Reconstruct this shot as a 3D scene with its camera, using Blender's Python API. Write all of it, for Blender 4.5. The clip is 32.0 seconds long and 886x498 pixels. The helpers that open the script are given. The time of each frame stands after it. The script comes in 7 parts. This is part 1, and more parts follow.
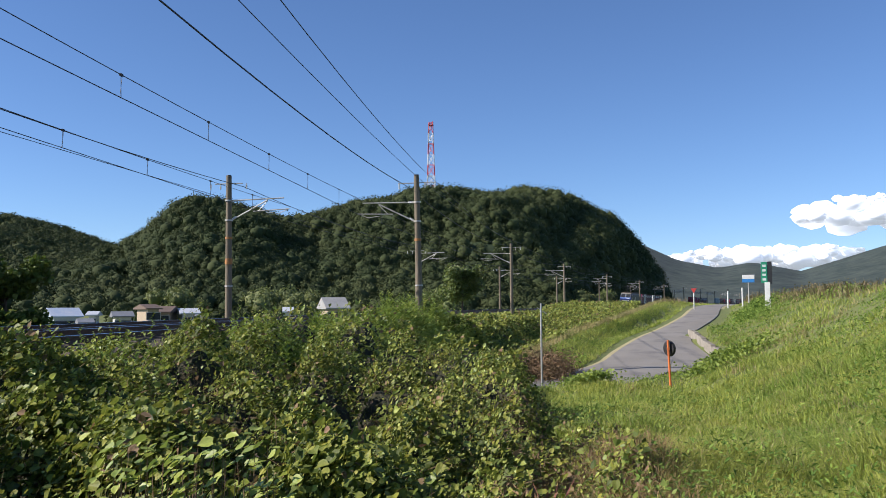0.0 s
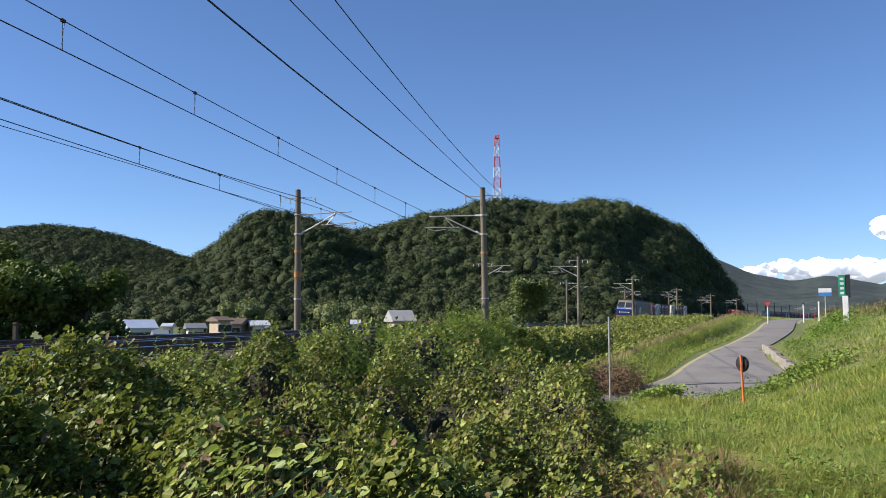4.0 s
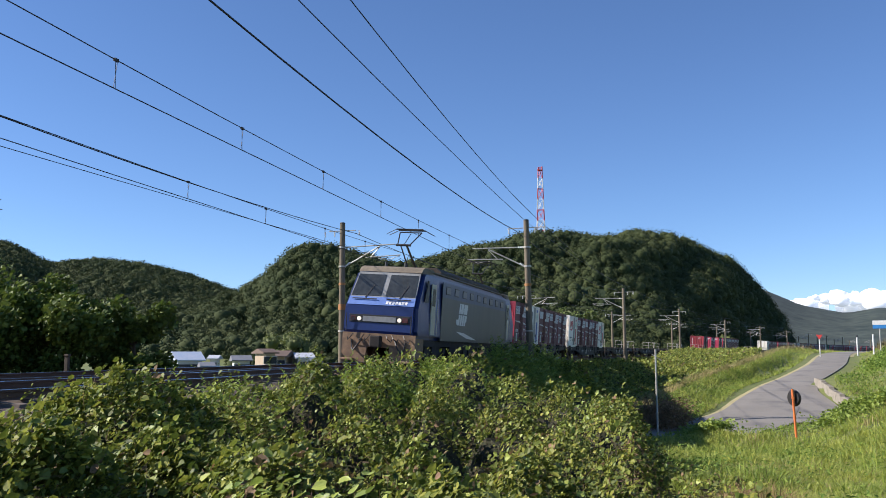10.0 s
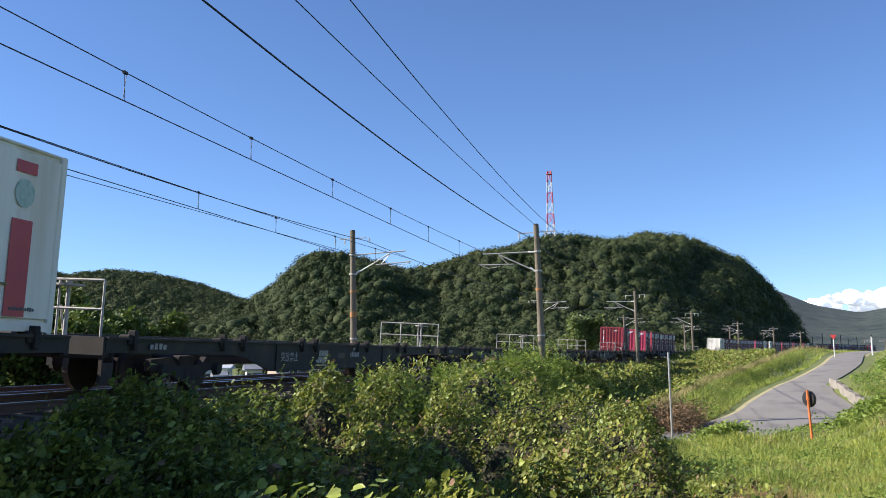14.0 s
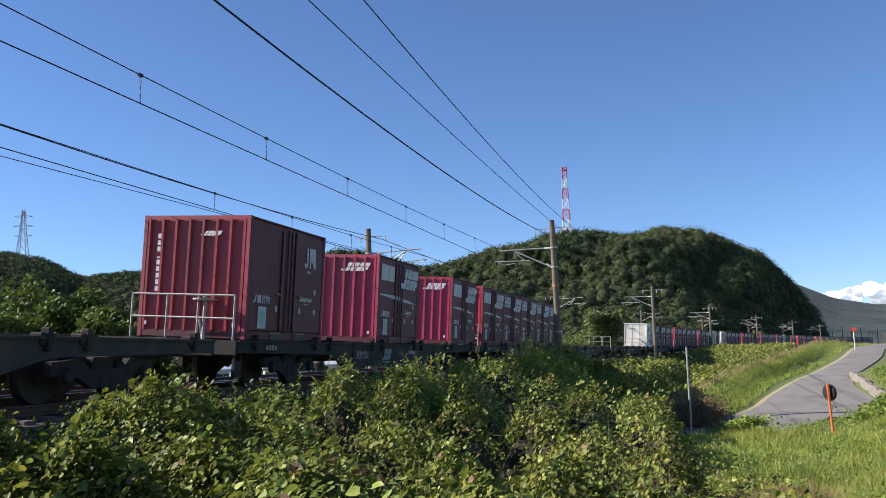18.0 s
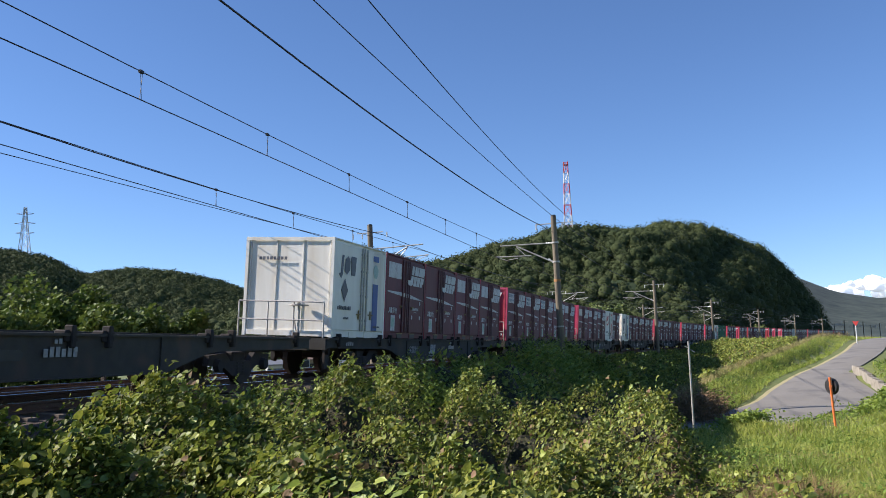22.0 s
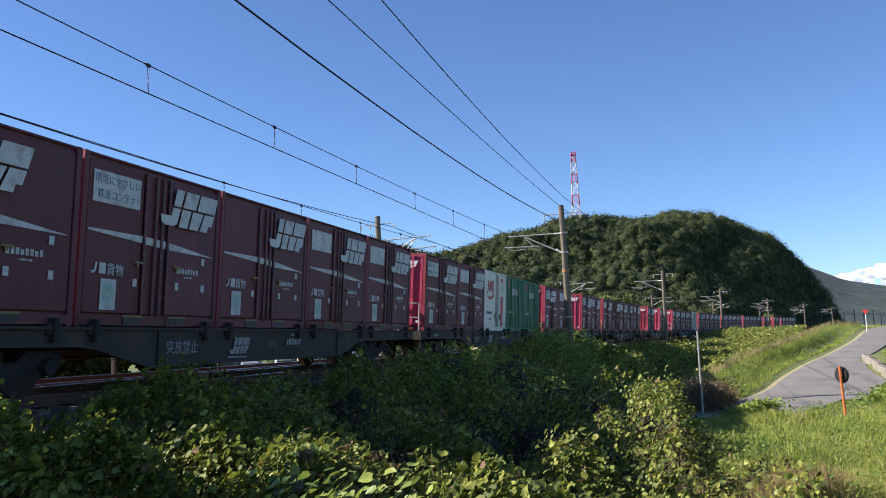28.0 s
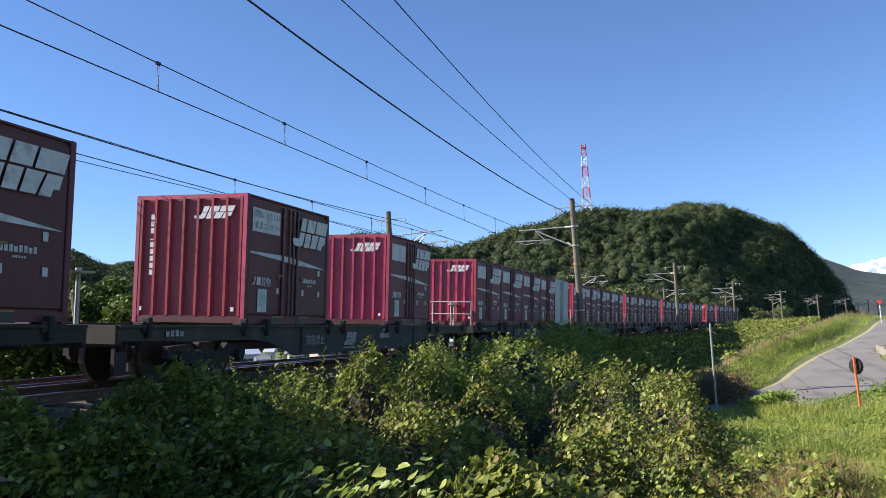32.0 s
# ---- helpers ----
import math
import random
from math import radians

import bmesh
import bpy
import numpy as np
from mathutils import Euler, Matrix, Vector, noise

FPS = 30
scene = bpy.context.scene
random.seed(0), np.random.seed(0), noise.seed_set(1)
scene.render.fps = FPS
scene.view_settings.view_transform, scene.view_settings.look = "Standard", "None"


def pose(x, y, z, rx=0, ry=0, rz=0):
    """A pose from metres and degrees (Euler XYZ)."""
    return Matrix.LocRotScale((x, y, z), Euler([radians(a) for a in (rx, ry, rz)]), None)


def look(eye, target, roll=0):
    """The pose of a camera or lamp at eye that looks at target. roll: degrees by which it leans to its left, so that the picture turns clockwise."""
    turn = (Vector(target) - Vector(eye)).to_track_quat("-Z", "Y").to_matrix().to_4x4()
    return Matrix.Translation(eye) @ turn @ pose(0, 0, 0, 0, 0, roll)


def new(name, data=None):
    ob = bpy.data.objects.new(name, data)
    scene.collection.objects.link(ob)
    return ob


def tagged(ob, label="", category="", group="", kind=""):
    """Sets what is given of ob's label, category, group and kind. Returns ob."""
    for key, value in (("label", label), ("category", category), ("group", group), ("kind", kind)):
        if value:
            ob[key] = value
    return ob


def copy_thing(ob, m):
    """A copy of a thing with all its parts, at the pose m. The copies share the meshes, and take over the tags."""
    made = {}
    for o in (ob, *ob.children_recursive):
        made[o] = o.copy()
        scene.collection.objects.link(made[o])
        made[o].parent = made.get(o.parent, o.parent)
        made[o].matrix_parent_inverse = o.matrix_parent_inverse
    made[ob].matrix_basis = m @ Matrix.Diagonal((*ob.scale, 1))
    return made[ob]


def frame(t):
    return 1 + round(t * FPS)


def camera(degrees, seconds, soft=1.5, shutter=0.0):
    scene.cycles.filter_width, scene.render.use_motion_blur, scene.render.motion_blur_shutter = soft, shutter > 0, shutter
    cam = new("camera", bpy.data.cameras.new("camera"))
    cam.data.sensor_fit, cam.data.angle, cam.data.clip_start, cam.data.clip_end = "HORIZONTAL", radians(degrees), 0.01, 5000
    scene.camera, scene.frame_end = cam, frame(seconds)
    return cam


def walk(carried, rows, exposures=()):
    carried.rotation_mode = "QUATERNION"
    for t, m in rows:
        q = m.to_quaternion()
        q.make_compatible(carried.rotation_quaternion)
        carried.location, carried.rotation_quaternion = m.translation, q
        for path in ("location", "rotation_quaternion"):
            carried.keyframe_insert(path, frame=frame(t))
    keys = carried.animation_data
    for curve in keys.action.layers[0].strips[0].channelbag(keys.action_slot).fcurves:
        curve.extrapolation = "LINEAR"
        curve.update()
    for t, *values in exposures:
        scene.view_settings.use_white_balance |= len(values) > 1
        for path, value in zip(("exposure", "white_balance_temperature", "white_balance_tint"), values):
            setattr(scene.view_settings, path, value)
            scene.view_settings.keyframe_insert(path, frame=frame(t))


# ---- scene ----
# ---------------------------------------------------------------- camera
EYE = Vector((0.0, 0.0, 0.474))
cam = camera(53.85, 32.0, soft=0.9)
PATH = [(0, 4.32, 3.776, -0.426), (0.5, 4.711, 3.627, -0.491), (1, 5.39, 3.655, -0.636), (1.5, 6.139, 3.787, -0.706), (2, 6.658, 3.775, -0.509), (2.5, 7.301, 3.758, -0.445), (3, 8.021, 3.916, -0.45), (3.5, 8.54, 4.388, -0.275), (5.5, 8.528, 5.217, -0.197), (6, 8.733, 5.484, -0.239), (6.5, 9.143, 5.646, -0.241), (7, 9.782, 5.786, -0.153), (7.5, 10.507, 6.052, -0.046), (8, 10.938, 6.346, 0.092), (8.5, 10.904, 6.659, 0.217), (9, 10.953, 6.832, 0.172), (9.5, 11.159, 6.788, 0.028), (10, 11.543, 6.777, -0.116), (10.5, 11.887, 6.928, -0.287), (11, 12.08, 6.967, -0.323), (11.5, 12.14, 6.979, -0.36), (12, 12.125, 6.889, -0.519), (12.5, 12.178, 6.892, -0.678), (13, 12.347, 7.096, -0.803), (13.5, 12.277, 7.201, -0.884), (14, 12.218, 7.175, -1.003), (14.5, 12.394, 7.073, -1.2), (16.5, 12.845, 6.993, -1.46), (17, 13.027, 7.033, -1.578), (17.5, 13.229, 6.981, -1.621), (18, 13.267, 7.031, -1.621), (18.5, 13.224, 7.041, -1.668), (19, 13.175, 7.025, -1.798), (19.5, 13.233, 6.963, -1.705), (20, 13.292, 6.87, -1.701), (20.5, 13.256, 6.83, -1.634), (21, 13.27, 6.773, -1.718), (21.5, 13.292, 6.729, -1.828), (22, 13.384, 6.734, -1.854), (22.5, 13.6, 6.706, -1.845), (23, 13.66, 6.846, -1.842), (23.5, 13.666, 6.915, -1.889), (24, 13.708, 6.814, -1.746), (24.5, 13.786, 6.773, -1.921), (25, 13.706, 6.643, -1.951), (25.5, 13.68, 6.425, -1.983), (27.5, 13.992, 6.224, -2.19), (28, 13.926, 6.174, -2.209), (28.5, 13.926, 6.165, -2.325), (29, 14.091, 6.222, -2.427), (29.5, 14.334, 6.312, -2.536), (30, 14.524, 6.214, -2.551), (30.5, 14.626, 6.071, -2.483), (31, 14.489, 5.993, -2.574), (31.5, 14.505, 6.018, -2.664), (32, 14.669, 5.854, -2.714)]
walk(cam, [(t, look(EYE, EYE + Vector((math.cos(radians(p)) * math.cos(radians(e)), math.sin(radians(p)) * math.cos(radians(e)), math.sin(radians(e)))), r)) for t, p, e, r in PATH],
     exposures=[(0.0, 0.55, 6200, 15), (5.0, 0.60, 6200, 15), (9.0, 0.71, 6200, 15), (10.0, 0.68, 6200, 15), (12.0, 0.90, 6200, 15), (16.0, 0.78, 6200, 15), (18.0, 0.68, 6200, 15), (20.0, 0.83, 6200, 15), (22.0, 0.74, 6200, 15), (24.0, 0.86, 6200, 15), (28.0, 0.83, 6200, 15), (32.0, 0.89, 6200, 15)])

# ---------------------------------------------------------------- light
SUN_TO = Vector((-0.21, 1.0, 0.64)).normalized()
world = bpy.data.worlds.new("sky_world")
scene.world = world
world.use_nodes = True
wn = world.node_tree
sky = wn.nodes.new("ShaderNodeTexSky")
sky.sky_type, sky.sun_disc = "NISHITA", False
sky.sun_elevation = math.asin(SUN_TO.z)
sky.sun_rotation = math.atan2(SUN_TO.x, SUN_TO.y)
sky.altitude, sky.air_density, sky.dust_density, sky.ozone_density = 50, 0.8, 0.0, 6.0
wn.links.new(sky.outputs[0], wn.nodes["Background"].inputs[0])
wn.nodes["Background"].inputs[1].default_value = 0.096
sun = new("sun", bpy.data.lights.new("sun", "SUN"))
sun.data.energy, sun.data.angle, sun.data.color = 5.0, radians(0.55), (1.0, 0.91, 0.78)
sun.matrix_world = look(SUN_TO * 50, (0, 0, 0))

# ---------------------------------------------------------------- materials
def mat(name, a, b=None, rough=0.6, metal=0.0, fine=6.0, coarse=0.7, bump=0.15, spots=None, island=0.0, rnd=0.0, through_light=0.0, glow=0.0, spec=0.5, streak=False):
    """A procedural surface: colours a and b mixed at two scales, fine relief, optional stains (colour, amount) and variation per piece."""
    m = bpy.data.materials.new(name)
    m.use_nodes = True
    nt = m.node_tree
    N, Lk = nt.nodes, nt.links
    bs = N["Principled BSDF"]
    b = b or tuple(c * 0.75 for c in a)
    co = N.new("ShaderNodeTexCoord")
    src = co.outputs["Object"]
    if streak:
        mp = N.new("ShaderNodeMapping")
        mp.inputs["Scale"].default_value = (1.0, 1.0, 0.12)
        Lk.new(src, mp.inputs[0])
        src = mp.outputs[0]
    n1 = N.new("ShaderNodeTexNoise")
    n1.inputs["Scale"].default_value, n1.inputs["Detail"].default_value = coarse, 5
    n2 = N.new("ShaderNodeTexNoise")
    n2.inputs["Scale"].default_value, n2.inputs["Detail"].default_value = fine, 4
    Lk.new(src, n1.inputs["Vector"])
    Lk.new(src, n2.inputs["Vector"])
    ad = N.new("ShaderNodeMath")
    ad.operation = "ADD"
    Lk.new(n1.outputs[0], ad.inputs[0])
    Lk.new(n2.outputs[0], ad.inputs[1])
    rg = N.new("ShaderNodeMapRange")
    rg.inputs[1].default_value, rg.inputs[2].default_value = 0.72, 1.28
    Lk.new(ad.outputs[0], rg.inputs[0])
    mx = N.new("ShaderNodeMix")
    mx.data_type = "RGBA"
    mx.inputs[6].default_value, mx.inputs[7].default_value = (*a, 1), (*b, 1)
    Lk.new(rg.outputs[0], mx.inputs[0])
    col = mx.outputs[2]
    if spots:
        n3 = N.new("ShaderNodeTexNoise")
        n3.inputs["Scale"].default_value, n3.inputs["Detail"].default_value = spots[2] if len(spots) > 2 else 1.6, 8
        Lk.new(src, n3.inputs["Vector"])
        r3 = N.new("ShaderNodeMapRange")
        r3.inputs[1].default_value, r3.inputs[2].default_value, r3.inputs[4].default_value = 0.52, 0.68, spots[1]
        Lk.new(n3.outputs[0], r3.inputs[0])
        m3 = N.new("ShaderNodeMix")
        m3.data_type = "RGBA"
        m3.inputs[7].default_value = (*spots[0], 1)
        Lk.new(r3.outputs[0], m3.inputs[0])
        Lk.new(col, m3.inputs[6])
        col = m3.outputs[2]
    if island or rnd:
        g = N.new("ShaderNodeNewGeometry" if island else "ShaderNodeObjectInfo")
        hs = N.new("ShaderNodeHueSaturation")
        rv = N.new("ShaderNodeMapRange")
        k = island or rnd
        rv.inputs[3].default_value, rv.inputs[4].default_value = 1 - k, 1 + k
        Lk.new(g.outputs["Random Per Island" if island else "Random"], rv.inputs[0])
        Lk.new(rv.outputs[0], hs.inputs["Value"])
        rh = N.new("ShaderNodeMapRange")
        rh.inputs[3].default_value, rh.inputs[4].default_value = 0.5 + 0.05 * k, 0.5 - 0.05 * k
        Lk.new(g.outputs["Random Per Island" if island else "Random"], rh.inputs[0])
        Lk.new(rh.outputs[0], hs.inputs["Hue"])
        Lk.new(col, hs.inputs["Color"])
        col = hs.outputs[0]
    Lk.new(col, bs.inputs["Base Color"])
    bs.inputs["Roughness"].default_value, bs.inputs["Metallic"].default_value = rough, metal
    bs.inputs["Specular IOR Level"].default_value = spec
    if bump:
        bp = N.new("ShaderNodeBump")
        bp.inputs["Strength"].default_value, bp.inputs["Distance"].default_value = bump, 0.02
        Lk.new(n2.outputs[0], bp.inputs["Height"])
        Lk.new(bp.outputs[0], bs.inputs["Normal"])
    if through_light:
        tr = N.new("ShaderNodeBsdfTranslucent")
        Lk.new(col, tr.inputs[0])
        ms = N.new("ShaderNodeMixShader")
        ms.inputs[0].default_value = through_light
        Lk.new(bs.outputs[0], ms.inputs[1])
        Lk.new(tr.outputs[0], ms.inputs[2])
        Lk.new(ms.outputs[0], N["Material Output"].inputs[0])
    if glow:
        bs.inputs["Emission Color"].default_value = (1.0, 0.86, 0.6, 1)
        bs.inputs["Emission Strength"].default_value = glow
    return m


M_SOIL = mat("soil_and_weeds", (0.024, 0.028, 0.012), (0.045, 0.040, 0.020), 0.95, fine=9, coarse=0.25)
M_FIELD = mat("meadow_sod", (0.085, 0.125, 0.025), (0.16, 0.17, 0.05), 0.95, fine=5, coarse=0.3)
M_HILL = mat("forest_floor", (0.02, 0.04, 0.012), (0.035, 0.055, 0.018), 0.95, fine=0.5, coarse=0.05)
# Bluish grey of distance haze is mixed into this forest colour.
M_FARHILL = mat("hazy_distant_forest", (0.014, 0.028, 0.024), (0.062, 0.080, 0.062), 0.95, fine=0.05, coarse=0.012, bump=0)
M_KUDZU = mat("kudzu_leaf", (0.086, 0.128, 0.018), (0.238, 0.260, 0.047), 0.55, spec=0.3, fine=30, coarse=0.9, bump=0.1, island=0.6, through_light=0.33)
M_KUDZU_PALE = mat("pale_young_leaf", (0.23, 0.31, 0.055), (0.34, 0.40, 0.085), 0.5, fine=30, coarse=0.6, bump=0.1, island=0.4, through_light=0.3)
M_WEED = mat("goldenrod_leaf", (0.17, 0.25, 0.036), (0.27, 0.35, 0.06), 0.6, fine=20, coarse=0.5, bump=0, island=0.3, through_light=0.3)
M_DRY = mat("dry_stalks", (0.27, 0.185, 0.09), (0.15, 0.10, 0.055), 0.9, fine=20, coarse=0.5, bump=0, island=0.3)
M_GRASS = mat("grass_blade", (0.21, 0.31, 0.045), (0.40, 0.43, 0.09), 0.6, fine=1.2, coarse=0.16, bump=0, island=0.28, through_light=0.42)
M_BROWNGRASS = mat("ripe_tall_grass", (0.36, 0.30, 0.13), (0.26, 0.25, 0.09), 0.85, fine=4, coarse=0.3, bump=0, island=0.3, through_light=0.2)
M_WOODS = mat("woodland_leaf", (0.036, 0.055, 0.020), (0.078, 0.094, 0.035), 0.85, spec=0.2, fine=0.12, coarse=0.02, bump=0, island=0.10, through_light=0.12)
M_BAMBOO = mat("bamboo_leaf", (0.12, 0.16, 0.04), (0.17, 0.19, 0.06), 0.7, fine=0.5, coarse=0.1, bump=0, island=0.3, through_light=0.2)
M_BARK = mat("bark", (0.10, 0.075, 0.05), (0.06, 0.045, 0.03), 0.9, fine=20, coarse=3, bump=0.5)
M_BALLAST = mat("ballast_stone", (0.11, 0.082, 0.062), (0.06, 0.042, 0.032), 0.95, fine=25, coarse=1.2, bump=0.8, spots=((0.10, 0.05, 0.03), 0.6, 0.8))
M_RAIL = mat("rusty_rail", (0.11, 0.055, 0.03), (0.07, 0.035, 0.02), 0.7, fine=20, coarse=2)
M_RAILTOP = mat("polished_rail_head", (0.55, 0.55, 0.55), (0.45, 0.44, 0.43), 0.22, 1.0, fine=20, coarse=2, bump=0.03)
M_SLEEPER = mat("concrete_sleeper", (0.17, 0.14, 0.11), (0.10, 0.075, 0.058), 0.9, fine=14, coarse=2, rnd=0.15)
M_CONC = mat("weathered_concrete", (0.34, 0.31, 0.26), (0.22, 0.20, 0.16), 0.9, fine=14, coarse=1.2, bump=0.25, spots=((0.12, 0.10, 0.07), 0.6, 2.5))
M_POLE = mat("pole_concrete", (0.21, 0.175, 0.12), (0.115, 0.095, 0.068), 0.9, fine=18, coarse=1.0, bump=0.25, spots=((0.08, 0.06, 0.045), 0.7, 2.0), streak=True)
M_STEEL = mat("galvanised_steel", (0.50, 0.49, 0.45), (0.36, 0.35, 0.32), 0.5, 0.4, fine=20, coarse=2)
M_WIRE = mat("dark_wire", (0.03, 0.03, 0.035), (0.02, 0.02, 0.025), 0.6, 0.3, bump=0)
M_PORCELAIN = mat("white_porcelain", (0.75, 0.75, 0.73), (0.6, 0.6, 0.58), 0.2, bump=0)
M_ORANGE = mat("orange_paint", (0.75, 0.20, 0.05), (0.6, 0.15, 0.04), 0.5)
M_BAND = mat("faded_orange_band", (0.46, 0.20, 0.05), (0.33, 0.15, 0.05), 0.7, fine=14, coarse=3, spots=((0.20, 0.14, 0.08), 0.6, 6.0))
M_ASPHALT = mat("asphalt", (0.25, 0.235, 0.21), (0.19, 0.176, 0.152), 0.92, fine=30, coarse=0.3, bump=0.3, spots=((0.11, 0.105, 0.105), 0.6, 0.5))
M_VERGE = mat("gravel_verge", (0.40, 0.34, 0.19), (0.30, 0.28, 0.12), 0.95, fine=8, coarse=0.6)
M_WHITEPAINT = mat("white_paint", (0.78, 0.78, 0.76), (0.62, 0.61, 0.58), 0.5, fine=12, coarse=1.5, bump=0.05)
M_RED = mat("red_paint", (0.62, 0.06, 0.05), (0.5, 0.05, 0.05), 0.5)
M_BLUE_SIGN = mat("blue_sign_paint", (0.04, 0.22, 0.55), (0.035, 0.18, 0.46), 0.45, bump=0)
M_GREEN_SIGN = mat("green_sign_paint", (0.02, 0.25, 0.14), (0.015, 0.2, 0.11), 0.45, bump=0)
M_BLACK = mat("black_paint", (0.018, 0.018, 0.02), (0.03, 0.03, 0.03), 0.5, bump=0.05)
# A faint bluish glow is added to lighten the clouds' shaded undersides.
M_CLOUD = mat("cloud_white_glowing", (0.95, 0.95, 0.95), (0.9, 0.91, 0.93), 1.0, bump=0, glow=0.28)
M_CLOUD.node_tree.nodes["Principled BSDF"].inputs["Emission Color"].default_value = (0.85, 0.92, 1.0, 1)


# ---------------------------------------------------------------- mesh helpers
def np_mesh(name, V, F, material, smooth=False):
    me = bpy.data.meshes.new(name)
    me.from_pydata(V.tolist() if hasattr(V, "tolist") else V, [], F.tolist() if hasattr(F, "tolist") else F)
    me.materials.append(material)
    if smooth:
        me.polygons.foreach_set("use_smooth", [True] * len(me.polygons))
    me.update()
    return me


def box(bm, x0, x1, y0, y1, z0, z1, bevel=0.0):
    vs = [bm.verts.new(p) for p in ((x0, y0, z0), (x1, y0, z0), (x1, y1, z0), (x0, y1, z0), (x0, y0, z1), (x1, y0, z1), (x1, y1, z1), (x0, y1, z1))]
    fs = [bm.faces.new([vs[i] for i in f]) for f in ((3, 2, 1, 0), (4, 5, 6, 7), (0, 1, 5, 4), (1, 2, 6, 5), (2, 3, 7, 6), (3, 0, 4, 7))]
    if bevel:
        bmesh.ops.bevel(bm, geom=list({e for f in fs for e in f.edges}), offset=bevel, segments=1, affect="EDGES")
    return fs


def tube(bm, p, q, r0, r1=None, n=8, caps=True):
    """A tapered round bar from p to q."""
    p, q = Vector(p), Vector(q)
    r1 = r0 if r1 is None else r1
    m = (q - p).to_track_quat("Z", "Y").to_matrix()
    ra = [bm.verts.new(p + m @ Vector((math.cos(6.28319 * i / n) * r0, math.sin(6.28319 * i / n) * r0, 0))) for i in range(n)]
    rb = [bm.verts.new(q + m @ Vector((math.cos(6.28319 * i / n) * r1, math.sin(6.28319 * i / n) * r1, 0))) for i in range(n)]
    for i in range(n):
        bm.faces.new((ra[i], ra[(i + 1) % n], rb[(i + 1) % n], rb[i]))
    if caps:
        bm.faces.new(ra[::-1])
        bm.faces.new(rb)


def prism(bm, pts, axis, a, b):
    """A polygon, given in the two other axes, pushed from a to b along the axis."""
    def at(u, v, w):
        return {"x": (w, u, v), "y": (u, w, v), "z": (u, v, w)}[axis]
    va = [bm.verts.new(at(u, v, a)) for u, v in pts]
    vb = [bm.verts.new(at(u, v, b)) for u, v in pts]
    n = len(pts)
    bm.faces.new(va[::-1])
    bm.faces.new(vb)
    for i in range(n):
        bm.faces.new((va[i], va[(i + 1) % n], vb[(i + 1) % n], vb[i]))


def finish(name, bm, material):
    bmesh.ops.recalc_face_normals(bm, faces=bm.faces)
    me = bpy.data.meshes.new(name)
    bm.to_mesh(me)
    bm.free()
    me.materials.append(material)
    return me


def part(name, bm, material, parent, label=""):
    ob = new(name, finish(name, bm, material))
    ob.parent = parent
    return tagged(ob, label)


def thing(name, label, category, group="", kind="", m=None):
    ob = new(name)
    ob.empty_display_size = 0.3
    if m is not None:
        ob.matrix_basis = m
    return tagged(ob, label, category, group, kind)


def sm(a, b, x):
    t = np.clip((np.asarray(x, float) - a) / (b - a), 0, 1)
    return t * t * (3 - 2 * t)


# ---------------------------------------------------------------- the line of the railway
KAP, BEND, KAP_FAR = 0.00154208, 180.0, 0.0003
BASE_Y, RAD = 7.951, 648.476
CANT = radians(3.844)


def line(s, lat=0.0, z=0.0):
    """A point s metres along the railway, lat metres beyond the near track's middle, z above its rails."""
    s1 = min(s, BEND)
    a = KAP * s1
    x, y = RAD * math.sin(a), BASE_Y - RAD * (1 - math.cos(a))
    if s > BEND:
        d = s - BEND
        b = a + KAP_FAR * d / 2
        x, y = x + d * math.cos(b), y - d * math.sin(b)
        a += KAP_FAR * d
    k = lat + 1.29
    return Vector((x + k * math.sin(a), y + k * math.cos(a), z)), -a


def line_pose(s, lat=0.0, z=0.0, cant=0.0):
    p, a = line(s, lat, z)
    return Matrix.Translation(p) @ Matrix.Rotation(a, 4, "Z") @ Matrix.Rotation(cant, 4, "X")


def side_of_line(x, y):
    """How far a point lies on the camera's side of the near track's middle."""
    x, y = np.asarray(x, float), np.asarray(y, float)
    xb = RAD * math.sin(KAP * BEND)
    yb = BASE_Y - RAD * (1 - math.cos(KAP * BEND))
    ab = KAP * BEND
    rad = np.hypot(x, y - (BASE_Y - RAD)) - RAD
    d = (x - xb) * math.cos(ab) - (y - yb) * math.sin(ab)
    l2 = (x - xb) * math.sin(ab) + (y - yb) * math.cos(ab) + KAP_FAR * d * d / 2
    return 1.29 - np.where(x > xb, l2, rad)


# ---------------------------------------------------------------- ground
ROAD = [(42.6, 1.0, -3.55), (43.4, -1.8, -3.47), (45.9, -4.6, -3.2), (50.5, -7.0, -2.85), (65.0, -10.8, -2.0), (72.6, -13.95, -1.38), (84.0, -17.9, -0.62), (114.0, -26.0, 0.35), (160.0, -42.0, 0.5), (260.0, -80.0, 0.4)]


def catmull(pts, n):
    out = []
    P = [pts[0]] + list(pts) + [pts[-1]]
    for i in range(1, len(P) - 2):
        for k in range(n):
            t = k / n
            out.append([0.5 * (2 * b + (c - a) * t + (2 * a - 5 * b + 4 * c - d) * t * t + (3 * b - a - 3 * c + d) * t ** 3) for a, b, c, d in zip(P[i - 1], P[i], P[i + 1], P[i + 2])])
    return np.array(out + [list(pts[-1])])


BRANCH = [(69.0, -12.6, -1.70), (63.0, -11.2, -2.11), (56.0, -10.3, -2.53), (50.0, -9.9, -2.90), (47.2, -10.2, -3.05)]
ROAD_LINE = catmull(ROAD, 12)
BRANCH_LINE = catmull(BRANCH, 8)


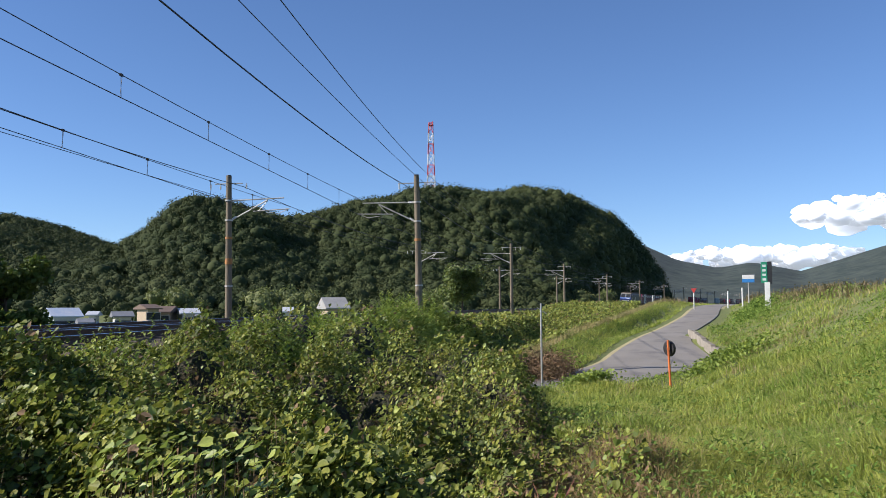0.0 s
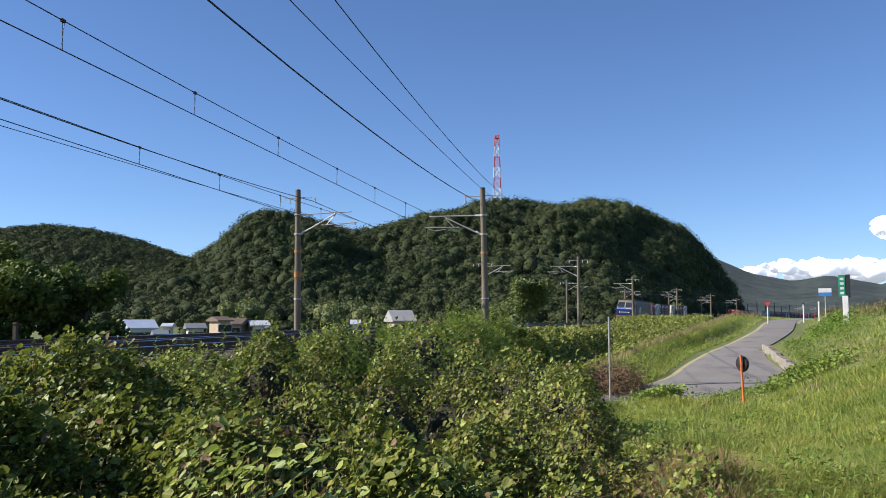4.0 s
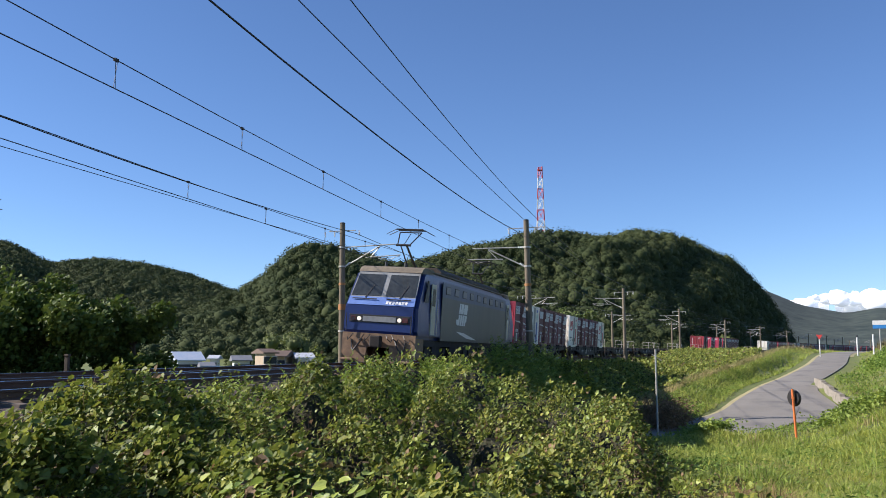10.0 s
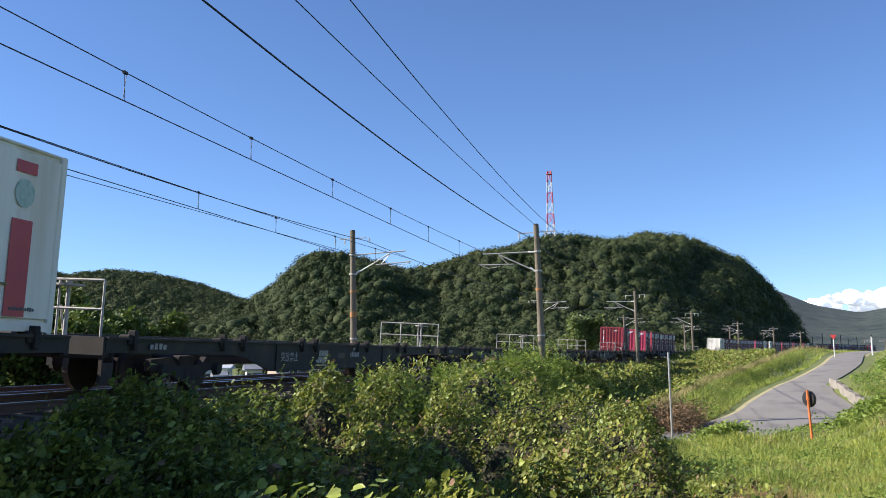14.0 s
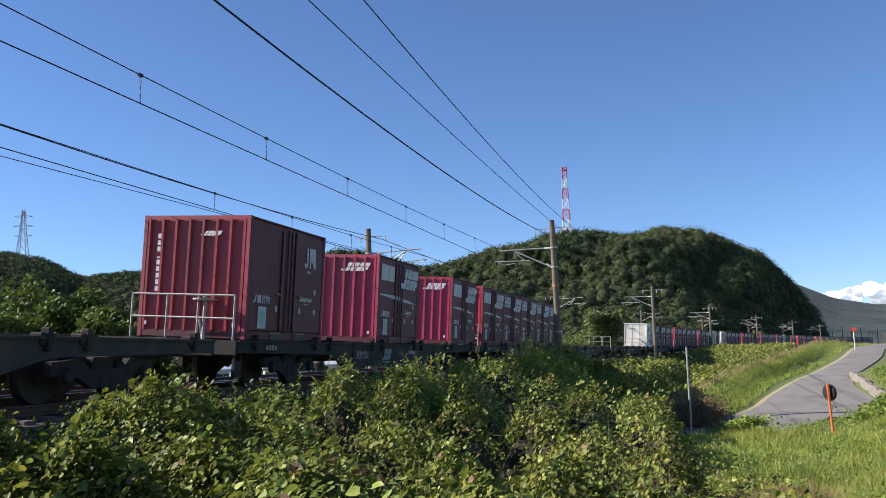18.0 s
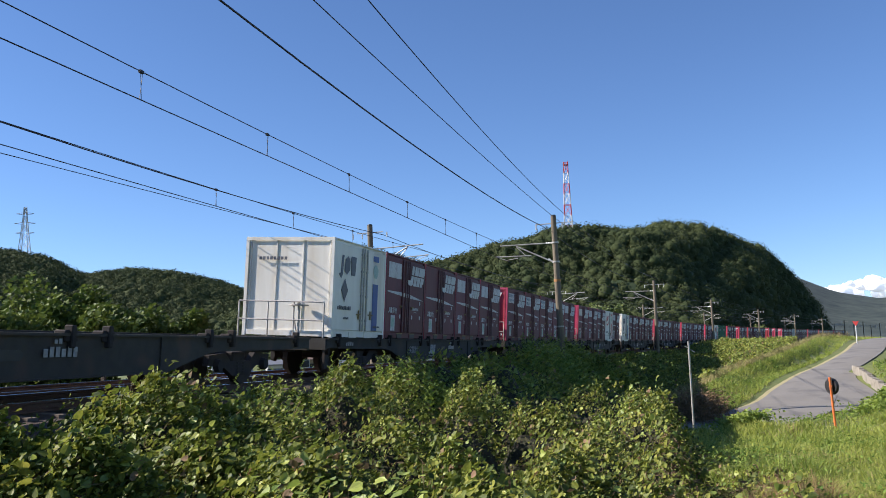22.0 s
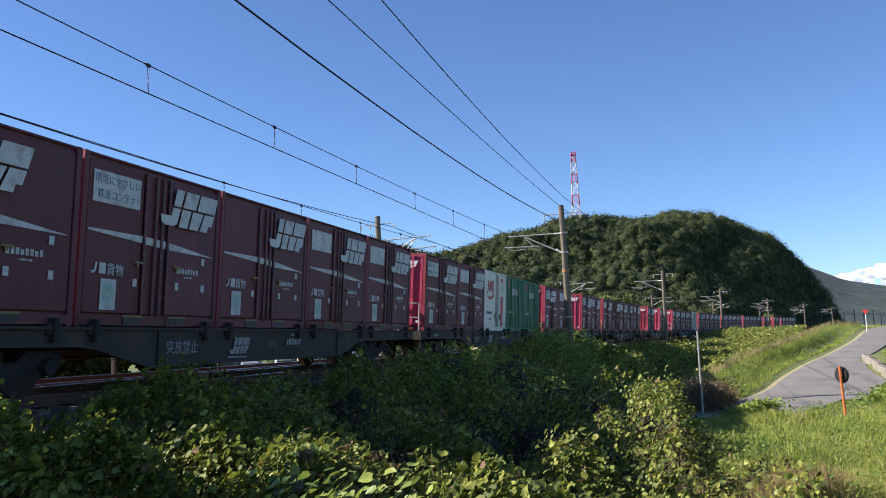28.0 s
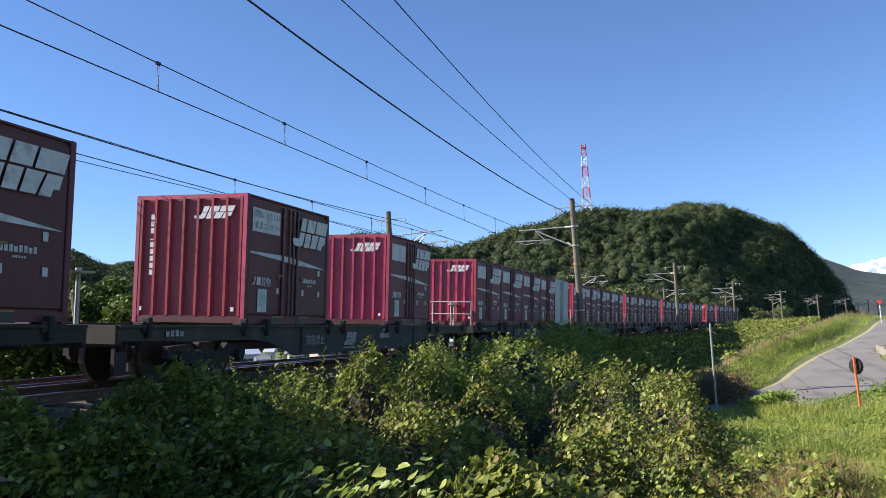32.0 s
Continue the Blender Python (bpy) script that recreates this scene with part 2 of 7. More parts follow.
def road_near(x, y):
    """Distance to the road's middle and the road's height there."""
    best, z = np.full(np.shape(x), 1e9), np.zeros(np.shape(x))
    for a, b in list(zip(ROAD_LINE[:-1], ROAD_LINE[1:])) + list(zip(BRANCH_LINE[:-1], BRANCH_LINE[1:])):
        dx, dy = b[0] - a[0], b[1] - a[1]
        t = np.clip(((x - a[0]) * dx + (y - a[1]) * dy) / (dx * dx + dy * dy), 0, 1)
        d = np.hypot(x - a[0] - t * dx, y - a[1] - t * dy)
        z = np.where(d < best, a[2] + t * (b[2] - a[2]), z)
        best = np.minimum(best, d)
    return best, z


def lane_y(x):
    return np.interp(x, [p[0] for p in ROAD], [p[1] for p in ROAD])


def bank_edge(x):
    return np.interp(x, [-60, 0, 4, 8, 13, 19, 25, 30, 35, 42, 60], [-8, 0.3, -0.55, -0.80, -0.90, -0.75, -0.35, 0.2, 1.0, 2.2, 3.0])


RIDGE = ([-10.4, -9.9, -9.54, -9.03, -8, -6.6, -4.81, -3.18, -0.78, 1.46, 2.94, 5.56, 7.43, 9.29, 11.13, 13.33, 14.78, 16.93, 18.35, 19.58, 20.78, 22.14, 23.47, 24.77, 26.4, 28, 33, 38],
         [-0.3, 0.9, 1.9, 2.7, 4.0, 5.45, 6.55, 7.2, 7.3, 7.05, 7.3, 7.15, 6.7, 6.35, 5.95, 5.56, 5.62, 6.08, 6.35, 6.6, 6.35, 5.3, 4.2, 3.2, 2.4, 1.6, 0.6, -0.3])
RIDGE_LEFT = ([20, 24, 25.7, 27.6, 30.4, 33.4, 35.9, 38.2, 40, 44, 50, 62, 80], [1, 3.4, 3.9, 4.6, 5.3, 5.5, 5.1, 6.2, 6.5, 6.8, 6, 3.5, -0.3])
RIDGE_RIGHT = ([-60, -45, -30, -22.7, -20, -18, -15.2, -13.2, -10.8, -9, -7, -2, 5], [-0.2, 3.2, 4.3, 3.37, 2.56, 1.99, 2.58, 2.27, 2.78, 3.61, 4.4, 4.6, 3])


def hills(x, y):
    az, r = np.degrees(np.arctan2(y, x)), np.hypot(x, y)
    h = np.zeros(np.shape(x))
    foot1 = np.interp(az, [-11, -9.5, -6.5, -3, 5], [375, 335, 262, 208, 190])
    for (a, e), foot, top, back in ((RIDGE, foot1, foot1 + 140, foot1 + 330), (RIDGE_LEFT, 430, 680, 950), (RIDGE_RIGHT, 1300, 2600, 3400)):
        k = np.interp(az, a, e, left=-0.3, right=-0.3)
        pk = top * np.tan(np.radians(k)) + 1.0
        if a is RIDGE[0]:
            pk = pk + sm(15, 55, r - foot1) * (1 - sm(72, 120, r - foot1)) * (8 * np.exp(-((az - 1.2) / 1.5) ** 2) - 14 * np.exp(-((az + 3.2) / 1.3) ** 2) + 8 * np.exp(-((az + 6.4) / 1.3) ** 2) + 5 * np.exp(-((az - 17) / 2.0) ** 2) - 5 * np.exp(-((az - 12) / 2.0) ** 2))
        if a is RIDGE[0]:
            spur = 5.5 * np.sin(x / 23 + 1.4 * np.sin(y / 31)) * np.sin(y / 19 + 0.8 * np.sin(x / 27)) + 2.4 * np.sin(x / 8.3 + y / 12.1) * np.sin(y / 7.7 - x / 14.9)
            pk = pk + spur * sm(8, 45, r - foot1) * (1 - 0.75 * sm(85, 130, r - foot1))
        h = np.maximum(h, np.where(k > -0.25, pk * np.where(r < top, sm(foot, top, r) ** 0.8, 1 - sm(top, back, r)), 0))
    return h


def ground_z(x, y):
    x, y = np.asarray(x, float), np.asarray(y, float)
    r = np.hypot(x, y)
    base = -1.15 - 2.0 * sm(4, 36, x) + 3.4 * sm(75, 130, x)
    rise = 0.45 * np.maximum(0, -y - (1.6 + 0.16 * np.maximum(x, 0)))
    field = np.minimum(base + rise, np.maximum(1.15 - 0.75 * sm(70, 140, x), base))
    e = bank_edge(x)
    bank = -1.60 - 0.45 * sm(6, 12, x) + (1.05 + 0.45 * sm(6, 12, x)) * sm(4.0, 6.8, y + 0.0008 * np.maximum(x, 0) ** 2)
    w = sm(-0.5, 0.4, y - e) * (1 - sm(34, 44, x))
    z = field + (bank - field) * w
    u = side_of_line(x, y)
    emb = -0.55 - np.maximum(0, u - 2.7) * 0.62
    far = -0.55 - np.minimum(np.maximum(0, -u - 7.0) * 0.5, 1.6)
    z = np.where(u > -2, np.maximum(z, emb), far)
    z = np.where((u <= 2.7) & (u > -7.0), -0.55, z)
    d, rz = road_near(x, y)
    k = 1 - sm(2.3, 5.0, d)
    z = np.where(u > 3.2, z + (rz - 0.07 - z) * k, z)
    # a grass bank between the lane and the railway
    left = sm(0.5, 2.0, y - lane_y(x)) * sm(47, 54, x) * (1 - sm(112, 130, x))
    z = np.where(u > 4.5, np.maximum(z, z + left * ((rz + 0.55 - z) * sm(2.2, 5.2, d) * (1 - sm(5.6, 8.2, d)))), z)
    wall = np.interp(x, [47, 51.2, 55, 58.5, 62.5, 66.5], [-13.1, -12.4, -12.45, -12.75, -13.2, -13.4])
    z = np.where((x > 46.5) & (x < 67) & (y < wall - 0.1), np.maximum(z, rz + 0.36 + 0.12 * (wall - y)), z)
    z = z + (0.10 * np.sin(x * 0.9 + y * 0.4) * np.sin(y * 1.1 - x * 0.3) + 0.06 * np.sin(x * 2.3) * np.sin(y * 2.7)) * sm(3, 9, d) * np.where((u < 3.0) & (u > -8), 0, 1) * (1 - sm(60, 140, r))
    az = np.degrees(np.arctan2(y, x))
    return z + hills(x, y) + 3.4 * sm(172, 290, r) * sm(24, 26, az) * (1 - sm(31, 36, az)) * (1 - sm(400, 430, r))


def build_ground():
    az = np.radians(np.concatenate([np.arange(-32, 52, 0.5), np.arange(52, 328, 6.0)]))
    rr = np.concatenate([np.arange(0.6, 30, 0.4), np.arange(30, 75, 0.9), np.geomspace(75, 4600, 70)])
    A, Rr = np.meshgrid(az, rr)
    X, Y = Rr * np.cos(A), Rr * np.sin(A)
    V = np.column_stack([X.ravel(), Y.ravel(), ground_z(X, Y).ravel()])
    n, m = len(rr), len(az)
    i, j = np.meshgrid(np.arange(n - 1), np.arange(m), indexing="ij")
    j2 = (j + 1) % m
    F = np.column_stack([(i * m + j).ravel(), (i * m + j2).ravel(), ((i + 1) * m + j2).ravel(), ((i + 1) * m + j).ravel()])
    V = np.vstack([V, [[0, 0, float(ground_z(0.0, 0.0))]]])
    hub = n * m
    F = F.tolist() + [[hub, (k + 1) % m, k] for k in range(m)]
    me = np_mesh("ground", V, F, M_SOIL, True)
    F = np.array([f[:3] for f in F])
    for mm in (M_FIELD, M_HILL, M_FARHILL):
        me.materials.append(mm)
    c = V[F[:, 1]]
    r = np.hypot(c[:, 0], c[:, 1])
    u = side_of_line(c[:, 0], c[:, 1])
    d, _ = road_near(c[:, 0], c[:, 1])
    k = np.where((c[:, 1] < bank_edge(c[:, 0]) - 0.3) & (u > 5), 1, 0)
    k = np.where((u < -14) & (r < 200), 1, k)
    k = np.where((r > 120) & (r <= 195), 1, k)
    k = np.where((r > 195) & (hills(c[:, 0], c[:, 1]) > 0.4), 2, np.where(r > 195, 1, k))
    # Beyond 1100 m the haze-tinted forest colour takes over.
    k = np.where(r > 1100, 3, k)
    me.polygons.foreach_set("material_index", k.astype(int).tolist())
    g = tagged(new("ground", me), "uneven ground with weedy soil, meadow and wooded hills", "ground", kind="structure")
    return g


build_ground()


def build_road(way, name, label, lift, margin):
    bm, ed = bmesh.new(), bmesh.new()
    prev = None
    for i, p in enumerate(way):
        a, b = way[max(i - 1, 0)], way[min(i + 1, len(way) - 1)]
        t = Vector((b[0] - a[0], b[1] - a[1], 0)).normalized()
        n = Vector((-t.y, t.x, 0))
        c = Vector(p) + Vector((0, 0, lift))
        w = 1.9 - 0.4 * float(sm(55, 66, p[0])) + 0.9 * math.exp(-((p[0] - 45.5) / 3.5) ** 2)
        row = [c + n * w + Vector((0, 0, -0.12)), c + n * w, c + n * w * 0.5 + Vector((0, 0, 0.04)), c - n * w * 0.5 + Vector((0, 0, 0.04)), c - n * w, c - n * w + Vector((0, 0, -0.12))]
        r = [bm.verts.new(q) for q in row]
        e = [ed.verts.new(c + n * s * (w + k) + Vector((0, 0, -0.02 - 0.05 * (k > 0.1)))) for s in (1, -1) for k in (0.0, 0.4)]
        if prev:
            for k in range(5):
                bm.faces.new((prev[0][k], prev[0][k + 1], r[k + 1], r[k]))
            for k in ((0,) if 45 < p[0] < 100 else (0, 2)):
                ed.faces.new((prev[1][k], prev[1][k + 1], e[k + 1], e[k]))
        prev = (r, e)
    tagged(new(name, finish(name, bm, M_ASPHALT)), label, "road", kind="structure")
    if margin:
        tagged(new("road_verge", finish("road_verge", ed, M_VERGE)), "pale gravelly verge along the asphalt lane", "verge", kind="structure")


build_road(ROAD_LINE, "road", "narrow worn grey asphalt lane climbing between grass banks", 0.0, True)
build_road(BRANCH_LINE, "side_road", "short grey asphalt branch of the lane along the low wall", -0.006, False)


# ---------------------------------------------------------------- the two tracks
def strip(name, prof, s0, s1, step, lat, material, cant=CANT, z=0.0):
    """A profile (lateral, height) swept along the railway."""
    V, F = [], []
    ss = np.arange(s0, s1 + step, step)
    n = len(prof)
    for s in ss:
        m = line_pose(s, lat, z, cant)
        V += [tuple(m @ Vector((0, a, b))) for a, b in prof]
    for i in range(len(ss) - 1):
        for k in range(n - 1):
            a = i * n + k
            F.append((a, a + 1, a + n + 1, a + n))
    return np_mesh(name, V, F, material)


RAIL_PROF = [(-0.06, -0.15), (-0.05, -0.13), (-0.012, -0.11), (-0.012, -0.045), (-0.034, -0.035), (-0.034, -0.004), (0.034, -0.004), (0.034, -0.035), (0.012, -0.045), (0.012, -0.11), (0.05, -0.13), (0.06, -0.15)]


def sleeper_mesh():
    bm = bmesh.new()
    prism(bm, [(-0.13, -0.34), (0.13, -0.34), (0.10, -0.16), (-0.10, -0.16)], "y", -1.0, 1.0)
    return finish("sleeper", bm, M_SLEEPER)


def build_track(lat, label):
    t = thing("railway_track", label, "railway track", "double-track railway", kind="structure")
    bal = new("ballast_bed", strip("ballast_bed", [(-2.3, -0.62), (-1.55, -0.24), (-0.85, -0.2), (0.85, -0.2), (1.55, -0.24), (2.3, -0.62)], -40, 420, 4, lat, M_BALLAST))
    bal.parent = t
    for k in (-1, 1):
        r = new("rail", strip("rail", [(a + 0.5335 * k, b) for a, b in RAIL_PROF], -40, 420, 3, lat, M_RAIL))
        r.parent = t
        h = new("rail_head", strip("rail_head", [(0.5335 * k - 0.03, -0.003), (0.5335 * k - 0.025, 0.001), (0.5335 * k + 0.025, 0.001), (0.5335 * k + 0.03, -0.003)], -40, 420, 3, lat, M_RAILTOP))
        h.parent = r
        tagged(h, "shiny worn running surface")
    me = sleeper_mesh()
    for i in range(150):
        o = new("sleeper", me)
        o.parent = t
        o.matrix_basis = line_pose(-4 + i * 0.62, lat, 0, CANT)
    return t


build_track(0.0, "near railway track with rusty rails on brown ballast")
build_track(3.85, "far railway track with rusty rails on brown ballast")


# ---------------------------------------------------------------- overhead line
def insulator(bm, p, q, r=0.055):
    p, q = Vector(p), Vector(q)
    for i in range(4):
        a = p.lerp(q, i / 4)
        b = p.lerp(q, (i + 0.55) / 4)
        tube(bm, a, b, r, r * 0.6, 8)
    tube(bm, p, q, r * 0.35, n=6)


def build_pole(s, lat, h, side, detail, lean, wide):
    """A concrete catenary pole; side is +1 when its bracket reaches away from the camera."""
    m = line_pose(s, lat, -0.6) @ Matrix.Rotation(radians(lean), 4, "X")
    p = thing("catenary_pole", "tall weathered concrete railway pole with bracket arms beside the track", "utility pole", "catenary poles", m=m)
    bm = bmesh.new()
    tube(bm, (0, 0, -0.6), (0, 0, h + 0.6), 0.19, 0.14, 14)
    part("shaft", bm, M_POLE, p)
    top = h + 0.6
    bm = bmesh.new()
    tube(bm, (0, 0, top - 0.005), (0, 0, top + 0.05), 0.15, 0.12, 12)
    part("cap", bm, M_BLACK, p)
    y = side
    bm = bmesh.new()
    zc = top - 0.42
    box(bm, -0.03, 0.03, -1.05 if wide else -0.75, 1.0 if wide else 0.75, zc, zc + 0.05, 0.01)
    part("cross_arm", bm, M_STEEL, p)
    for k in ((-0.98, -0.45, 0.95) if side > 0 else (-0.95, 0.45, 0.98)):
        bm = bmesh.new()
        insulator(bm, (0, k, zc), (0, k, zc - 0.28))
        part("insulator", bm, M_PORCELAIN, p)
    if h < 6:
        return p
    za, zb = 6.62, 5.75
    reach = 2.9 * y
    bm = bmesh.new()
    tube(bm, (0, 0.15 * y, za), (0, reach * 1.02, za + 0.06), 0.032, n=8)
    part("top_tube", bm, M_STEEL, p)
    bm = bmesh.new()
    tube(bm, (0, 0.15 * y, zb - 0.15), (0, reach * 0.72, za - 0.02), 0.036, n=8)
    part("brace_tube", bm, M_STEEL, p)
    bm = bmesh.new()
    tube(bm, (0, reach * 0.45, zb + 0.28), (0, reach * 1.12, zb + 0.36), 0.028, n=8)
    tube(bm, (0, reach * 0.55, zb + 0.3), (0, reach * 0.72, za - 0.06), 0.022, n=6)
    tube(bm, (0, reach * 1.1, zb + 0.34), (0, reach * 0.92, zb + 0.14), 0.018, n=6)
    tube(bm, (0, reach * 0.92, zb + 0.14), (0, reach * 0.7, zb + 0.2), 0.018, n=6)
    part("steady_arm", bm, M_STEEL, p)
    for a, b in (((0, 0.15 * y, za), (0, 0.5 * y, za + 0.012)), ((0, 0.15 * y, zb - 0.15), (0, 0.42 * y, zb + 0.05))):
        bm = bmesh.new()
        insulator(bm, a, b, 0.06)
        part("insulator", bm, M_PORCELAIN, p)
    if detail:
        for z0, z1, r in ((4.62, 4.74, 0.182), (3.32, 3.62, 0.19)) if detail == 2 else ((4.55, 4.68, 0.182),):
            bm = bmesh.new()
            tube(bm, (0, 0, z0), (0, 0, z1), r, n=14)
            part("marker_band", bm, M_BAND, p, "faded orange painted band")
        for z in (za, zb - 0.15, 2.2):
            bm = bmesh.new()
            tube(bm, (0, 0, z - 0.04), (0, 0, z + 0.04), 0.2, n=14)
            part("clamp", bm, M_STEEL, p)
    return p


NEAR_POLES = [(-1.0, 7.4), (46.0, 7.45), (92.6, 7.05), (139.9, 7.05), (187.0, 6.9), (234.0, 6.9), (282.0, 6.8)] + [(330.0 + 48 * i, 6.8) for i in range(6)]
FAR_POLES = [(-3.0, 7.2), (43.4, 7.3), (89.6, 6.7), (136.0, 6.65), (182.0, 6.6), (229.0, 6.6)] + [(277.0 + 48 * i, 6.6) for i in range(6)]
for i, (s, h) in enumerate(NEAR_POLES):
    build_pole(s, -2.9, h, 1, 1 if i == 1 else 0, -1.0 if i == 1 else 0.0, True)
for i, (s, h) in enumerate(FAR_POLES):
    build_pole(s, 6.6, h, -1, 2 if i == 1 else 0, -0.3 if i == 1 else 0.0, False)


def wire_mesh(bm, pts, r):
    """One unbroken wire through the points."""
    prev = None
    for i, p in enumerate(pts):
        d = (pts[min(i + 1, len(pts) - 1)] - pts[max(i - 1, 0)]).normalized()
        u = Vector((-d.y, d.x, 0)).normalized()
        v = d.cross(u)
        ring = [bm.verts.new(p + u * (r * math.cos(k * 1.25664)) + v * (r * math.sin(k * 1.25664))) for k in range(5)]
        if prev:
            for k in range(5):
                bm.faces.new((prev[k], prev[(k + 1) % 5], ring[(k + 1) % 5], ring[k]))
        prev = ring


def sagging(poles, lat, z, sag, r, label, first=None, name="overhead_wire"):
    """A wire from pole to pole; first: its lat and z at the first pole, where they differ."""
    bm = bmesh.new()
    pts = []
    for (s0, _), (s1, _) in zip(poles[:-1], poles[1:]):
        p, q = line(s0, *(first if first and not pts else (lat, z)))[0], line(s1, lat, z)[0]
        n = 14 if s0 < 60 else 5
        for k in range(n):
            t = k / n
            v = p.lerp(q, t)
            v.z -= 4 * sag * t * (1 - t)
            pts.append(v)
    pts.append(line(poles[-1][0], lat, z)[0])
    wire_mesh(bm, pts, r)
    return tagged(new(name, finish(name, bm, M_WIRE)), label, "overhead wire", "overhead line wires")


def catenary(poles, lat, zc, zm, sag, hangers, first=None):
    lat0, zc0, zm0 = first or (lat, zc, zm)
    c = thing("contact_line", "dark contact wire hung by droppers from a messenger wire", "overhead wire", "overhead line wires")
    bm, bc = bmesh.new(), bmesh.new()
    PM = []
    for (s0, _), (s1, _) in zip(poles[:-1], poles[1:]):
        n = 16
        a = line(s0, lat, zm)[0] if PM else line(s0, lat0, zm0)[0]
        P = [a.lerp(line(s1, lat, zm)[0], k / n) for k in range(n + 1)]
        for k, v in enumerate(P):
            t = k / n
            v.z -= 4 * sag * t * (1 - t)
        PM += P if not PM else P[1:]
    wire_mesh(bm, PM, 0.011)
    wire_mesh(bc, [line(poles[0][0], lat0, zc0)[0]] + [line(s, lat, zc)[0] for s, _ in poles[1:]], 0.012)
    part("messenger_wire", bm, M_WIRE, c)
    part("contact_wire", bc, M_WIRE, c)
    for s in hangers:
        s0, s1 = [(a[0], b[0]) for a, b in zip(poles[:-1], poles[1:]) if a[0] <= s < b[0]][0]
        t = (s - s0) / (s1 - s0)
        la, za, ma = (lat0, zc0, zm0) if s0 == poles[0][0] else (lat, zc, zm)
        a = line(s0, la, 0)[0].lerp(line(s1, lat, 0)[0], t)
        low = za + (zc - za) * t
        top = a + Vector((0, 0, ma + (zm - ma) * t - 4 * sag * t * (1 - t)))
        bm = bmesh.new()
        tube(bm, top, a + Vector((0.03, 0, low)), 0.006, n=5)
        tube(bm, top + Vector((0.07, 0, 0)), a + Vector((-0.03, 0, low)), 0.006, n=5)
        box(bm, top.x - 0.04, top.x + 0.08, top.y - 0.025, top.y + 0.025, top.z - 0.03, top.z + 0.025)
        part("dropper", bm, M_WIRE, c)
    return c


catenary(NEAR_POLES, 0.17, 5.33, 6.175, 0.25, [14.0, 19.05, 24.3, 29.9, 35.0, 40.5] + [50 + 6 * i for i in range(7)], (0.35, 5.287, 6.01))
catenary(FAR_POLES, 3.5, 4.90, 5.69, 0.23, [22.4, 27.5, 33.0, 38.0], (3.7, 4.78, 5.40))
sagging(NEAR_POLES, -2.21, 6.91, 0.63, 0.020, "thick dark feeder cable strung between the pole tops", (-2.1, 6.85))
sagging(NEAR_POLES, -2.84, 7.33, 0.24, 0.012, "thin dark feeder wire strung between the pole tops", (-3.11, 7.04))
sagging(NEAR_POLES, -3.74, 7.15, 0.6, 0.012, "thin dark feeder wire strung between the pole tops", (-4.34, 7.24))
sagging(FAR_POLES, 5.84, 6.73, 0.52, 0.017, "dark feeder wire on the far row of poles", (6.17, 6.65))
sagging(FAR_POLES, 3.91, 5.25, 0.0, 0.010, "thin dark wire on the far row of poles", (5.0, 4.77))



# ---------------------------------------------------------------- plants
RNG = np.random.default_rng(7)


def unit(v):
    return v / np.maximum(np.linalg.norm(v, axis=1, keepdims=True), 1e-9)


LEAF = np.array([[0, 0.06, 0], [-0.30, 0.0, 0.07], [-0.48, 0.30, 0.10], [-0.36, 0.68, 0.08], [0, 1.0, -0.08], [0.36, 0.68, 0.08], [0.48, 0.30, 0.10], [0.30, 0.0, 0.07]])
LEAF_F = np.array([[0, 4, 3, 2, 1], [0, 7, 6, 5, 4]])
LEAF_FEW = np.array([[0, 0, 0], [-0.40, 0.12, 0.08], [-0.44, 0.55, 0.10], [0, 1.0, -0.06], [0.44, 0.55, 0.10], [0.40, 0.12, 0.08]])
LEAF_FEW_F = np.array([[0, 3, 2, 1], [0, 5, 4, 3]])
SLIM = np.array([[0, 0, 0], [-0.13, 0.4, 0.03], [0, 1.0, -0.12], [0.13, 0.4, 0.03]])
SLIM_F = np.array([[0, 3, 2, 1]])
BUNCH = np.array([[-0.5, 0, 0.1], [0.05, -0.5, -0.06], [0.5, 0.06, 0.1], [0, 0.5, -0.06]])
BUNCH_F = np.array([[0, 1, 2, 3]])


def scatter(name, P, Nrm, size, material, shape=LEAF, faces=LEAF_F, along=None):
    """Many small leaves at the points P, facing along Nrm: one mesh."""
    n = len(P)
    Nrm = unit(Nrm)
    d = RNG.normal(size=(n, 3)) if along is None else along
    d = unit(d - Nrm * np.sum(d * Nrm, 1, keepdims=True))
    w = np.cross(d, Nrm)
    size = np.broadcast_to(np.asarray(size, float).reshape(-1, 1, 1) if np.ndim(size) else size, (n, 1, 1))
    V = P[:, None, :] + size * (shape[None, :, 0:1] * w[:, None] + shape[None, :, 1:2] * d[:, None] + shape[None, :, 2:3] * Nrm[:, None])
    k = len(shape)
    F = (np.arange(n) * k)[:, None, None] + faces[None]
    return np_mesh(name, V.reshape(-1, 3), F.reshape(-1, faces.shape[1]), material)


def lumps(x, y, seed=0.0):
    """Uneven billows of a thicket, about 0 to 1."""
    a = np.sin(x * 1.7 + seed) * np.sin(y * 1.9 + 1.3 * seed) + np.sin(x * 0.83 - y * 0.67 + 2.1 + seed) + 0.6 * np.sin(x * 3.9 + y * 2.7 + seed) * np.sin(y * 4.3 - x * 1.1)
    return np.clip(0.5 + a * 0.27, 0, 1.1)


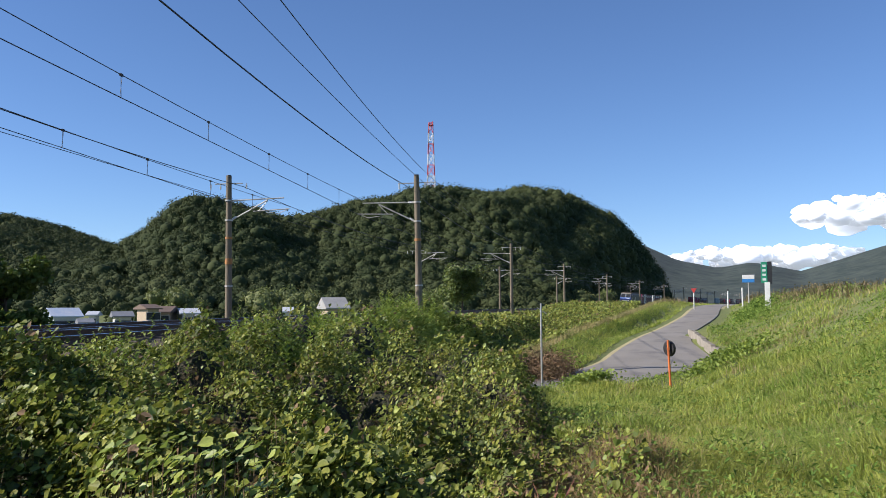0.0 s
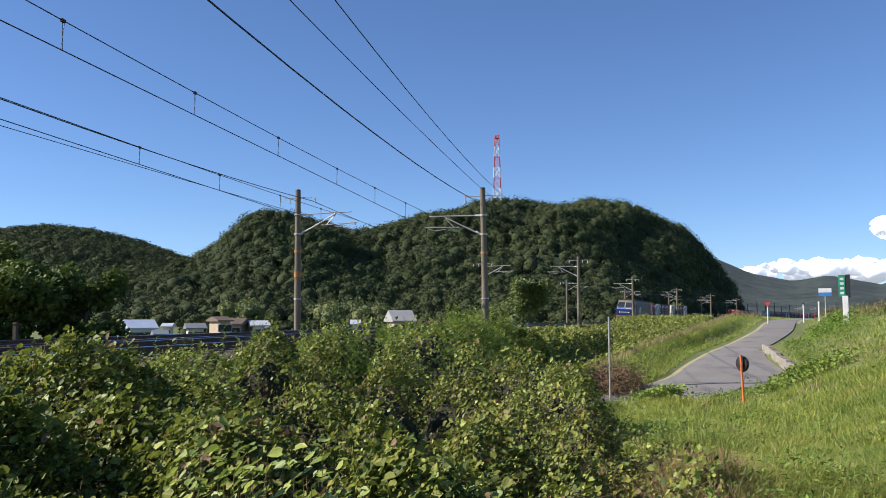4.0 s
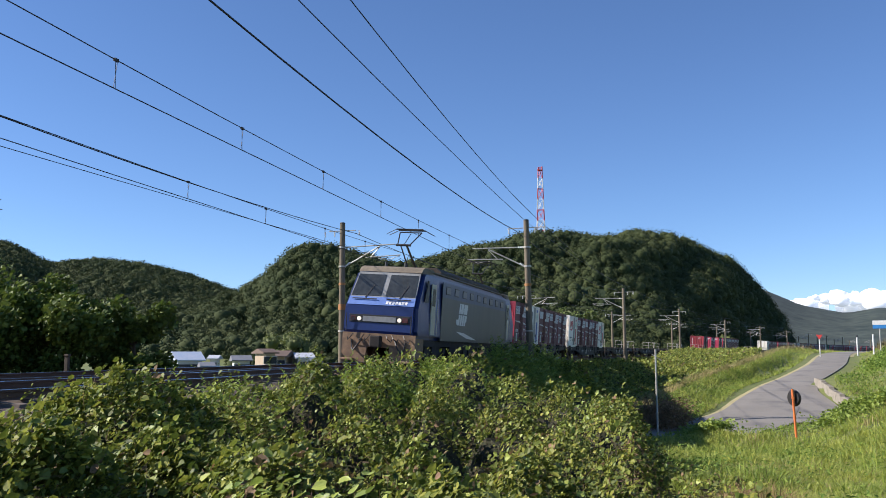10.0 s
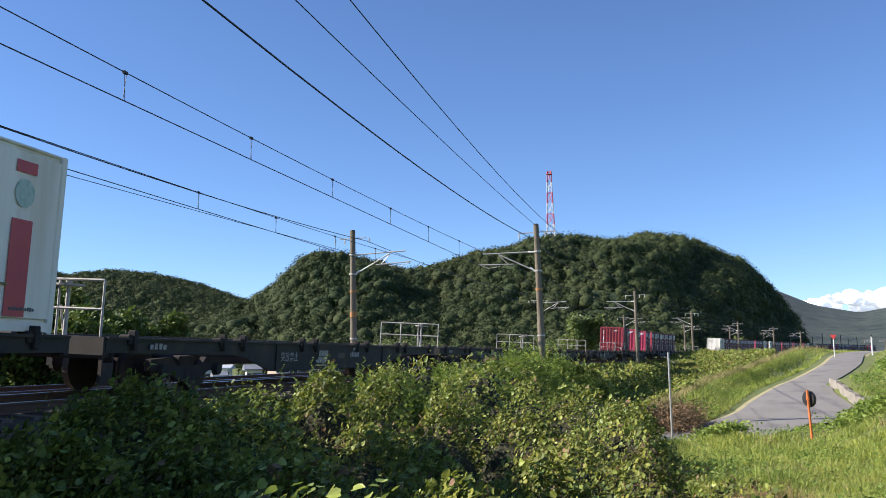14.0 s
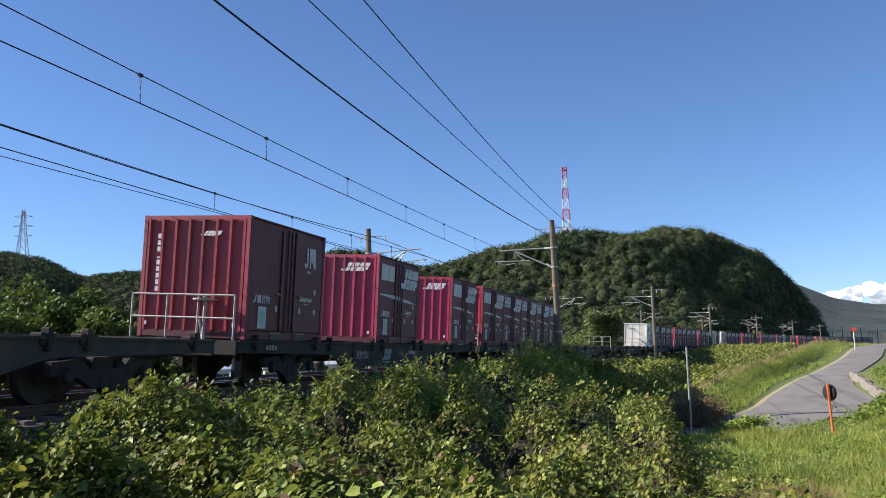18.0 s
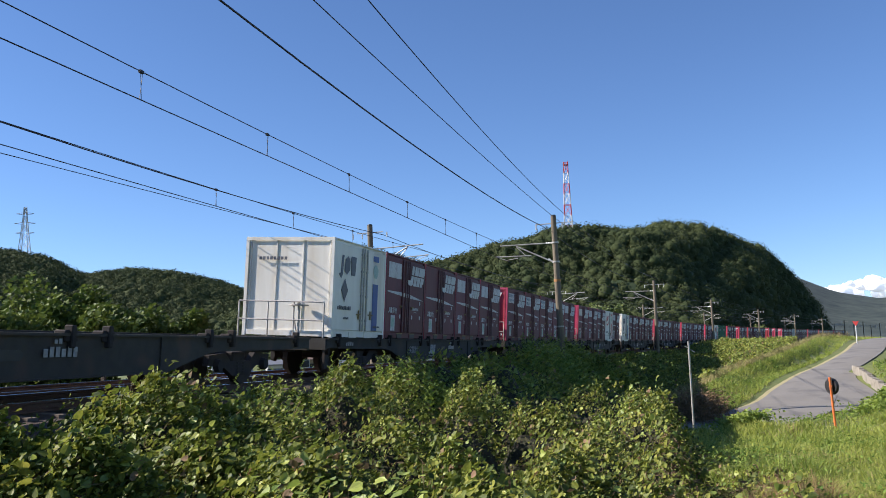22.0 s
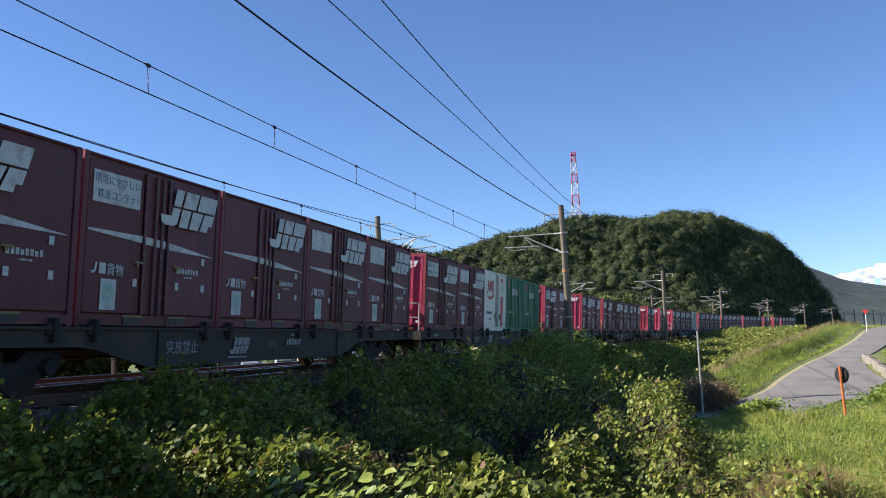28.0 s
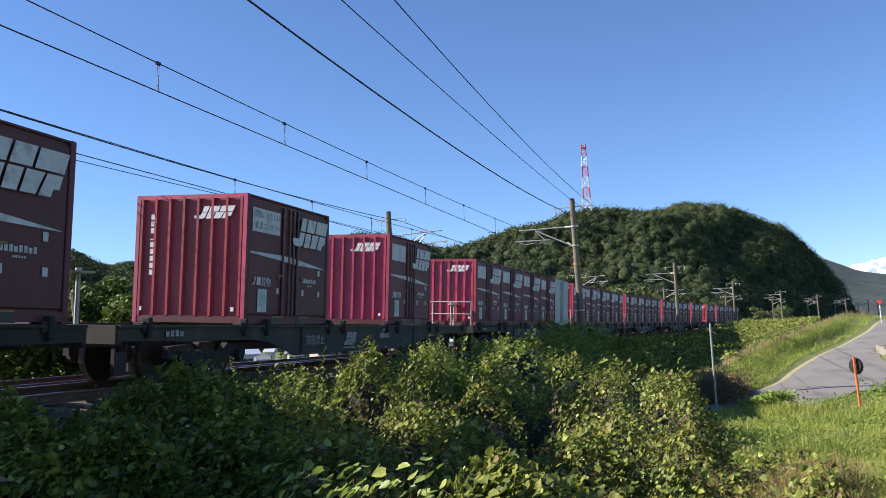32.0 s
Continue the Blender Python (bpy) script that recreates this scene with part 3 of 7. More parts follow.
def drifts(x, y, size, seed):
    """Smooth uneven patches about size metres across, 0 to 1."""
    R = np.random.default_rng(seed)
    T = R.random((128, 128))
    out, amp = np.zeros(np.shape(x)), 0.0
    for k, w in ((1.0, 0.6), (2.3, 0.4)):
        fx, fy = np.asarray(x, float) * k / size + 31.7, np.asarray(y, float) * k / size + 57.3
        i, j = np.floor(fx).astype(int), np.floor(fy).astype(int)
        a, b = fx - i, fy - j
        a, b = a * a * (3 - 2 * a), b * b * (3 - 2 * b)
        g = lambda p, q: T[p % 128, q % 128]
        out = out + w * (g(i, j) * (1 - a) * (1 - b) + g(i + 1, j) * a * (1 - b) + g(i, j + 1) * (1 - a) * b + g(i + 1, j + 1) * a * b)
    return out


def build_billows():
    # rounded mounds of the thicket, 0 to 1, on a grid of a tenth of a metre
    R = np.random.default_rng(23)
    H = np.zeros((1380, 500))
    G = np.zeros((1380, 500))
    def mound(cx, cy, r, h, H=H):
        i0, i1 = max(int((cx - r) * 10), 0), min(int((cx + r) * 10) + 2, 1380)
        j0, j1 = max(int((cy - r + 36) * 10), 0), min(int((cy + r + 36) * 10) + 2, 500)
        if i1 <= i0 or j1 <= j0:
            return
        I, J = np.meshgrid(np.arange(i0, i1), np.arange(j0, j1), indexing="ij")
        d2 = ((I / 10 - cx) ** 2 + (J / 10 - 36 - cy) ** 2) / (r * r)
        H[i0:i1, j0:j1] = np.maximum(H[i0:i1, j0:j1], h * np.sqrt(np.clip(1 - d2, 0, 1)))
    centres = []
    while len(centres) < 95:
        cx, cy, r = 2.5 + 44 * R.random() ** 1.25, R.uniform(-1.2, 6.5), R.uniform(0.65, 1.5)
        if all(math.hypot(cx - a, cy - b) > 0.80 * (r + q) for a, b, q in centres):
            centres.append((cx, cy, r))
            mound(cx, cy, r, R.uniform(0.65, 1.05))
        elif R.random() < 0.02:
            centres.append((cx, cy, 0.4))
            mound(cx, cy, 0.5, R.uniform(0.4, 0.7))
    for c in ((4.6, 3.0, 1.2, 0.8), (5.8, 4.3, 1.2, 0.8), (6.5, 2.6, 1.1, 0.8), (5.2, 1.3, 0.8, 0.6), (7.6, 4.0, 1.0, 0.8)):
        mound(*c)
    for k in range(150):
        f = R.random()
        mound(1.5 + 48 * R.random() ** 1.3, R.uniform(-1.5, 7.5), 0.25 + 0.5 * f ** 2, (0.2 + 0.5 * R.random()) * (0.5 + 0.5 * f))
    for k in range(1700):
        p = line(R.uniform(44, 140), -R.uniform(2.5, 16))[0]
        mound(p.x, p.y, R.uniform(0.6, 1.7), R.uniform(0.3, 1.0))
    for k in range(3600):
        mound(1.5 + 50 * R.random() ** 1.5, R.uniform(-1.5, 7.5), R.uniform(0.14, 0.45), R.uniform(0.3, 1.0), G)
    for k in range(3000):
        p = line(R.uniform(46, 140), -R.uniform(2.5, 16))[0]
        mound(p.x, p.y, R.uniform(0.3, 0.8), R.uniform(0.3, 1.0), G)
    return 0.72 * H + 0.34 * G * (0.3 + 0.7 * H)


BILLOWS = build_billows()


def billows(x, y):
    fx, fy = np.clip(np.asarray(x, float) * 10, 0, 1378), np.clip((np.asarray(y, float) + 36) * 10, 0, 498)
    i, j = fx.astype(int), fy.astype(int)
    a, b = fx - i, fy - j
    return BILLOWS[i, j] * (1 - a) * (1 - b) + BILLOWS[i + 1, j] * a * (1 - b) + BILLOWS[i, j + 1] * (1 - a) * b + BILLOWS[i + 1, j + 1] * a * b


def canopy(x, y):
    """Height of the vine thicket above the ground."""
    u = side_of_line(x, y)
    top = np.interp(x, [0, 8, 14, 18, 24, 30, 38, 48, 51, 54], [-0.25, -0.16, -0.02, 0.10, 0.35, 0.5, 0.75, 0.8, -0.2, -0.7])
    tall = np.maximum(top - ground_z(x, y), 0.3) * np.exp(-((np.maximum(u - 4.2, 0) / 1.6) ** 2)) * sm(1.7, 2.9, u)
    full = np.maximum(tall, np.interp(x, [0, 4, 7, 12, 30, 44, 50, 140], [0.35, 0.72, 1.1, 1.7, 1.85, 1.4, 0.55, 0.65]) * sm(2.2, 4.5, u) * np.where(x < 46, 0.12 + 0.88 * sm(-0.1, 1.0, y - bank_edge(x)), 1))
    b = billows(x, y)
    h = 0.08 + full * (0.02 + 1.06 * b) + 0.10 * lumps(x * 3.1, y * 3.1, 7)
    h = h - 0.8 * np.exp(-((x - 9.3) / 1.0) ** 2 - ((y - 2.5) / 0.7) ** 2) - 1.1 * np.exp(-((x - 12.8) / 1.8) ** 2 - ((y - 2.2) / 0.8) ** 2) - 1.0 * np.exp(-((x - 11.2) / 1.5) ** 2 - ((y - 0.5) / 0.45) ** 2) - 0.7 * np.exp(-((x - 7.6) / 1.4) ** 2 - ((y - 0.6) / 0.45) ** 2) - 0.9 * np.exp(-((x - 17.5) / 1.8) ** 2 - ((y - 1.2) / 0.6) ** 2)
    # a belt of vines along the foot of the ballast
    belt = (-0.20 - ground_z(x, y)) * sm(1.9, 2.7, u) * (1 - sm(4.3, 6.0, u)) * (1 - sm(14, 19, x)) * (0.62 + 0.45 * b)
    return np.maximum(np.maximum(h, belt), 0.08) * sm(1.2, 2.1, u)


def polar(n, r0, r1, a0, a1, k=1.0):
    a = np.radians(RNG.uniform(a0, a1, n))
    r = (r0 ** k + (r1 ** k - r0 ** k) * RNG.random(n)) ** (1 / k)
    return r * np.cos(a), r * np.sin(a)


def up_normals(n, tilt):
    return unit(np.column_stack([RNG.normal(-0.15, tilt, n), RNG.normal(0.1, tilt, n), np.ones(n)]))


def surface_normals(x, y, tilt):
    e = 0.08
    top = lambda a, b: ground_z(a, b) + canopy(a, b)
    z = top(x, y)
    n = np.column_stack([-(top(x + e, y) - z) / e, -(top(x, y + e) - z) / e, np.ones(len(x))])
    # leaves turn towards the light
    return unit(0.55 * unit(n) + 0.75 * np.array(SUN_TO) + RNG.normal(0, tilt, n.shape))


DIAMOND = np.array([[0, 0, 0], [-0.42, 0.42, 0.12], [0, 1.0, -0.05], [0.42, 0.42, 0.12]])
DIAMOND_F = np.array([[0, 2, 1], [0, 3, 2]])


M_DEADLEAF = mat("withered_leaf", (0.26, 0.18, 0.085), (0.16, 0.105, 0.055), 0.8, fine=20, coarse=0.8, bump=0.1, island=0.4, through_light=0.2)
M_TANGRASS = mat("tan_dry_grass", (0.36, 0.24, 0.11), (0.22, 0.17, 0.06), 0.85, fine=6, coarse=0.8, bump=0, island=0.35, through_light=0.2)
M_REDSTEM = mat("reddish_dead_stem", (0.30, 0.10, 0.08), (0.22, 0.09, 0.06), 0.8, fine=20, coarse=1, bump=0, island=0.3)


def build_vine_gaps():
    """Added dark sheet inside the thicket, one uneven mesh, so leaf gaps read dark."""
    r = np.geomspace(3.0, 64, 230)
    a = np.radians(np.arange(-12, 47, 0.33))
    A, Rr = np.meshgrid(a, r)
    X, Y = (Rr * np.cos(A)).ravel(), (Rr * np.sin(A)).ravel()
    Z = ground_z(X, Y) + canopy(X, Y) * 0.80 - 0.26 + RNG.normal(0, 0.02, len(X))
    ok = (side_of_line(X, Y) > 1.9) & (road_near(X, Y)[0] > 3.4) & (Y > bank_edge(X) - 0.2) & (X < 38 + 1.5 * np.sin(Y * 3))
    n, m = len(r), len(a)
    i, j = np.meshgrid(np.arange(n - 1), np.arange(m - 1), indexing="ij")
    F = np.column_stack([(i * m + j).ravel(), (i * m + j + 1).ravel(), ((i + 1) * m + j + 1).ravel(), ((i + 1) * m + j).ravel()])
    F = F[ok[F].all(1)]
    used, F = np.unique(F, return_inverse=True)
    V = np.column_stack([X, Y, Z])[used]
    tagged(new("vine_gap_sheet", np_mesh("vine_gap_sheet", V, F.reshape(-1, 4), M_VINE_GAP)), "added dark sheet under the vines that makes the leaf gaps dark", "vine", kind="stuff")


# Dark colour of the added sheet stands in for deep shade between leaves.
M_VINE_GAP = mat("vine_gap_sheet", (0.020, 0.026, 0.009), (0.042, 0.034, 0.016), 0.95, fine=22, coarse=2.0, bump=1.0)
build_vine_gaps()


def blades(name, x, y, h, w, material, label, category="grass", lift=None):
    n = len(x)
    g = ground_z(x, y)
    a = RNG.uniform(0, 6.28, n)
    lean = RNG.normal(0, 0.7, (n, 2)) + np.array([0.12, -0.1])
    P = np.column_stack([x, y, g - 0.03])
    d = np.column_stack([np.cos(a), np.sin(a), np.zeros(n)])
    hh = h[:, None]
    mid = P + np.column_stack([lean * 0.35 * hh, 0.6 * h])
    top = P + np.column_stack([lean * hh, h * (1 - 0.25 * np.abs(lean).sum(1))])
    ww = w[:, None] * d
    V = np.stack([P - ww, P + ww, mid + ww * 0.7, mid - ww * 0.7, top], 1)
    F = (np.arange(n) * 5)[:, None, None] + np.array([[[0, 1, 2, 3]]])
    me_f = F.reshape(-1, 4).tolist() + ((np.arange(n) * 5)[:, None] + np.array([[3, 2, 4]])).tolist()
    return tagged(new(name, np_mesh(name, V.reshape(-1, 3), me_f, material)), label, category, kind="stuff")


def thicket():
    for name, r0, r1, n, size, k, depth, shp, label in (("vine_leaves", 3.0, 9.5, 165000, (0.026, 0.078), 1.4, 0.42, 0, "dense kudzu vine leaves covering the near bank"),
                                                        ("vine_leaves", 9.5, 22, 230000, (0.034, 0.085), 1.3, 0.45, 2, "dense kudzu vine leaves on the railway bank"),
                                                        ("vine_leaves", 22, 62, 85000, (0.09, 0.18), 1.2, 0.4, 1, "dense kudzu vines covering the railway embankment"),
                                                        ("vine_leaves", 40, 135, 105000, (0.13, 0.28), 0.0, 0.5, 1, "dark kudzu vines on the embankment beside the lane")):
        if k:
            x, y = polar(n, r0, r1, -12, 46, k)
        else:
            s_, l_ = r0 + (r1 - r0) * RNG.random(n) ** 1.3, -2.0 - 13 * RNG.random(n) ** 1.3
            P0 = np.array([tuple(line(a, b)[0]) for a, b in zip(s_, l_)])
            x, y = P0[:, 0], P0[:, 1]
        u = side_of_line(x, y)
        d, _ = road_near(x, y)
        edge = bank_edge(x) - 0.35 - 0.25 * lumps(x * 1.3, y, 5)
        keep = (u > 1.45) & (d > 3.3) & (((y > edge) & (x < 43)) | ((x >= 40) & (u < 17) & (d > 6.4 + 0.6 * np.sin(x * 0.5))))
        keep &= RNG.random(n) < (0.12 + 1.6 * billows(x, y) ** 1.3) * np.where(x < 22, 0.25 + 1.1 * lumps(x * 4.3, y * 4.3, 3), 1) + 0.25 * (x > 40)
        keep &= RNG.random(n) < np.where((x < 9) & (y < bank_edge(x) + 0.3 + 0.8 * lumps(x * 0.9, y * 0.9, 14)), 0.5, 1.0)
        x, y = x[keep], y[keep]
        m = len(x)
        g = ground_z(x, y)
        z = g + canopy(x, y) - depth * RNG.random(m) ** 1.8 * (0.4 + 1.2 * (1 - billows(x, y))) + 0.26 * RNG.random(m) ** 4
        P = np.column_stack([x, y, np.maximum(z, g + 0.02)])
        sz = size[0] * 0.7 + (size[1] * 1.25 - size[0] * 0.7) * RNG.random(m) ** 2.2
        pale = RNG.random(m) < 0.13 + 0.30 * (lumps(x * 0.9, y * 0.9, 12) > 0.7)
        N = surface_normals(x, y, 0.55)
        dead = RNG.random(m) < np.where(x < 45, 0.02 + 0.12 * (drifts(x, y, 1.4, 44) > 0.62), 0.05)
        for sel, mt, lb in ((~pale & ~dead, M_KUDZU, label), (pale & ~dead, M_KUDZU_PALE, "pale young kudzu leaves among the vines"), (dead, M_DEADLEAF, "withered brown leaves among the vines")):
            tagged(new(name, scatter(name, P[sel], N[sel], sz[sel], mt, *((LEAF, LEAF_F), (DIAMOND, DIAMOND_F), (LEAF_FEW, LEAF_FEW_F))[shp])), lb, "vine", kind="stuff")
    # broad pale leaves close to the camera
    x, y = polar(2600, 3.4, 6.8, 8, 45, 1.3)
    keep = drifts(x, y, 0.7, 31) + 0.25 * RNG.random(len(x)) > 0.58
    x, y = x[keep], y[keep]
    P = np.column_stack([x, y, ground_z(x, y) + canopy(x, y) + RNG.uniform(0.0, 0.09, len(x))])
    tagged(new("broad_leaves", scatter("broad_leaves", P, up_normals(len(x), 0.45) + 0.8 * np.array(SUN_TO), RNG.uniform(0.035, 0.085, len(x)), M_KUDZU_PALE)), "broad pale green leaves in the foreground", "vine", kind="stuff")
    # a clump of large leaves standing out of the vines close by
    n = 300
    a, r = RNG.uniform(0, 6.28, n), RNG.random(n) ** 0.6
    x, y = 4.75 + 0.42 * r * np.cos(a) + 0.1 * np.sin(a), 1.75 + 0.80 * r * np.sin(a)
    g = ground_z(x, y)
    top = -0.20 - 0.42 * r ** 2 + 0.10 * np.sin(x * 9) * np.sin(y * 8)
    P = np.column_stack([x, y, top - 0.35 * RNG.random(n) ** 1.6])
    tagged(new("broad_leaves", scatter("broad_leaves", P, up_normals(n, 0.6) + 0.8 * np.array(SUN_TO), RNG.uniform(0.04, 0.09, n), M_KUDZU_PALE)), "large pale kudzu leaves standing out of the vines", "vine", kind="stuff")
    tagged(new("leaf_stalks", scatter("leaf_stalks", np.column_stack([x, y, g]), RNG.normal(size=(n, 3)) * np.array([1, 1, 0.05]), P[:, 2] - g, M_DRY, SLIM * np.array([0.05, 1, 0.3]), SLIM_F, np.tile([0.0, 0.0, 1.0], (n, 1)))), "thin stalks carrying the large leaves", "vine", kind="stuff")
    # trailing stems and withered stalks
    x, y = polar(26000, 3.2, 22, -10, 44, 1.2)
    keep = (y > bank_edge(x) - 0.3) & (side_of_line(x, y) > 2.6)
    x, y = x[keep], y[keep]
    P = np.column_stack([x, y, ground_z(x, y) + canopy(x, y) - 0.10 + RNG.uniform(-0.15, 0.16, len(x))])
    tagged(new("vine_stems", scatter("vine_stems", P, RNG.normal(size=(len(x), 3)), RNG.uniform(0.10, 0.35, len(x)), M_DRY, SLIM * np.array([0.09, 1, 1]), SLIM_F)), "thin brown trailing stems among the vines", "vine", kind="stuff")
    x, y = polar(50000, 4.5, 14, -14, 10, 1.2)
    e = bank_edge(x)
    keep = (y > e - 0.5) & (y < e + 1.3 - 0.6 * lumps(x, y, 2)) & (RNG.random(len(x)) < lumps(x * 1.2, y * 1.2, 6))
    x, y = x[keep], y[keep]
    P = np.column_stack([x, y, ground_z(x, y) + canopy(x, y) * RNG.uniform(0.3, 1.15, len(x))])
    tagged(new("withered_stalks", scatter("withered_stalks", P, RNG.normal(size=(len(x), 3)), RNG.uniform(0.04, 0.12, len(x)), M_DRY, SLIM, SLIM_F)), "withered brown stalks on the bank's flank", "weeds", kind="stuff")
    # tan dry grass and red-stemmed dead shrubs at the foot of the bank
    x, y = polar(42000, 4.6, 12, -14, 6, 1.2)
    e = bank_edge(x)
    keep = (y > e - 0.7) & (y < e + 1.5) & (RNG.random(len(x)) < 1.3 * lumps(x * 1.1, y * 1.3, 9) ** 2)
    x, y = x[keep], y[keep]
    blades("dry_bank_grass", x, y, RNG.uniform(0.2, 0.55, len(x)), RNG.uniform(0.002, 0.005, len(x)), M_TANGRASS, "tan dry grass at the foot of the bank")
    for cx, cy, hh in ((5.2, 1.25, 0.75), (5.6, 0.75, 0.6), (6.6, 0.1, 0.5), (7.4, -0.3, 0.5)):
        n = 70
        a, k = RNG.uniform(0, 6.28, n), RNG.random(n)
        g0 = float(ground_z(np.array([cx]), np.array([cy]))[0])
        P = np.column_stack([cx + 0.10 * k * np.cos(a), cy + 0.10 * k * np.sin(a), g0 + hh * 0.7 * k + 0.1])
        al = np.column_stack([0.5 * np.cos(a), 0.5 * np.sin(a), np.ones(n)])
        tagged(new("dead_shrub", scatter("dead_shrub", P, RNG.normal(size=(n, 3)), RNG.uniform(0.15, 0.4, n), M_REDSTEM, SLIM * np.array([0.09, 1, 0.6]), SLIM_F, al)), "reddish bare stems of a dead shrub", "shrub", kind="stuff")
    # a withered thicket where the lane turns under the line
    x, y = RNG.normal(46.9, 1.0, 5000), RNG.normal(-2.0, 0.65, 5000)
    P = np.column_stack([x, y, ground_z(x, y) + RNG.uniform(0.0, 1.5, len(x)) * RNG.uniform(0.4, 1, len(x))])
    tagged(new("withered_thicket", scatter("withered_thicket", P, RNG.normal(size=(len(x), 3)), RNG.uniform(0.12, 0.3, len(x)), M_DRY, SLIM, SLIM_F)), "withered brown thicket beside the lane", "weeds", kind="stuff")


thicket()


def tall_weeds(name, xs, ys, h0, h1, leaves, size, material, label, stem=True):
    """Upright leafy weeds: each a stem with narrow leaves all the way up."""
    Ps, Ns, Al, Sz = [], [], [], []
    gs = ground_z(np.array(xs), np.array(ys))
    for x, y, g in zip(xs, ys, gs):
        h = RNG.uniform(h0, h1) * (float(np.interp(x, [20, 33, 36], [0.62, 0.62, 1.0])) if name == "goldenrod" and h1 > 1.5 else 1.0)
        lean = RNG.normal(0, 0.10, 2)
        t = np.linspace(0.15, 1.0, leaves)
        a = RNG.uniform(0, 6.28) + t * 40
        P = np.column_stack([x + lean[0] * h * t, y + lean[1] * h * t, g + h * t])
        out = np.column_stack([np.cos(a), np.sin(a), np.full(leaves, 0.75)])
        Ps.append(P)
        Al.append(out)
        Ns.append(np.column_stack([-np.cos(a) * 0.7, -np.sin(a) * 0.7, np.ones(leaves)]))
        Sz.append(size * (1.25 - 0.75 * t) * RNG.uniform(0.8, 1.2))
    return tagged(new(name, scatter(name, np.vstack(Ps), np.vstack(Ns), np.concatenate(Sz), material, SLIM * np.array([1.9, 1, 1]), SLIM_F, np.vstack(Al))), label, "weeds", kind="stuff")


def build_weeds():
    # goldenrod along the shoulder of the line
    s = np.concatenate([RNG.uniform(19, 49, 420), np.minimum(RNG.normal(40, 5, 480), 50.5)])
    lat = -RNG.uniform(2.9, 5.6, len(s))
    pts = [line(a, b)[0] for a, b in zip(s, lat)]
    tall_weeds("goldenrod", [p.x for p in pts], [p.y for p in pts], 1.3, 2.0, 26, 0.25, M_WEED, "bright green goldenrod plants along the track shoulder")
    s = RNG.uniform(9, 40, 230)
    pts = [line(a, b)[0] for a, b in zip(s, -RNG.uniform(2.8, 4.2, len(s)))]
    tall_weeds("goldenrod", [p.x for p in pts], [p.y for p in pts], 0.7, 1.25, 34, 0.15, M_WEED, "scattered upright goldenrod stems beside the rails")
    # a few upright plants near the camera
    x, y = np.array([5.3, 4.7, 5.0, 6.2, 6.0, 7.2, 8.4, 5.9, 7.6, 9.0, 6.8]), np.array([2.15, 1.6, 1.1, 3.5, 0.95, 4.4, 3.8, 1.8, 2.0, 2.9, 0.6])
    tall_weeds("leafy_weed", x, y, 0.45, 0.75, 30, 0.12, M_KUDZU_PALE, "pale feathery weeds among the vines")
    # far bank beyond the rails
    s = RNG.uniform(5, 120, 900)
    pts = [line(a, b)[0] for a, b in zip(s, RNG.uniform(8.0, 13.0, len(s)))]
    tall_weeds("bank_weeds", [p.x for p in pts], [p.y for p in pts], 0.5, 1.4, 16, 0.28, M_WEED, "rank green weeds on the far side of the railway")


build_weeds()


M_MEADOW_WEED = mat("meadow_weed_leaf", (0.13, 0.22, 0.036), (0.21, 0.30, 0.06), 0.7, spec=0.2, fine=8, coarse=0.4, bump=0, island=0.35, through_light=0.3)


M_SHRUB = mat("brownish_shrub_leaf", (0.13, 0.12, 0.045), (0.20, 0.15, 0.07), 0.7, fine=3, coarse=0.3, bump=0, island=0.35, through_light=0.2)


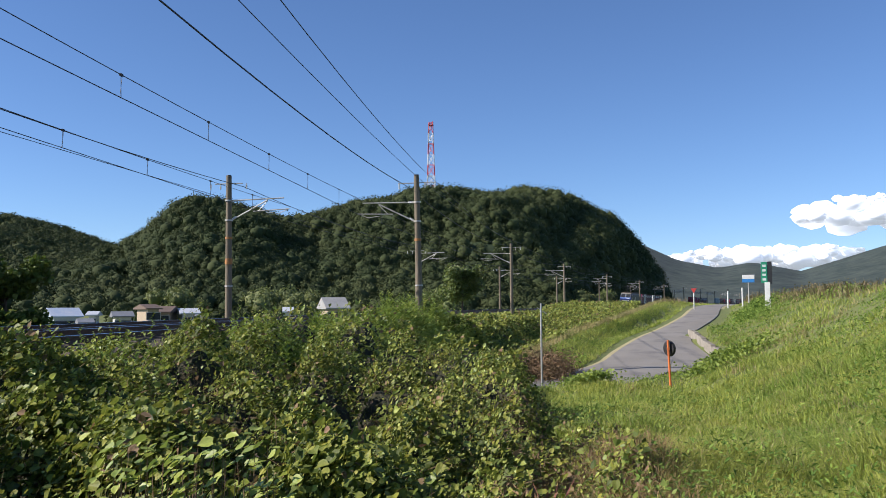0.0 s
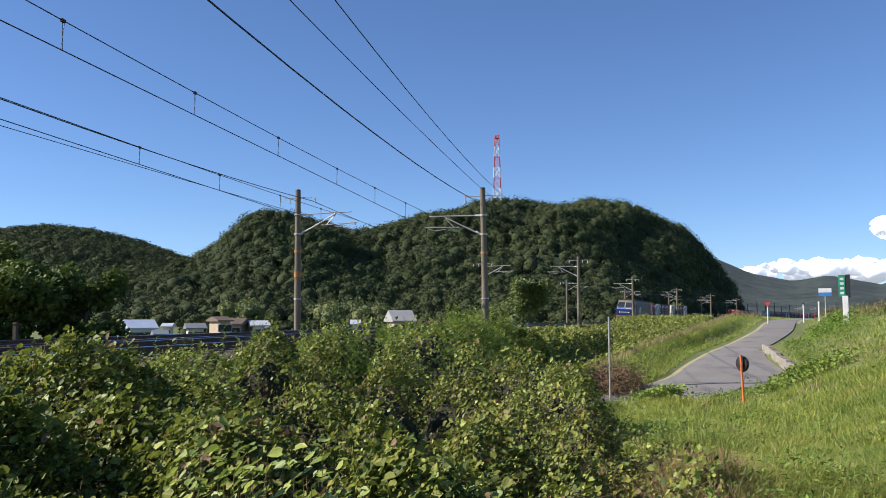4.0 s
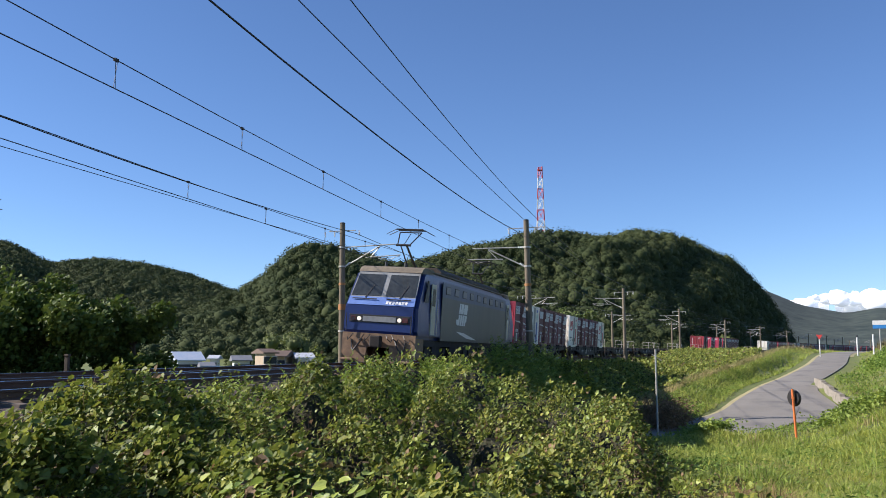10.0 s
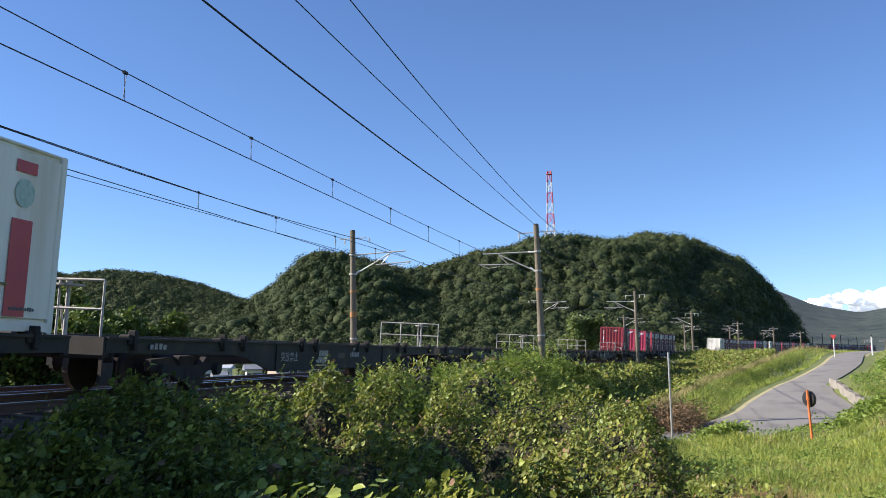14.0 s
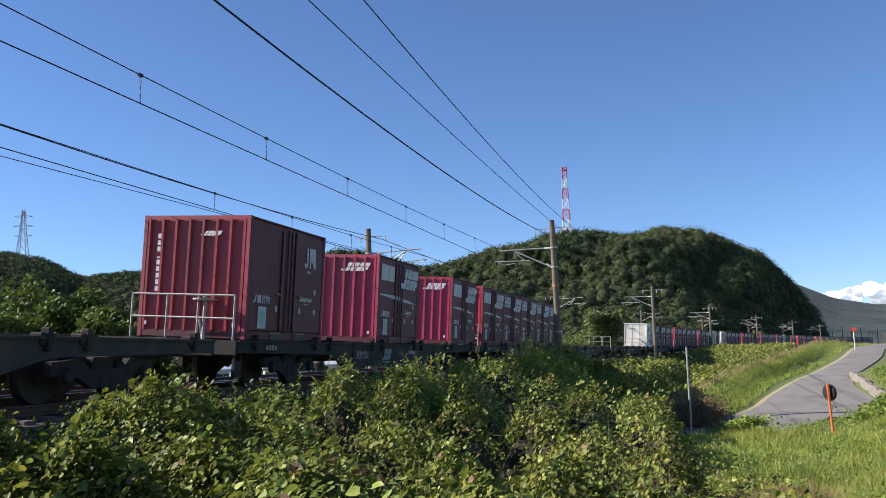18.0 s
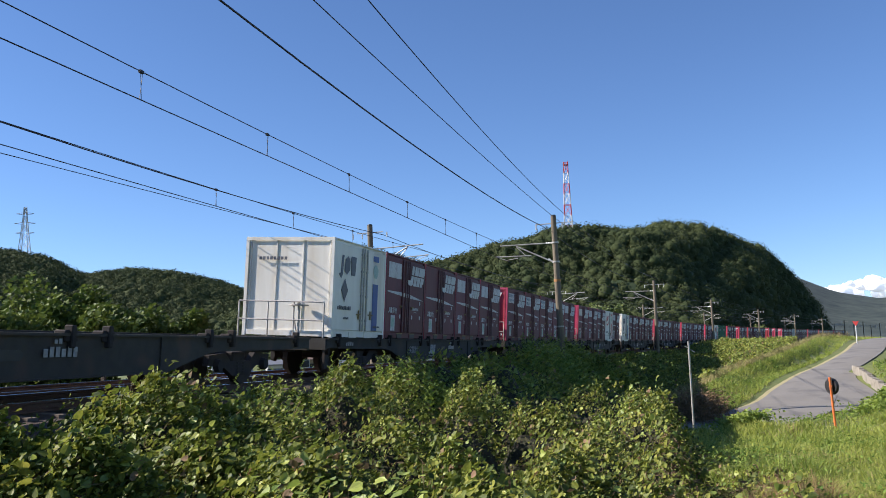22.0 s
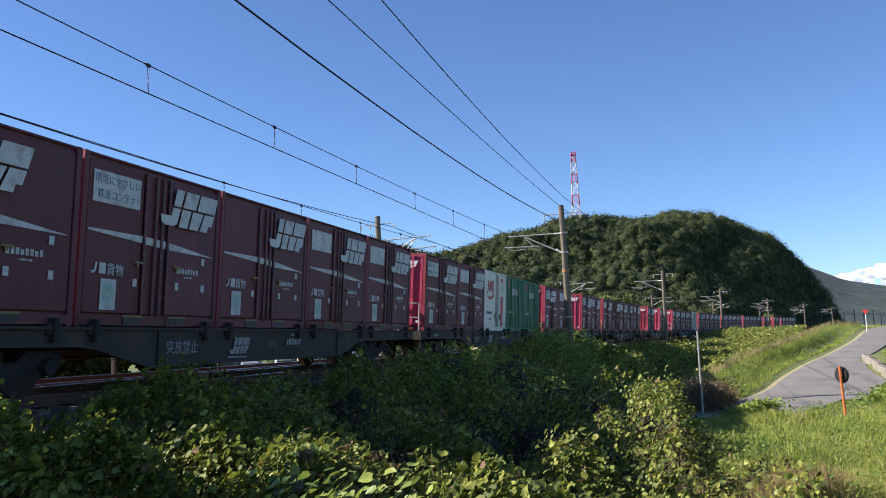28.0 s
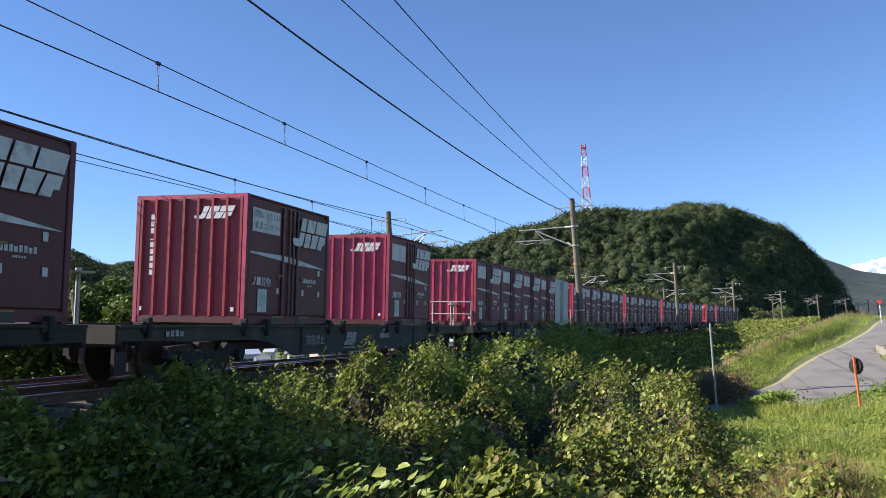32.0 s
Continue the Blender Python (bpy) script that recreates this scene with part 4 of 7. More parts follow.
def meadow():
    for r0, r1, n, h, w, a1 in ((4.5, 13, 170000, (0.07, 0.28), (0.003, 0.007), 8), (13, 32, 170000, (0.08, 0.30), (0.005, 0.011), 2), (32, 130, 110000, (0.12, 0.36), (0.014, 0.034), 4)):
        x, y = polar(n, r0, r1, -30, a1, 1.25)
        u = side_of_line(x, y)
        d, _ = road_near(x, y)
        p = np.clip(1.6 * drifts(x, y, 1.5, 8) - 0.3, 0, 1.1)
        keep = (y < bank_edge(x) + 0.2) & (d > 2.55) & (u > 7.0) & (RNG.random(n) < 0.35 + p)
        x, y, p = x[keep], y[keep], p[keep]
        m = len(x)
        hh = RNG.uniform(h[0], h[1], m) * (0.5 + 1.1 * p ** 2)
        brown = RNG.random(m) < 0.10 + 0.45 * (drifts(x, y, 5.0, 21) > 0.62)
        blades("meadow_grass", x[~brown], y[~brown], hh[~brown], RNG.uniform(w[0], w[1], (~brown).sum()), M_GRASS, "sunlit green meadow grass on the levee slope")
        blades("dry_grass", x[brown], y[brown], hh[brown] * 1.1, RNG.uniform(w[0], w[1], brown.sum()) * 0.8, M_BROWNGRASS, "straw-coloured grass stalks in the meadow")
    # tall tufts that hide the near side of the lane
    cx, cy = RNG.uniform(20, 39, 110), RNG.uniform(-11, -1.4, 110)
    x, y = np.repeat(cx, 110) + RNG.normal(0, 0.35, 12100), np.repeat(cy, 110) + RNG.normal(0, 0.35, 12100)
    keep = (y < bank_edge(x) - 0.8) & (road_near(x, y)[0] > 2.9) & (RNG.random(len(x)) < 0.4 + 0.8 * sm(20, 34, x))
    x, y = x[keep], y[keep]
    blades("grass_tufts", x, y, RNG.uniform(0.22, 0.62, len(x)), RNG.uniform(0.008, 0.02, len(x)), M_GRASS, "tall lush grass tufts in front of the lane")
    # broad-leaved weeds in darker drifts over the meadow
    x, y = polar(190000, 6, 75, -30, 2, 1.25)
    keep = (y < bank_edge(x)) & (road_near(x, y)[0] > 2.8) & (side_of_line(x, y) > 7) & (0.65 * drifts(x, y, 3.2, 17) + 0.35 * drifts(x, y, 0.9, 19) + 0.30 * RNG.random(len(x)) > 0.77)
    x, y = x[keep], y[keep]
    hgt = 0.55 * drifts(x, y, 1.0, 18)
    P = np.column_stack([x, y, ground_z(x, y) + 0.05 + hgt * RNG.random(len(x)) ** 0.6])
    tagged(new("meadow_weeds", scatter("meadow_weeds", P, up_normals(len(x), 0.7), RNG.uniform(0.025, 0.06, len(x)) * (1 + np.hypot(x, y) / 22), M_MEADOW_WEED, SLIM * np.array([1.5, 1, 1]), SLIM_F)), "darker leafy weeds in drifts over the meadow", "weeds", kind="stuff")
    # tall ripe grass between lane and railway, and on the levee's crest
    t = RNG.random(26000)
    i = (t * (len(ROAD_LINE) - 40)).astype(int) + 26
    f = RNG.random(len(i))[:, None]
    c = ROAD_LINE[i] * (1 - f) + ROAD_LINE[np.minimum(i + 1, len(ROAD_LINE) - 1)] * f
    tan = ROAD_LINE[np.minimum(i + 1, len(ROAD_LINE) - 1)] - ROAD_LINE[i]
    nl = np.column_stack([-tan[:, 1], tan[:, 0]]) / np.hypot(tan[:, 0], tan[:, 1])[:, None]
    off = RNG.uniform(2.7, 6.6, len(i))
    x, y = c[:, 0] + nl[:, 0] * off, c[:, 1] + nl[:, 1] * off
    k = off > 5.3
    blades("verge_grass", x[~k], y[~k], RNG.uniform(0.15, 0.4, (~k).sum()), RNG.uniform(0.012, 0.028, (~k).sum()), M_GRASS, "green grass bank beside the asphalt lane")
    blades("ripe_grass", x[k], y[k], RNG.uniform(0.35, 0.75, k.sum()), RNG.uniform(0.010, 0.022, k.sum()), M_BROWNGRASS, "tall brown ripe grass along the railway side of the lane")
    # dark shrubby weeds on the slope above the lane's bend and along the crest
    for n, c, sx, sy, h, mt, lb in ((5200, (72, -19.5), 7.0, 1.6, 0.9, M_MEADOW_WEED, "dark green shrubby weeds above the lane"), (4200, (76, -27.5), 12.0, 3.0, 1.0, M_SHRUB, "brownish shrubs on the crest of the levee"), (3600, (42.6, -10.3), 2.0, 1.7, 0.75, M_WEED, "leafy weeds at the end of the low wall"), (2200, (40.3, -3.4), 0.9, 1.1, 0.85, M_WEED, "leafy bush at the near edge of the lane")):
        x, y = c[0] + sx * RNG.normal(0, 0.5, n), c[1] + sy * RNG.normal(0, 0.5, n) - 0.30 * (RNG.random(n) - 0.5)
        y = y - 0.27 * (x - c[0]) * (sx > 5)
        keep = road_near(x, y)[0] > 2.7
        x, y = x[keep], y[keep]
        P = np.column_stack([x, y, ground_z(x, y) + h * (0.3 + 0.8 * lumps(x * 1.1, y * 1.1, 41)) * RNG.random(len(x)) ** 0.5])
        tagged(new("shrubby_weeds", scatter("shrubby_weeds", P, up_normals(len(x), 0.9), RNG.uniform(0.08, 0.2, len(x)), mt, DIAMOND, DIAMOND_F)), lb, "weeds", kind="stuff")
    x, y = RNG.uniform(45, 120, 16000), -RNG.uniform(18, 60, 16000)
    keep = (ground_z(x, y) > 0.6) & (road_near(x, y)[0] > 3)
    x, y = x[keep], y[keep]
    blades("crest_grass", x, y, RNG.uniform(0.4, 1.1, len(x)), RNG.uniform(0.02, 0.05, len(x)), M_SHRUB, "brownish tall grass on the crest of the levee")
    x, y = RNG.uniform(40, 60, 5000), -RNG.uniform(9.5, 15, 5000)
    keep = road_near(x, y)[0] > 3.0
    blades("straw", x[keep], y[keep], RNG.uniform(0.1, 0.3, keep.sum()), RNG.uniform(0.01, 0.03, keep.sum()), M_BROWNGRASS, "mown straw-coloured grass above the low wall")


meadow()


# ---------------------------------------------------------------- woods
def crowns(name, X, Y, Z, R, per, leaf, material, label):
    """Tree crowns as domes of leaf clumps, one mesh for the whole wood."""
    n = len(X)
    d = unit(RNG.normal(size=(n * per, 3)))
    d[:, 2] = np.abs(d[:, 2]) * 0.9 + 0.02 * d[:, 2]
    i = np.repeat(np.arange(n), per)
    wob = 0.74 + 0.40 * RNG.random(n * per)
    P = np.column_stack([X[i] + d[:, 0] * R[i] * wob, Y[i] + d[:, 1] * R[i] * wob, Z[i] + d[:, 2] * R[i] * wob * 1.05])
    me = scatter(name, P, unit(d + RNG.normal(0, 0.5, d.shape)), RNG.uniform(leaf[0], leaf[1], n * per), material, BUNCH, BUNCH_F)
    seed = bmesh.new()
    bmesh.ops.create_icosphere(seed, subdivisions=1, radius=1.0)
    sv = np.array([tuple(v.co) for v in seed.verts])
    sf = np.array([[v.index for v in f.verts] for f in seed.faces])
    seed.free()
    V = np.column_stack([X, Y, Z])[:, None, :] + (R * 0.74)[:, None, None] * sv[None] * (1 + RNG.normal(0, 0.09, (n, len(sv), 1)))
    core = new("crown_mass", np_mesh("crown_mass", V.reshape(-1, 3), ((np.arange(n) * len(sv))[:, None, None] + sf[None]).reshape(-1, 3), material, True))
    wood = tagged(new(name, me), label, "woods", kind="stuff")
    core.parent = wood
    return tagged(core, kind="stuff")


def build_woods():
    n = 8200
    a = np.concatenate([RNG.uniform(-10.4, 32, n - 1300), RNG.uniform(-10.4, 0, 1300)])
    r = np.interp(a, [-11, -9.5, -6.5, -3, 5], [375, 335, 262, 208, 190]) + 4 + 152 * RNG.random(n) ** 0.85
    x, y = r * np.cos(np.radians(a)), r * np.sin(np.radians(a))
    z = ground_z(x, y)
    keep = (hills(x, y) > 0.8)
    x, y, z, r = x[keep], y[keep], z[keep], r[keep]
    R = (1.2 + 2.3 * RNG.random(len(x)) ** 1.5) * (1 + 0.25 * sm(260, 400, r))
    crowns("hill_woods", x, y, z + RNG.uniform(-1.2, 2.0, len(x)), R, 64, (0.30, 0.66), M_WOODS, "dense dark green broadleaf woods covering the hill")
    n = 3600
    a = RNG.uniform(22, 52, n)
    r = np.sqrt(RNG.uniform(450 ** 2, 720 ** 2, n))
    x, y = r * np.cos(np.radians(a)), r * np.sin(np.radians(a))
    keep = hills(x, y) > 2
    x, y = x[keep], y[keep]
    crowns("far_hill_woods", x, y, ground_z(x, y), RNG.uniform(3.2, 6, len(x)), 60, (0.7, 1.4), M_WOODS, "wooded hill across the valley")
    a = np.concatenate([RNG.normal(15.0, 1.2, 24), RNG.normal(21, 0.9, 14), RNG.normal(4.5, 1.0, 10), RNG.normal(-5.6, 0.7, 16)])
    r = np.interp(a, [-6.5, -3, 5], [252, 200, 178]) + RNG.uniform(0, 20, len(a))
    x, y = r * np.cos(np.radians(a)), r * np.sin(np.radians(a))
    crowns("bamboo_grove", x, y, ground_z(x, y) + RNG.uniform(1.5, 5, len(a)), RNG.uniform(1.6, 2.8, len(a)), 110, (0.35, 0.7), M_BAMBOO, "pale green bamboo grove at the foot of the hill")
    n = 260
    a = RNG.uniform(-9.5, 25, n)
    r = np.interp(a, [-11, -9.5, -6.5, -3, 5], [368, 328, 250, 192, 168]) + RNG.uniform(0, 22, n)
    x, y = r * np.cos(np.radians(a)), r * np.sin(np.radians(a))
    crowns("valley_bushes", x, y, ground_z(x, y) + 0.4, RNG.uniform(1.0, 2.6, n), 80, (0.35, 0.8), M_WOODS, "dark bushes at the foot of the hill")


build_woods()


def tree(x, y, h, spread, leaves, leaf, material, label, limbs=7, bare=0.35):
    """A tapered trunk, crooked limbs and a loose crown of leaf clumps."""
    g = float(ground_z(np.array([x]), np.array([y]))[0]) - 0.1
    t = thing("tree", label, "tree", "trees beyond the railway", m=Matrix.Translation((x, y, g)))
    bm = bmesh.new()
    top = Vector((RNG.normal(0, 0.1), RNG.normal(0, 0.1), h * 0.75))
    tube(bm, (0, 0, 0), top, 0.05 * h ** 0.5 + 0.03, 0.03, 9)
    part("trunk", bm, M_BARK, t)
    ends = [top]
    for i in range(limbs):
        k = RNG.uniform(bare, 0.95)
        a = RNG.uniform(0, 6.28)
        b = top * k
        e = b + Vector((math.cos(a), math.sin(a), RNG.uniform(0.3, 0.9))) * spread * RNG.uniform(0.55, 1.0)
        bm = bmesh.new()
        tube(bm, b, (b + e) / 2 + Vector((0, 0, 0.1)), 0.035, 0.025, 6)
        tube(bm, (b + e) / 2 + Vector((0, 0, 0.1)), e, 0.025, 0.01, 6)
        part("limb", bm, M_BARK, t)
        ends += [e, (b + e) / 2]
    per = leaves // len(ends)
    P = np.vstack([np.array(e)[None] + unit(RNG.normal(size=(per, 3))) * (spread * 0.42 * RNG.random(per) ** 0.45)[:, None] for e in ends])
    P[:, 2] = np.maximum(P[:, 2], 0.15)
    c = new("crown", scatter("crown", P, 0.7 * RNG.normal(size=P.shape) + np.array([0, 0, 0.5]) + 0.8 * np.array(SUN_TO), RNG.uniform(leaf[0], leaf[1], len(P)), material, LEAF_FEW, LEAF_FEW_F))
    c.parent = t
    return t


M_TREE = mat("broadleaf_tree", (0.065, 0.110, 0.018), (0.150, 0.195, 0.038), 0.6, spec=0.3, fine=3, coarse=0.4, bump=0, island=0.4, through_light=0.2)
M_SAPLING = mat("young_tree_leaf", (0.10, 0.15, 0.03), (0.16, 0.20, 0.05), 0.5, fine=3, coarse=0.4, bump=0, island=0.4, through_light=0.25)
for r, a, h, sp, n in ((31, 38.0, 4.3, 2.3, 11000), (31, 34.4, 4.4, 1.6, 9500), (31.5, 30.9, 2.9, 1.2, 7500), (34, 41.5, 5.0, 2.4, 8500), (29.5, 45.0, 4.6, 2.3, 7000)):
    tree(r * math.cos(radians(a)), r * math.sin(radians(a)), h, sp, n, (0.09, 0.20), M_TREE, "dense dark green broadleaf tree beyond the tracks", 9, 0.12)
p = line(122, 9.0)[0]
tree(p.x, p.y, 9.0, 2.7, 3600, (0.22, 0.45), M_SAPLING, "slender half-bare young tree beyond the tracks", 10, 0.3)
p = line(112, 10.5)[0]
tree(p.x, p.y, 5.5, 2.2, 1800, (0.10, 0.22), M_TREE, "low young tree beyond the tracks", 8, 0.2)


# ---------------------------------------------------------------- things along the lane
def at_view(az, dist, z):
    return Vector((dist * math.cos(radians(az)), dist * math.sin(radians(az)), z))


def gz(p):
    return float(ground_z(np.array([p.x]), np.array([p.y]))[0])


def mirror_post():
    p = at_view(-10.13, 40.0, 0)
    g = gz(p)
    t = thing("traffic_mirror", "orange post with a round convex mirror seen from its dark back", "traffic mirror", m=Matrix.Translation((p.x, p.y, g)) @ Matrix.Rotation(radians(-10 + 180), 4, "Z") @ Matrix.Rotation(radians(2), 4, "X"))
    top, r = -1.08 - g, 0.34
    bm = bmesh.new()
    tube(bm, (0, 0, -0.2), (0, 0, top), 0.05, n=12)
    part("post", bm, M_ORANGE, t)
    bm = bmesh.new()
    mid, turn_, across = Vector((-0.14, 0, top - r - 0.04)), Vector((-0.77, 0.64, 0)), Vector((0.64, 0.77, 0))
    tube(bm, mid, mid + turn_ * 0.08, r * 0.85, r, 28)
    part("mirror_back", bm, M_BLACK, t, "dark round mirror back")
    bm = bmesh.new()
    for i in range(28):
        a, b = 6.28319 * i / 28, 6.28319 * (i + 1) / 28
        tube(bm, mid + turn_ * 0.08 + (across * math.cos(a) + Vector((0, 0, math.sin(a)))) * r, mid + turn_ * 0.08 + (across * math.cos(b) + Vector((0, 0, math.sin(b)))) * r, 0.014, n=5, caps=False)
    part("rim", bm, M_BLACK, t)
    bm = bmesh.new()
    box(bm, -0.12, 0.05, -0.06, 0.06, top - r - 0.09, top - r + 0.01, 0.01)
    part("bracket", bm, M_ORANGE, t)


mirror_post()


def lane_post():
    p = at_view(-2.04, 41.5, 0)
    t = thing("utility_post", "slim grey post with a short crosspiece beside the lane", "post", m=Matrix.Translation((p.x, p.y, gz(p))))
    top = 0.60 - gz(p)
    bm = bmesh.new()
    tube(bm, (0, 0, -0.2), (0, 0, top), 0.05, 0.045, 10)
    part("shaft", bm, M_STEEL, t)
    bm = bmesh.new()
    tube(bm, (0, -0.25, top - 0.5), (0, 0.18, top - 0.2), 0.02, n=6)
    part("crosspiece", bm, M_STEEL, t)


lane_post()


def track_stake():
    p = at_view(34.7, 24.5, 0)
    t = thing("marker_stake", "short dark weathered stake beside the far track", "post", m=Matrix.Translation((p.x, p.y, gz(p))))
    bm = bmesh.new()
    box(bm, -0.05, 0.05, -0.05, 0.05, -0.3, 0.95, 0.01)
    part("shaft", bm, M_BARK, t)
    bm = bmesh.new()
    box(bm, -0.065, 0.065, -0.065, 0.065, 0.95, 1.0, 0.01)
    part("cap", bm, M_BARK, t)


track_stake()


def crest_signs():
    def base(az, dist):
        p = at_view(az, dist, 0)
        return Matrix.Translation((p.x, p.y, gz(p))) @ Matrix.Rotation(radians(az), 4, "Z"), gz(p)
    # a green and black board on a thick white post
    m, g = base(-16.05, 72)
    t = thing("roadside_board", "narrow green and black board on a thick white post", "sign", m=m)
    hz = lambda el, d: 0.474 + d * math.tan(radians(el)) - g
    bm = bmesh.new()
    box(bm, -0.16, 0.16, -0.2, 0.2, -0.2, hz(1.35, 72), 0.02)
    part("post", bm, M_WHITEPAINT, t)
    bm = bmesh.new()
    box(bm, -0.06, 0.06, -0.02, 0.44, hz(1.3, 72), hz(2.6, 72), 0.015)
    part("green_board", bm, M_GREEN_SIGN, t)
    bm = bmesh.new()
    box(bm, -0.03, 0.25, -0.36, -0.03, hz(1.25, 72), hz(2.62, 72), 0.015)
    part("black_board", bm, M_BLACK, t)
    bm = bmesh.new()
    for i in range(4):
        z = hz(1.45 + i * 0.28, 72)
        box(bm, -0.066, -0.06, 0.08, 0.34, z, z + 0.18)
    part("writing_bars", bm, M_MARK_BOARD, t)
    m, g = base(-14.95, 88)
    t = thing("information_sign", "small white and blue sign on a grey post", "sign", m=m)
    bm = bmesh.new()
    tube(bm, (0, 0, -0.2), (0, 0, 0.474 + 88 * math.tan(radians(1.4)) - g), 0.05, n=8)
    part("post", bm, M_STEEL, t)
    z = 0.474 + 88 * math.tan(radians(1.35)) - g
    bm = bmesh.new()
    box(bm, -0.08, -0.05, -0.55, 0.55, z, z + 0.33, 0.008)
    part("blue_board", bm, M_BLUE_SIGN, t)
    bm = bmesh.new()
    box(bm, -0.082, -0.048, -0.55, 0.55, z + 0.335, z + 0.72, 0.008)
    part("white_board", bm, M_WHITEPAINT, t)
    m, g = base(-11.68, 100)
    t = thing("stop_sign", "red inverted triangle sign on a white post", "road sign", m=m)
    top = 0.474 + 100 * math.tan(radians(1.02)) - g
    bm = bmesh.new()
    tube(bm, (0, 0, -0.2), (0, 0, top), 0.05, n=8)
    part("post", bm, M_WHITEPAINT, t)
    bm = bmesh.new()
    prism(bm, [(-0.32, top), (0.32, top), (0.04, top - 0.46), (-0.04, top - 0.46)], "x", -0.08, -0.05)
    part("plate", bm, M_RED, t)
    for az, el0, d in ((-14.58, 0.9, 92), (-13.72, 0.85, 105), (-19.5, 0.7, 120)):
        m, g = base(az, d)
        t = thing("delineator_post", "short white roadside delineator post", "post", "delineator posts", m=m)
        top = 0.474 + d * math.tan(radians(el0)) - g
        bm = bmesh.new()
        tube(bm, (0, 0, -0.2), (0, 0, top), 0.08, n=10)
        part("post", bm, M_WHITEPAINT, t)
        bm = bmesh.new()
        tube(bm, (0, 0, top), (0, 0, top + 0.22), 0.09, n=10)
        part("reflector_cap", bm, M_BLACK if az > -14 else M_WHITEPAINT, t)


M_MARK_BOARD = mat("board_writing", (0.6, 0.65, 0.62), (0.5, 0.55, 0.52), 0.6, bump=0)
crest_signs()


def low_wall():
    w = thing("retaining_wall", "low weathered concrete retaining wall at the lane's bend", "wall", kind="structure")
    pts = [(66.5, -13.4), (62.5, -13.2), (58.5, -12.75), (55.0, -12.45), (51.2, -12.4), (47.0, -13.1)]
    for (x0, y0), (x1, y1) in zip(pts[:-1], pts[1:]):
        n = max(1, int(math.hypot(x1 - x0, y1 - y0) / 1.0))
        for k in range(n):
            a, b = Vector((x0, y0, 0)).lerp(Vector((x1, y1, 0)), k / n), Vector((x0, y0, 0)).lerp(Vector((x1, y1, 0)), (k + 0.98) / n)
            d = (b - a).normalized()
            q = Vector((-d.y, d.x, 0)) * 0.14
            zr = float(road_near(np.array([a.x]), np.array([a.y]))[1][0])
            za = zr - 0.3
            bm = bmesh.new()
            ring = [a + q, b + q, b - q, a - q]
            lo = [bm.verts.new((v.x, v.y, za)) for v in ring]
            hi = [bm.verts.new((v.x, v.y, zr + 0.48 + 0.03 * ((k * 7) % 3))) for v in ring]
            bm.faces.new(lo[::-1])
            bm.faces.new(hi)
            for i in range(4):
                bm.faces.new((lo[i], lo[(i + 1) % 4], hi[(i + 1) % 4], hi[i]))
            part("wall_panel", bm, M_CONC, w)


low_wall()


# ---------------------------------------------------------------- village, masts
M_WALL_TAN = mat("tan_render", (0.42, 0.34, 0.24), (0.35, 0.28, 0.2), 0.85, fine=4, coarse=0.6, bump=0.05)
M_WALL_WHITE = mat("white_render", (0.62, 0.62, 0.60), (0.52, 0.52, 0.5), 0.85, fine=4, coarse=0.6, bump=0.05)
M_ROOF_GREY = mat("grey_roof_tiles", (0.20, 0.21, 0.23), (0.14, 0.15, 0.16), 0.6, fine=5, coarse=0.5, bump=0.2)
M_ROOF_PALE = mat("pale_metal_roof", (0.55, 0.57, 0.60), (0.46, 0.48, 0.5), 0.45, fine=4, coarse=0.5, bump=0.05)
M_ROOF_SLATE = mat("light_slate_roof", (0.36, 0.36, 0.34), (0.27, 0.27, 0.26), 0.7, fine=5, coarse=0.5, bump=0.2)
M_ROOF_BROWN = mat("brown_roof_tiles", (0.16, 0.11, 0.08), (0.11, 0.08, 0.06), 0.7, fine=5, coarse=0.5, bump=0.2)
M_ROOF_BLUE = mat("blue_metal_roof", (0.35, 0.43, 0.55), (0.5, 0.53, 0.58), 0.4, fine=4, coarse=0.5, bump=0.05)


def house(az, dist, wide, el0, el1, d, turn, wall_m, roof_m, label, windows=3):
    p = at_view(az, dist, 0)
    g = gz(p)
    t = thing("house", label, "house", "village houses", m=Matrix.Translation((p.x, p.y, g)) @ Matrix.Rotation(radians(az + turn), 4, "Z"))
    w = dist * radians(wide) * (0.8 if dist > 120 else 1.0) - 1.0
    h = 0.474 + dist * math.tan(radians(el0)) - g
    roof_h = dist * math.tan(radians(el1 - el0))
    bm = bmesh.new()
    box(bm, -d / 2, d / 2, -w / 2, w / 2, -0.5, h)
    part("wall", bm, wall_m, t)
    bm = bmesh.new()
    e = 0.5
    prism(bm, [(-d / 2 - e, h - 0.15), (-d / 2 - e, h + 0.05), (0, h + roof_h), (d / 2 + e, h + 0.05), (d / 2 + e, h - 0.15)], "y", -w / 2 - e, w / 2 + e)
    rf = part("roof", bm, roof_m, t)
    for i in range(windows):
        yy = -w / 2 + (i + 0.5) * w / windows
        wn_ = new("window")
        wn_.parent = t
        bm = bmesh.new()
        box(bm, -d / 2 - 0.06, -d / 2 + 0.02, yy - 0.75, yy + 0.75, h - 1.9, h - 0.6)
        part("window_frame", bm, M_STEEL, wn_)
        bm = bmesh.new()
        box(bm, -d / 2 - 0.08, -d / 2 - 0.05, yy - 0.65, yy + 0.65, h - 1.8, h - 0.7)
        part("pane", bm, M_DARKGLASS, wn_)
    return t


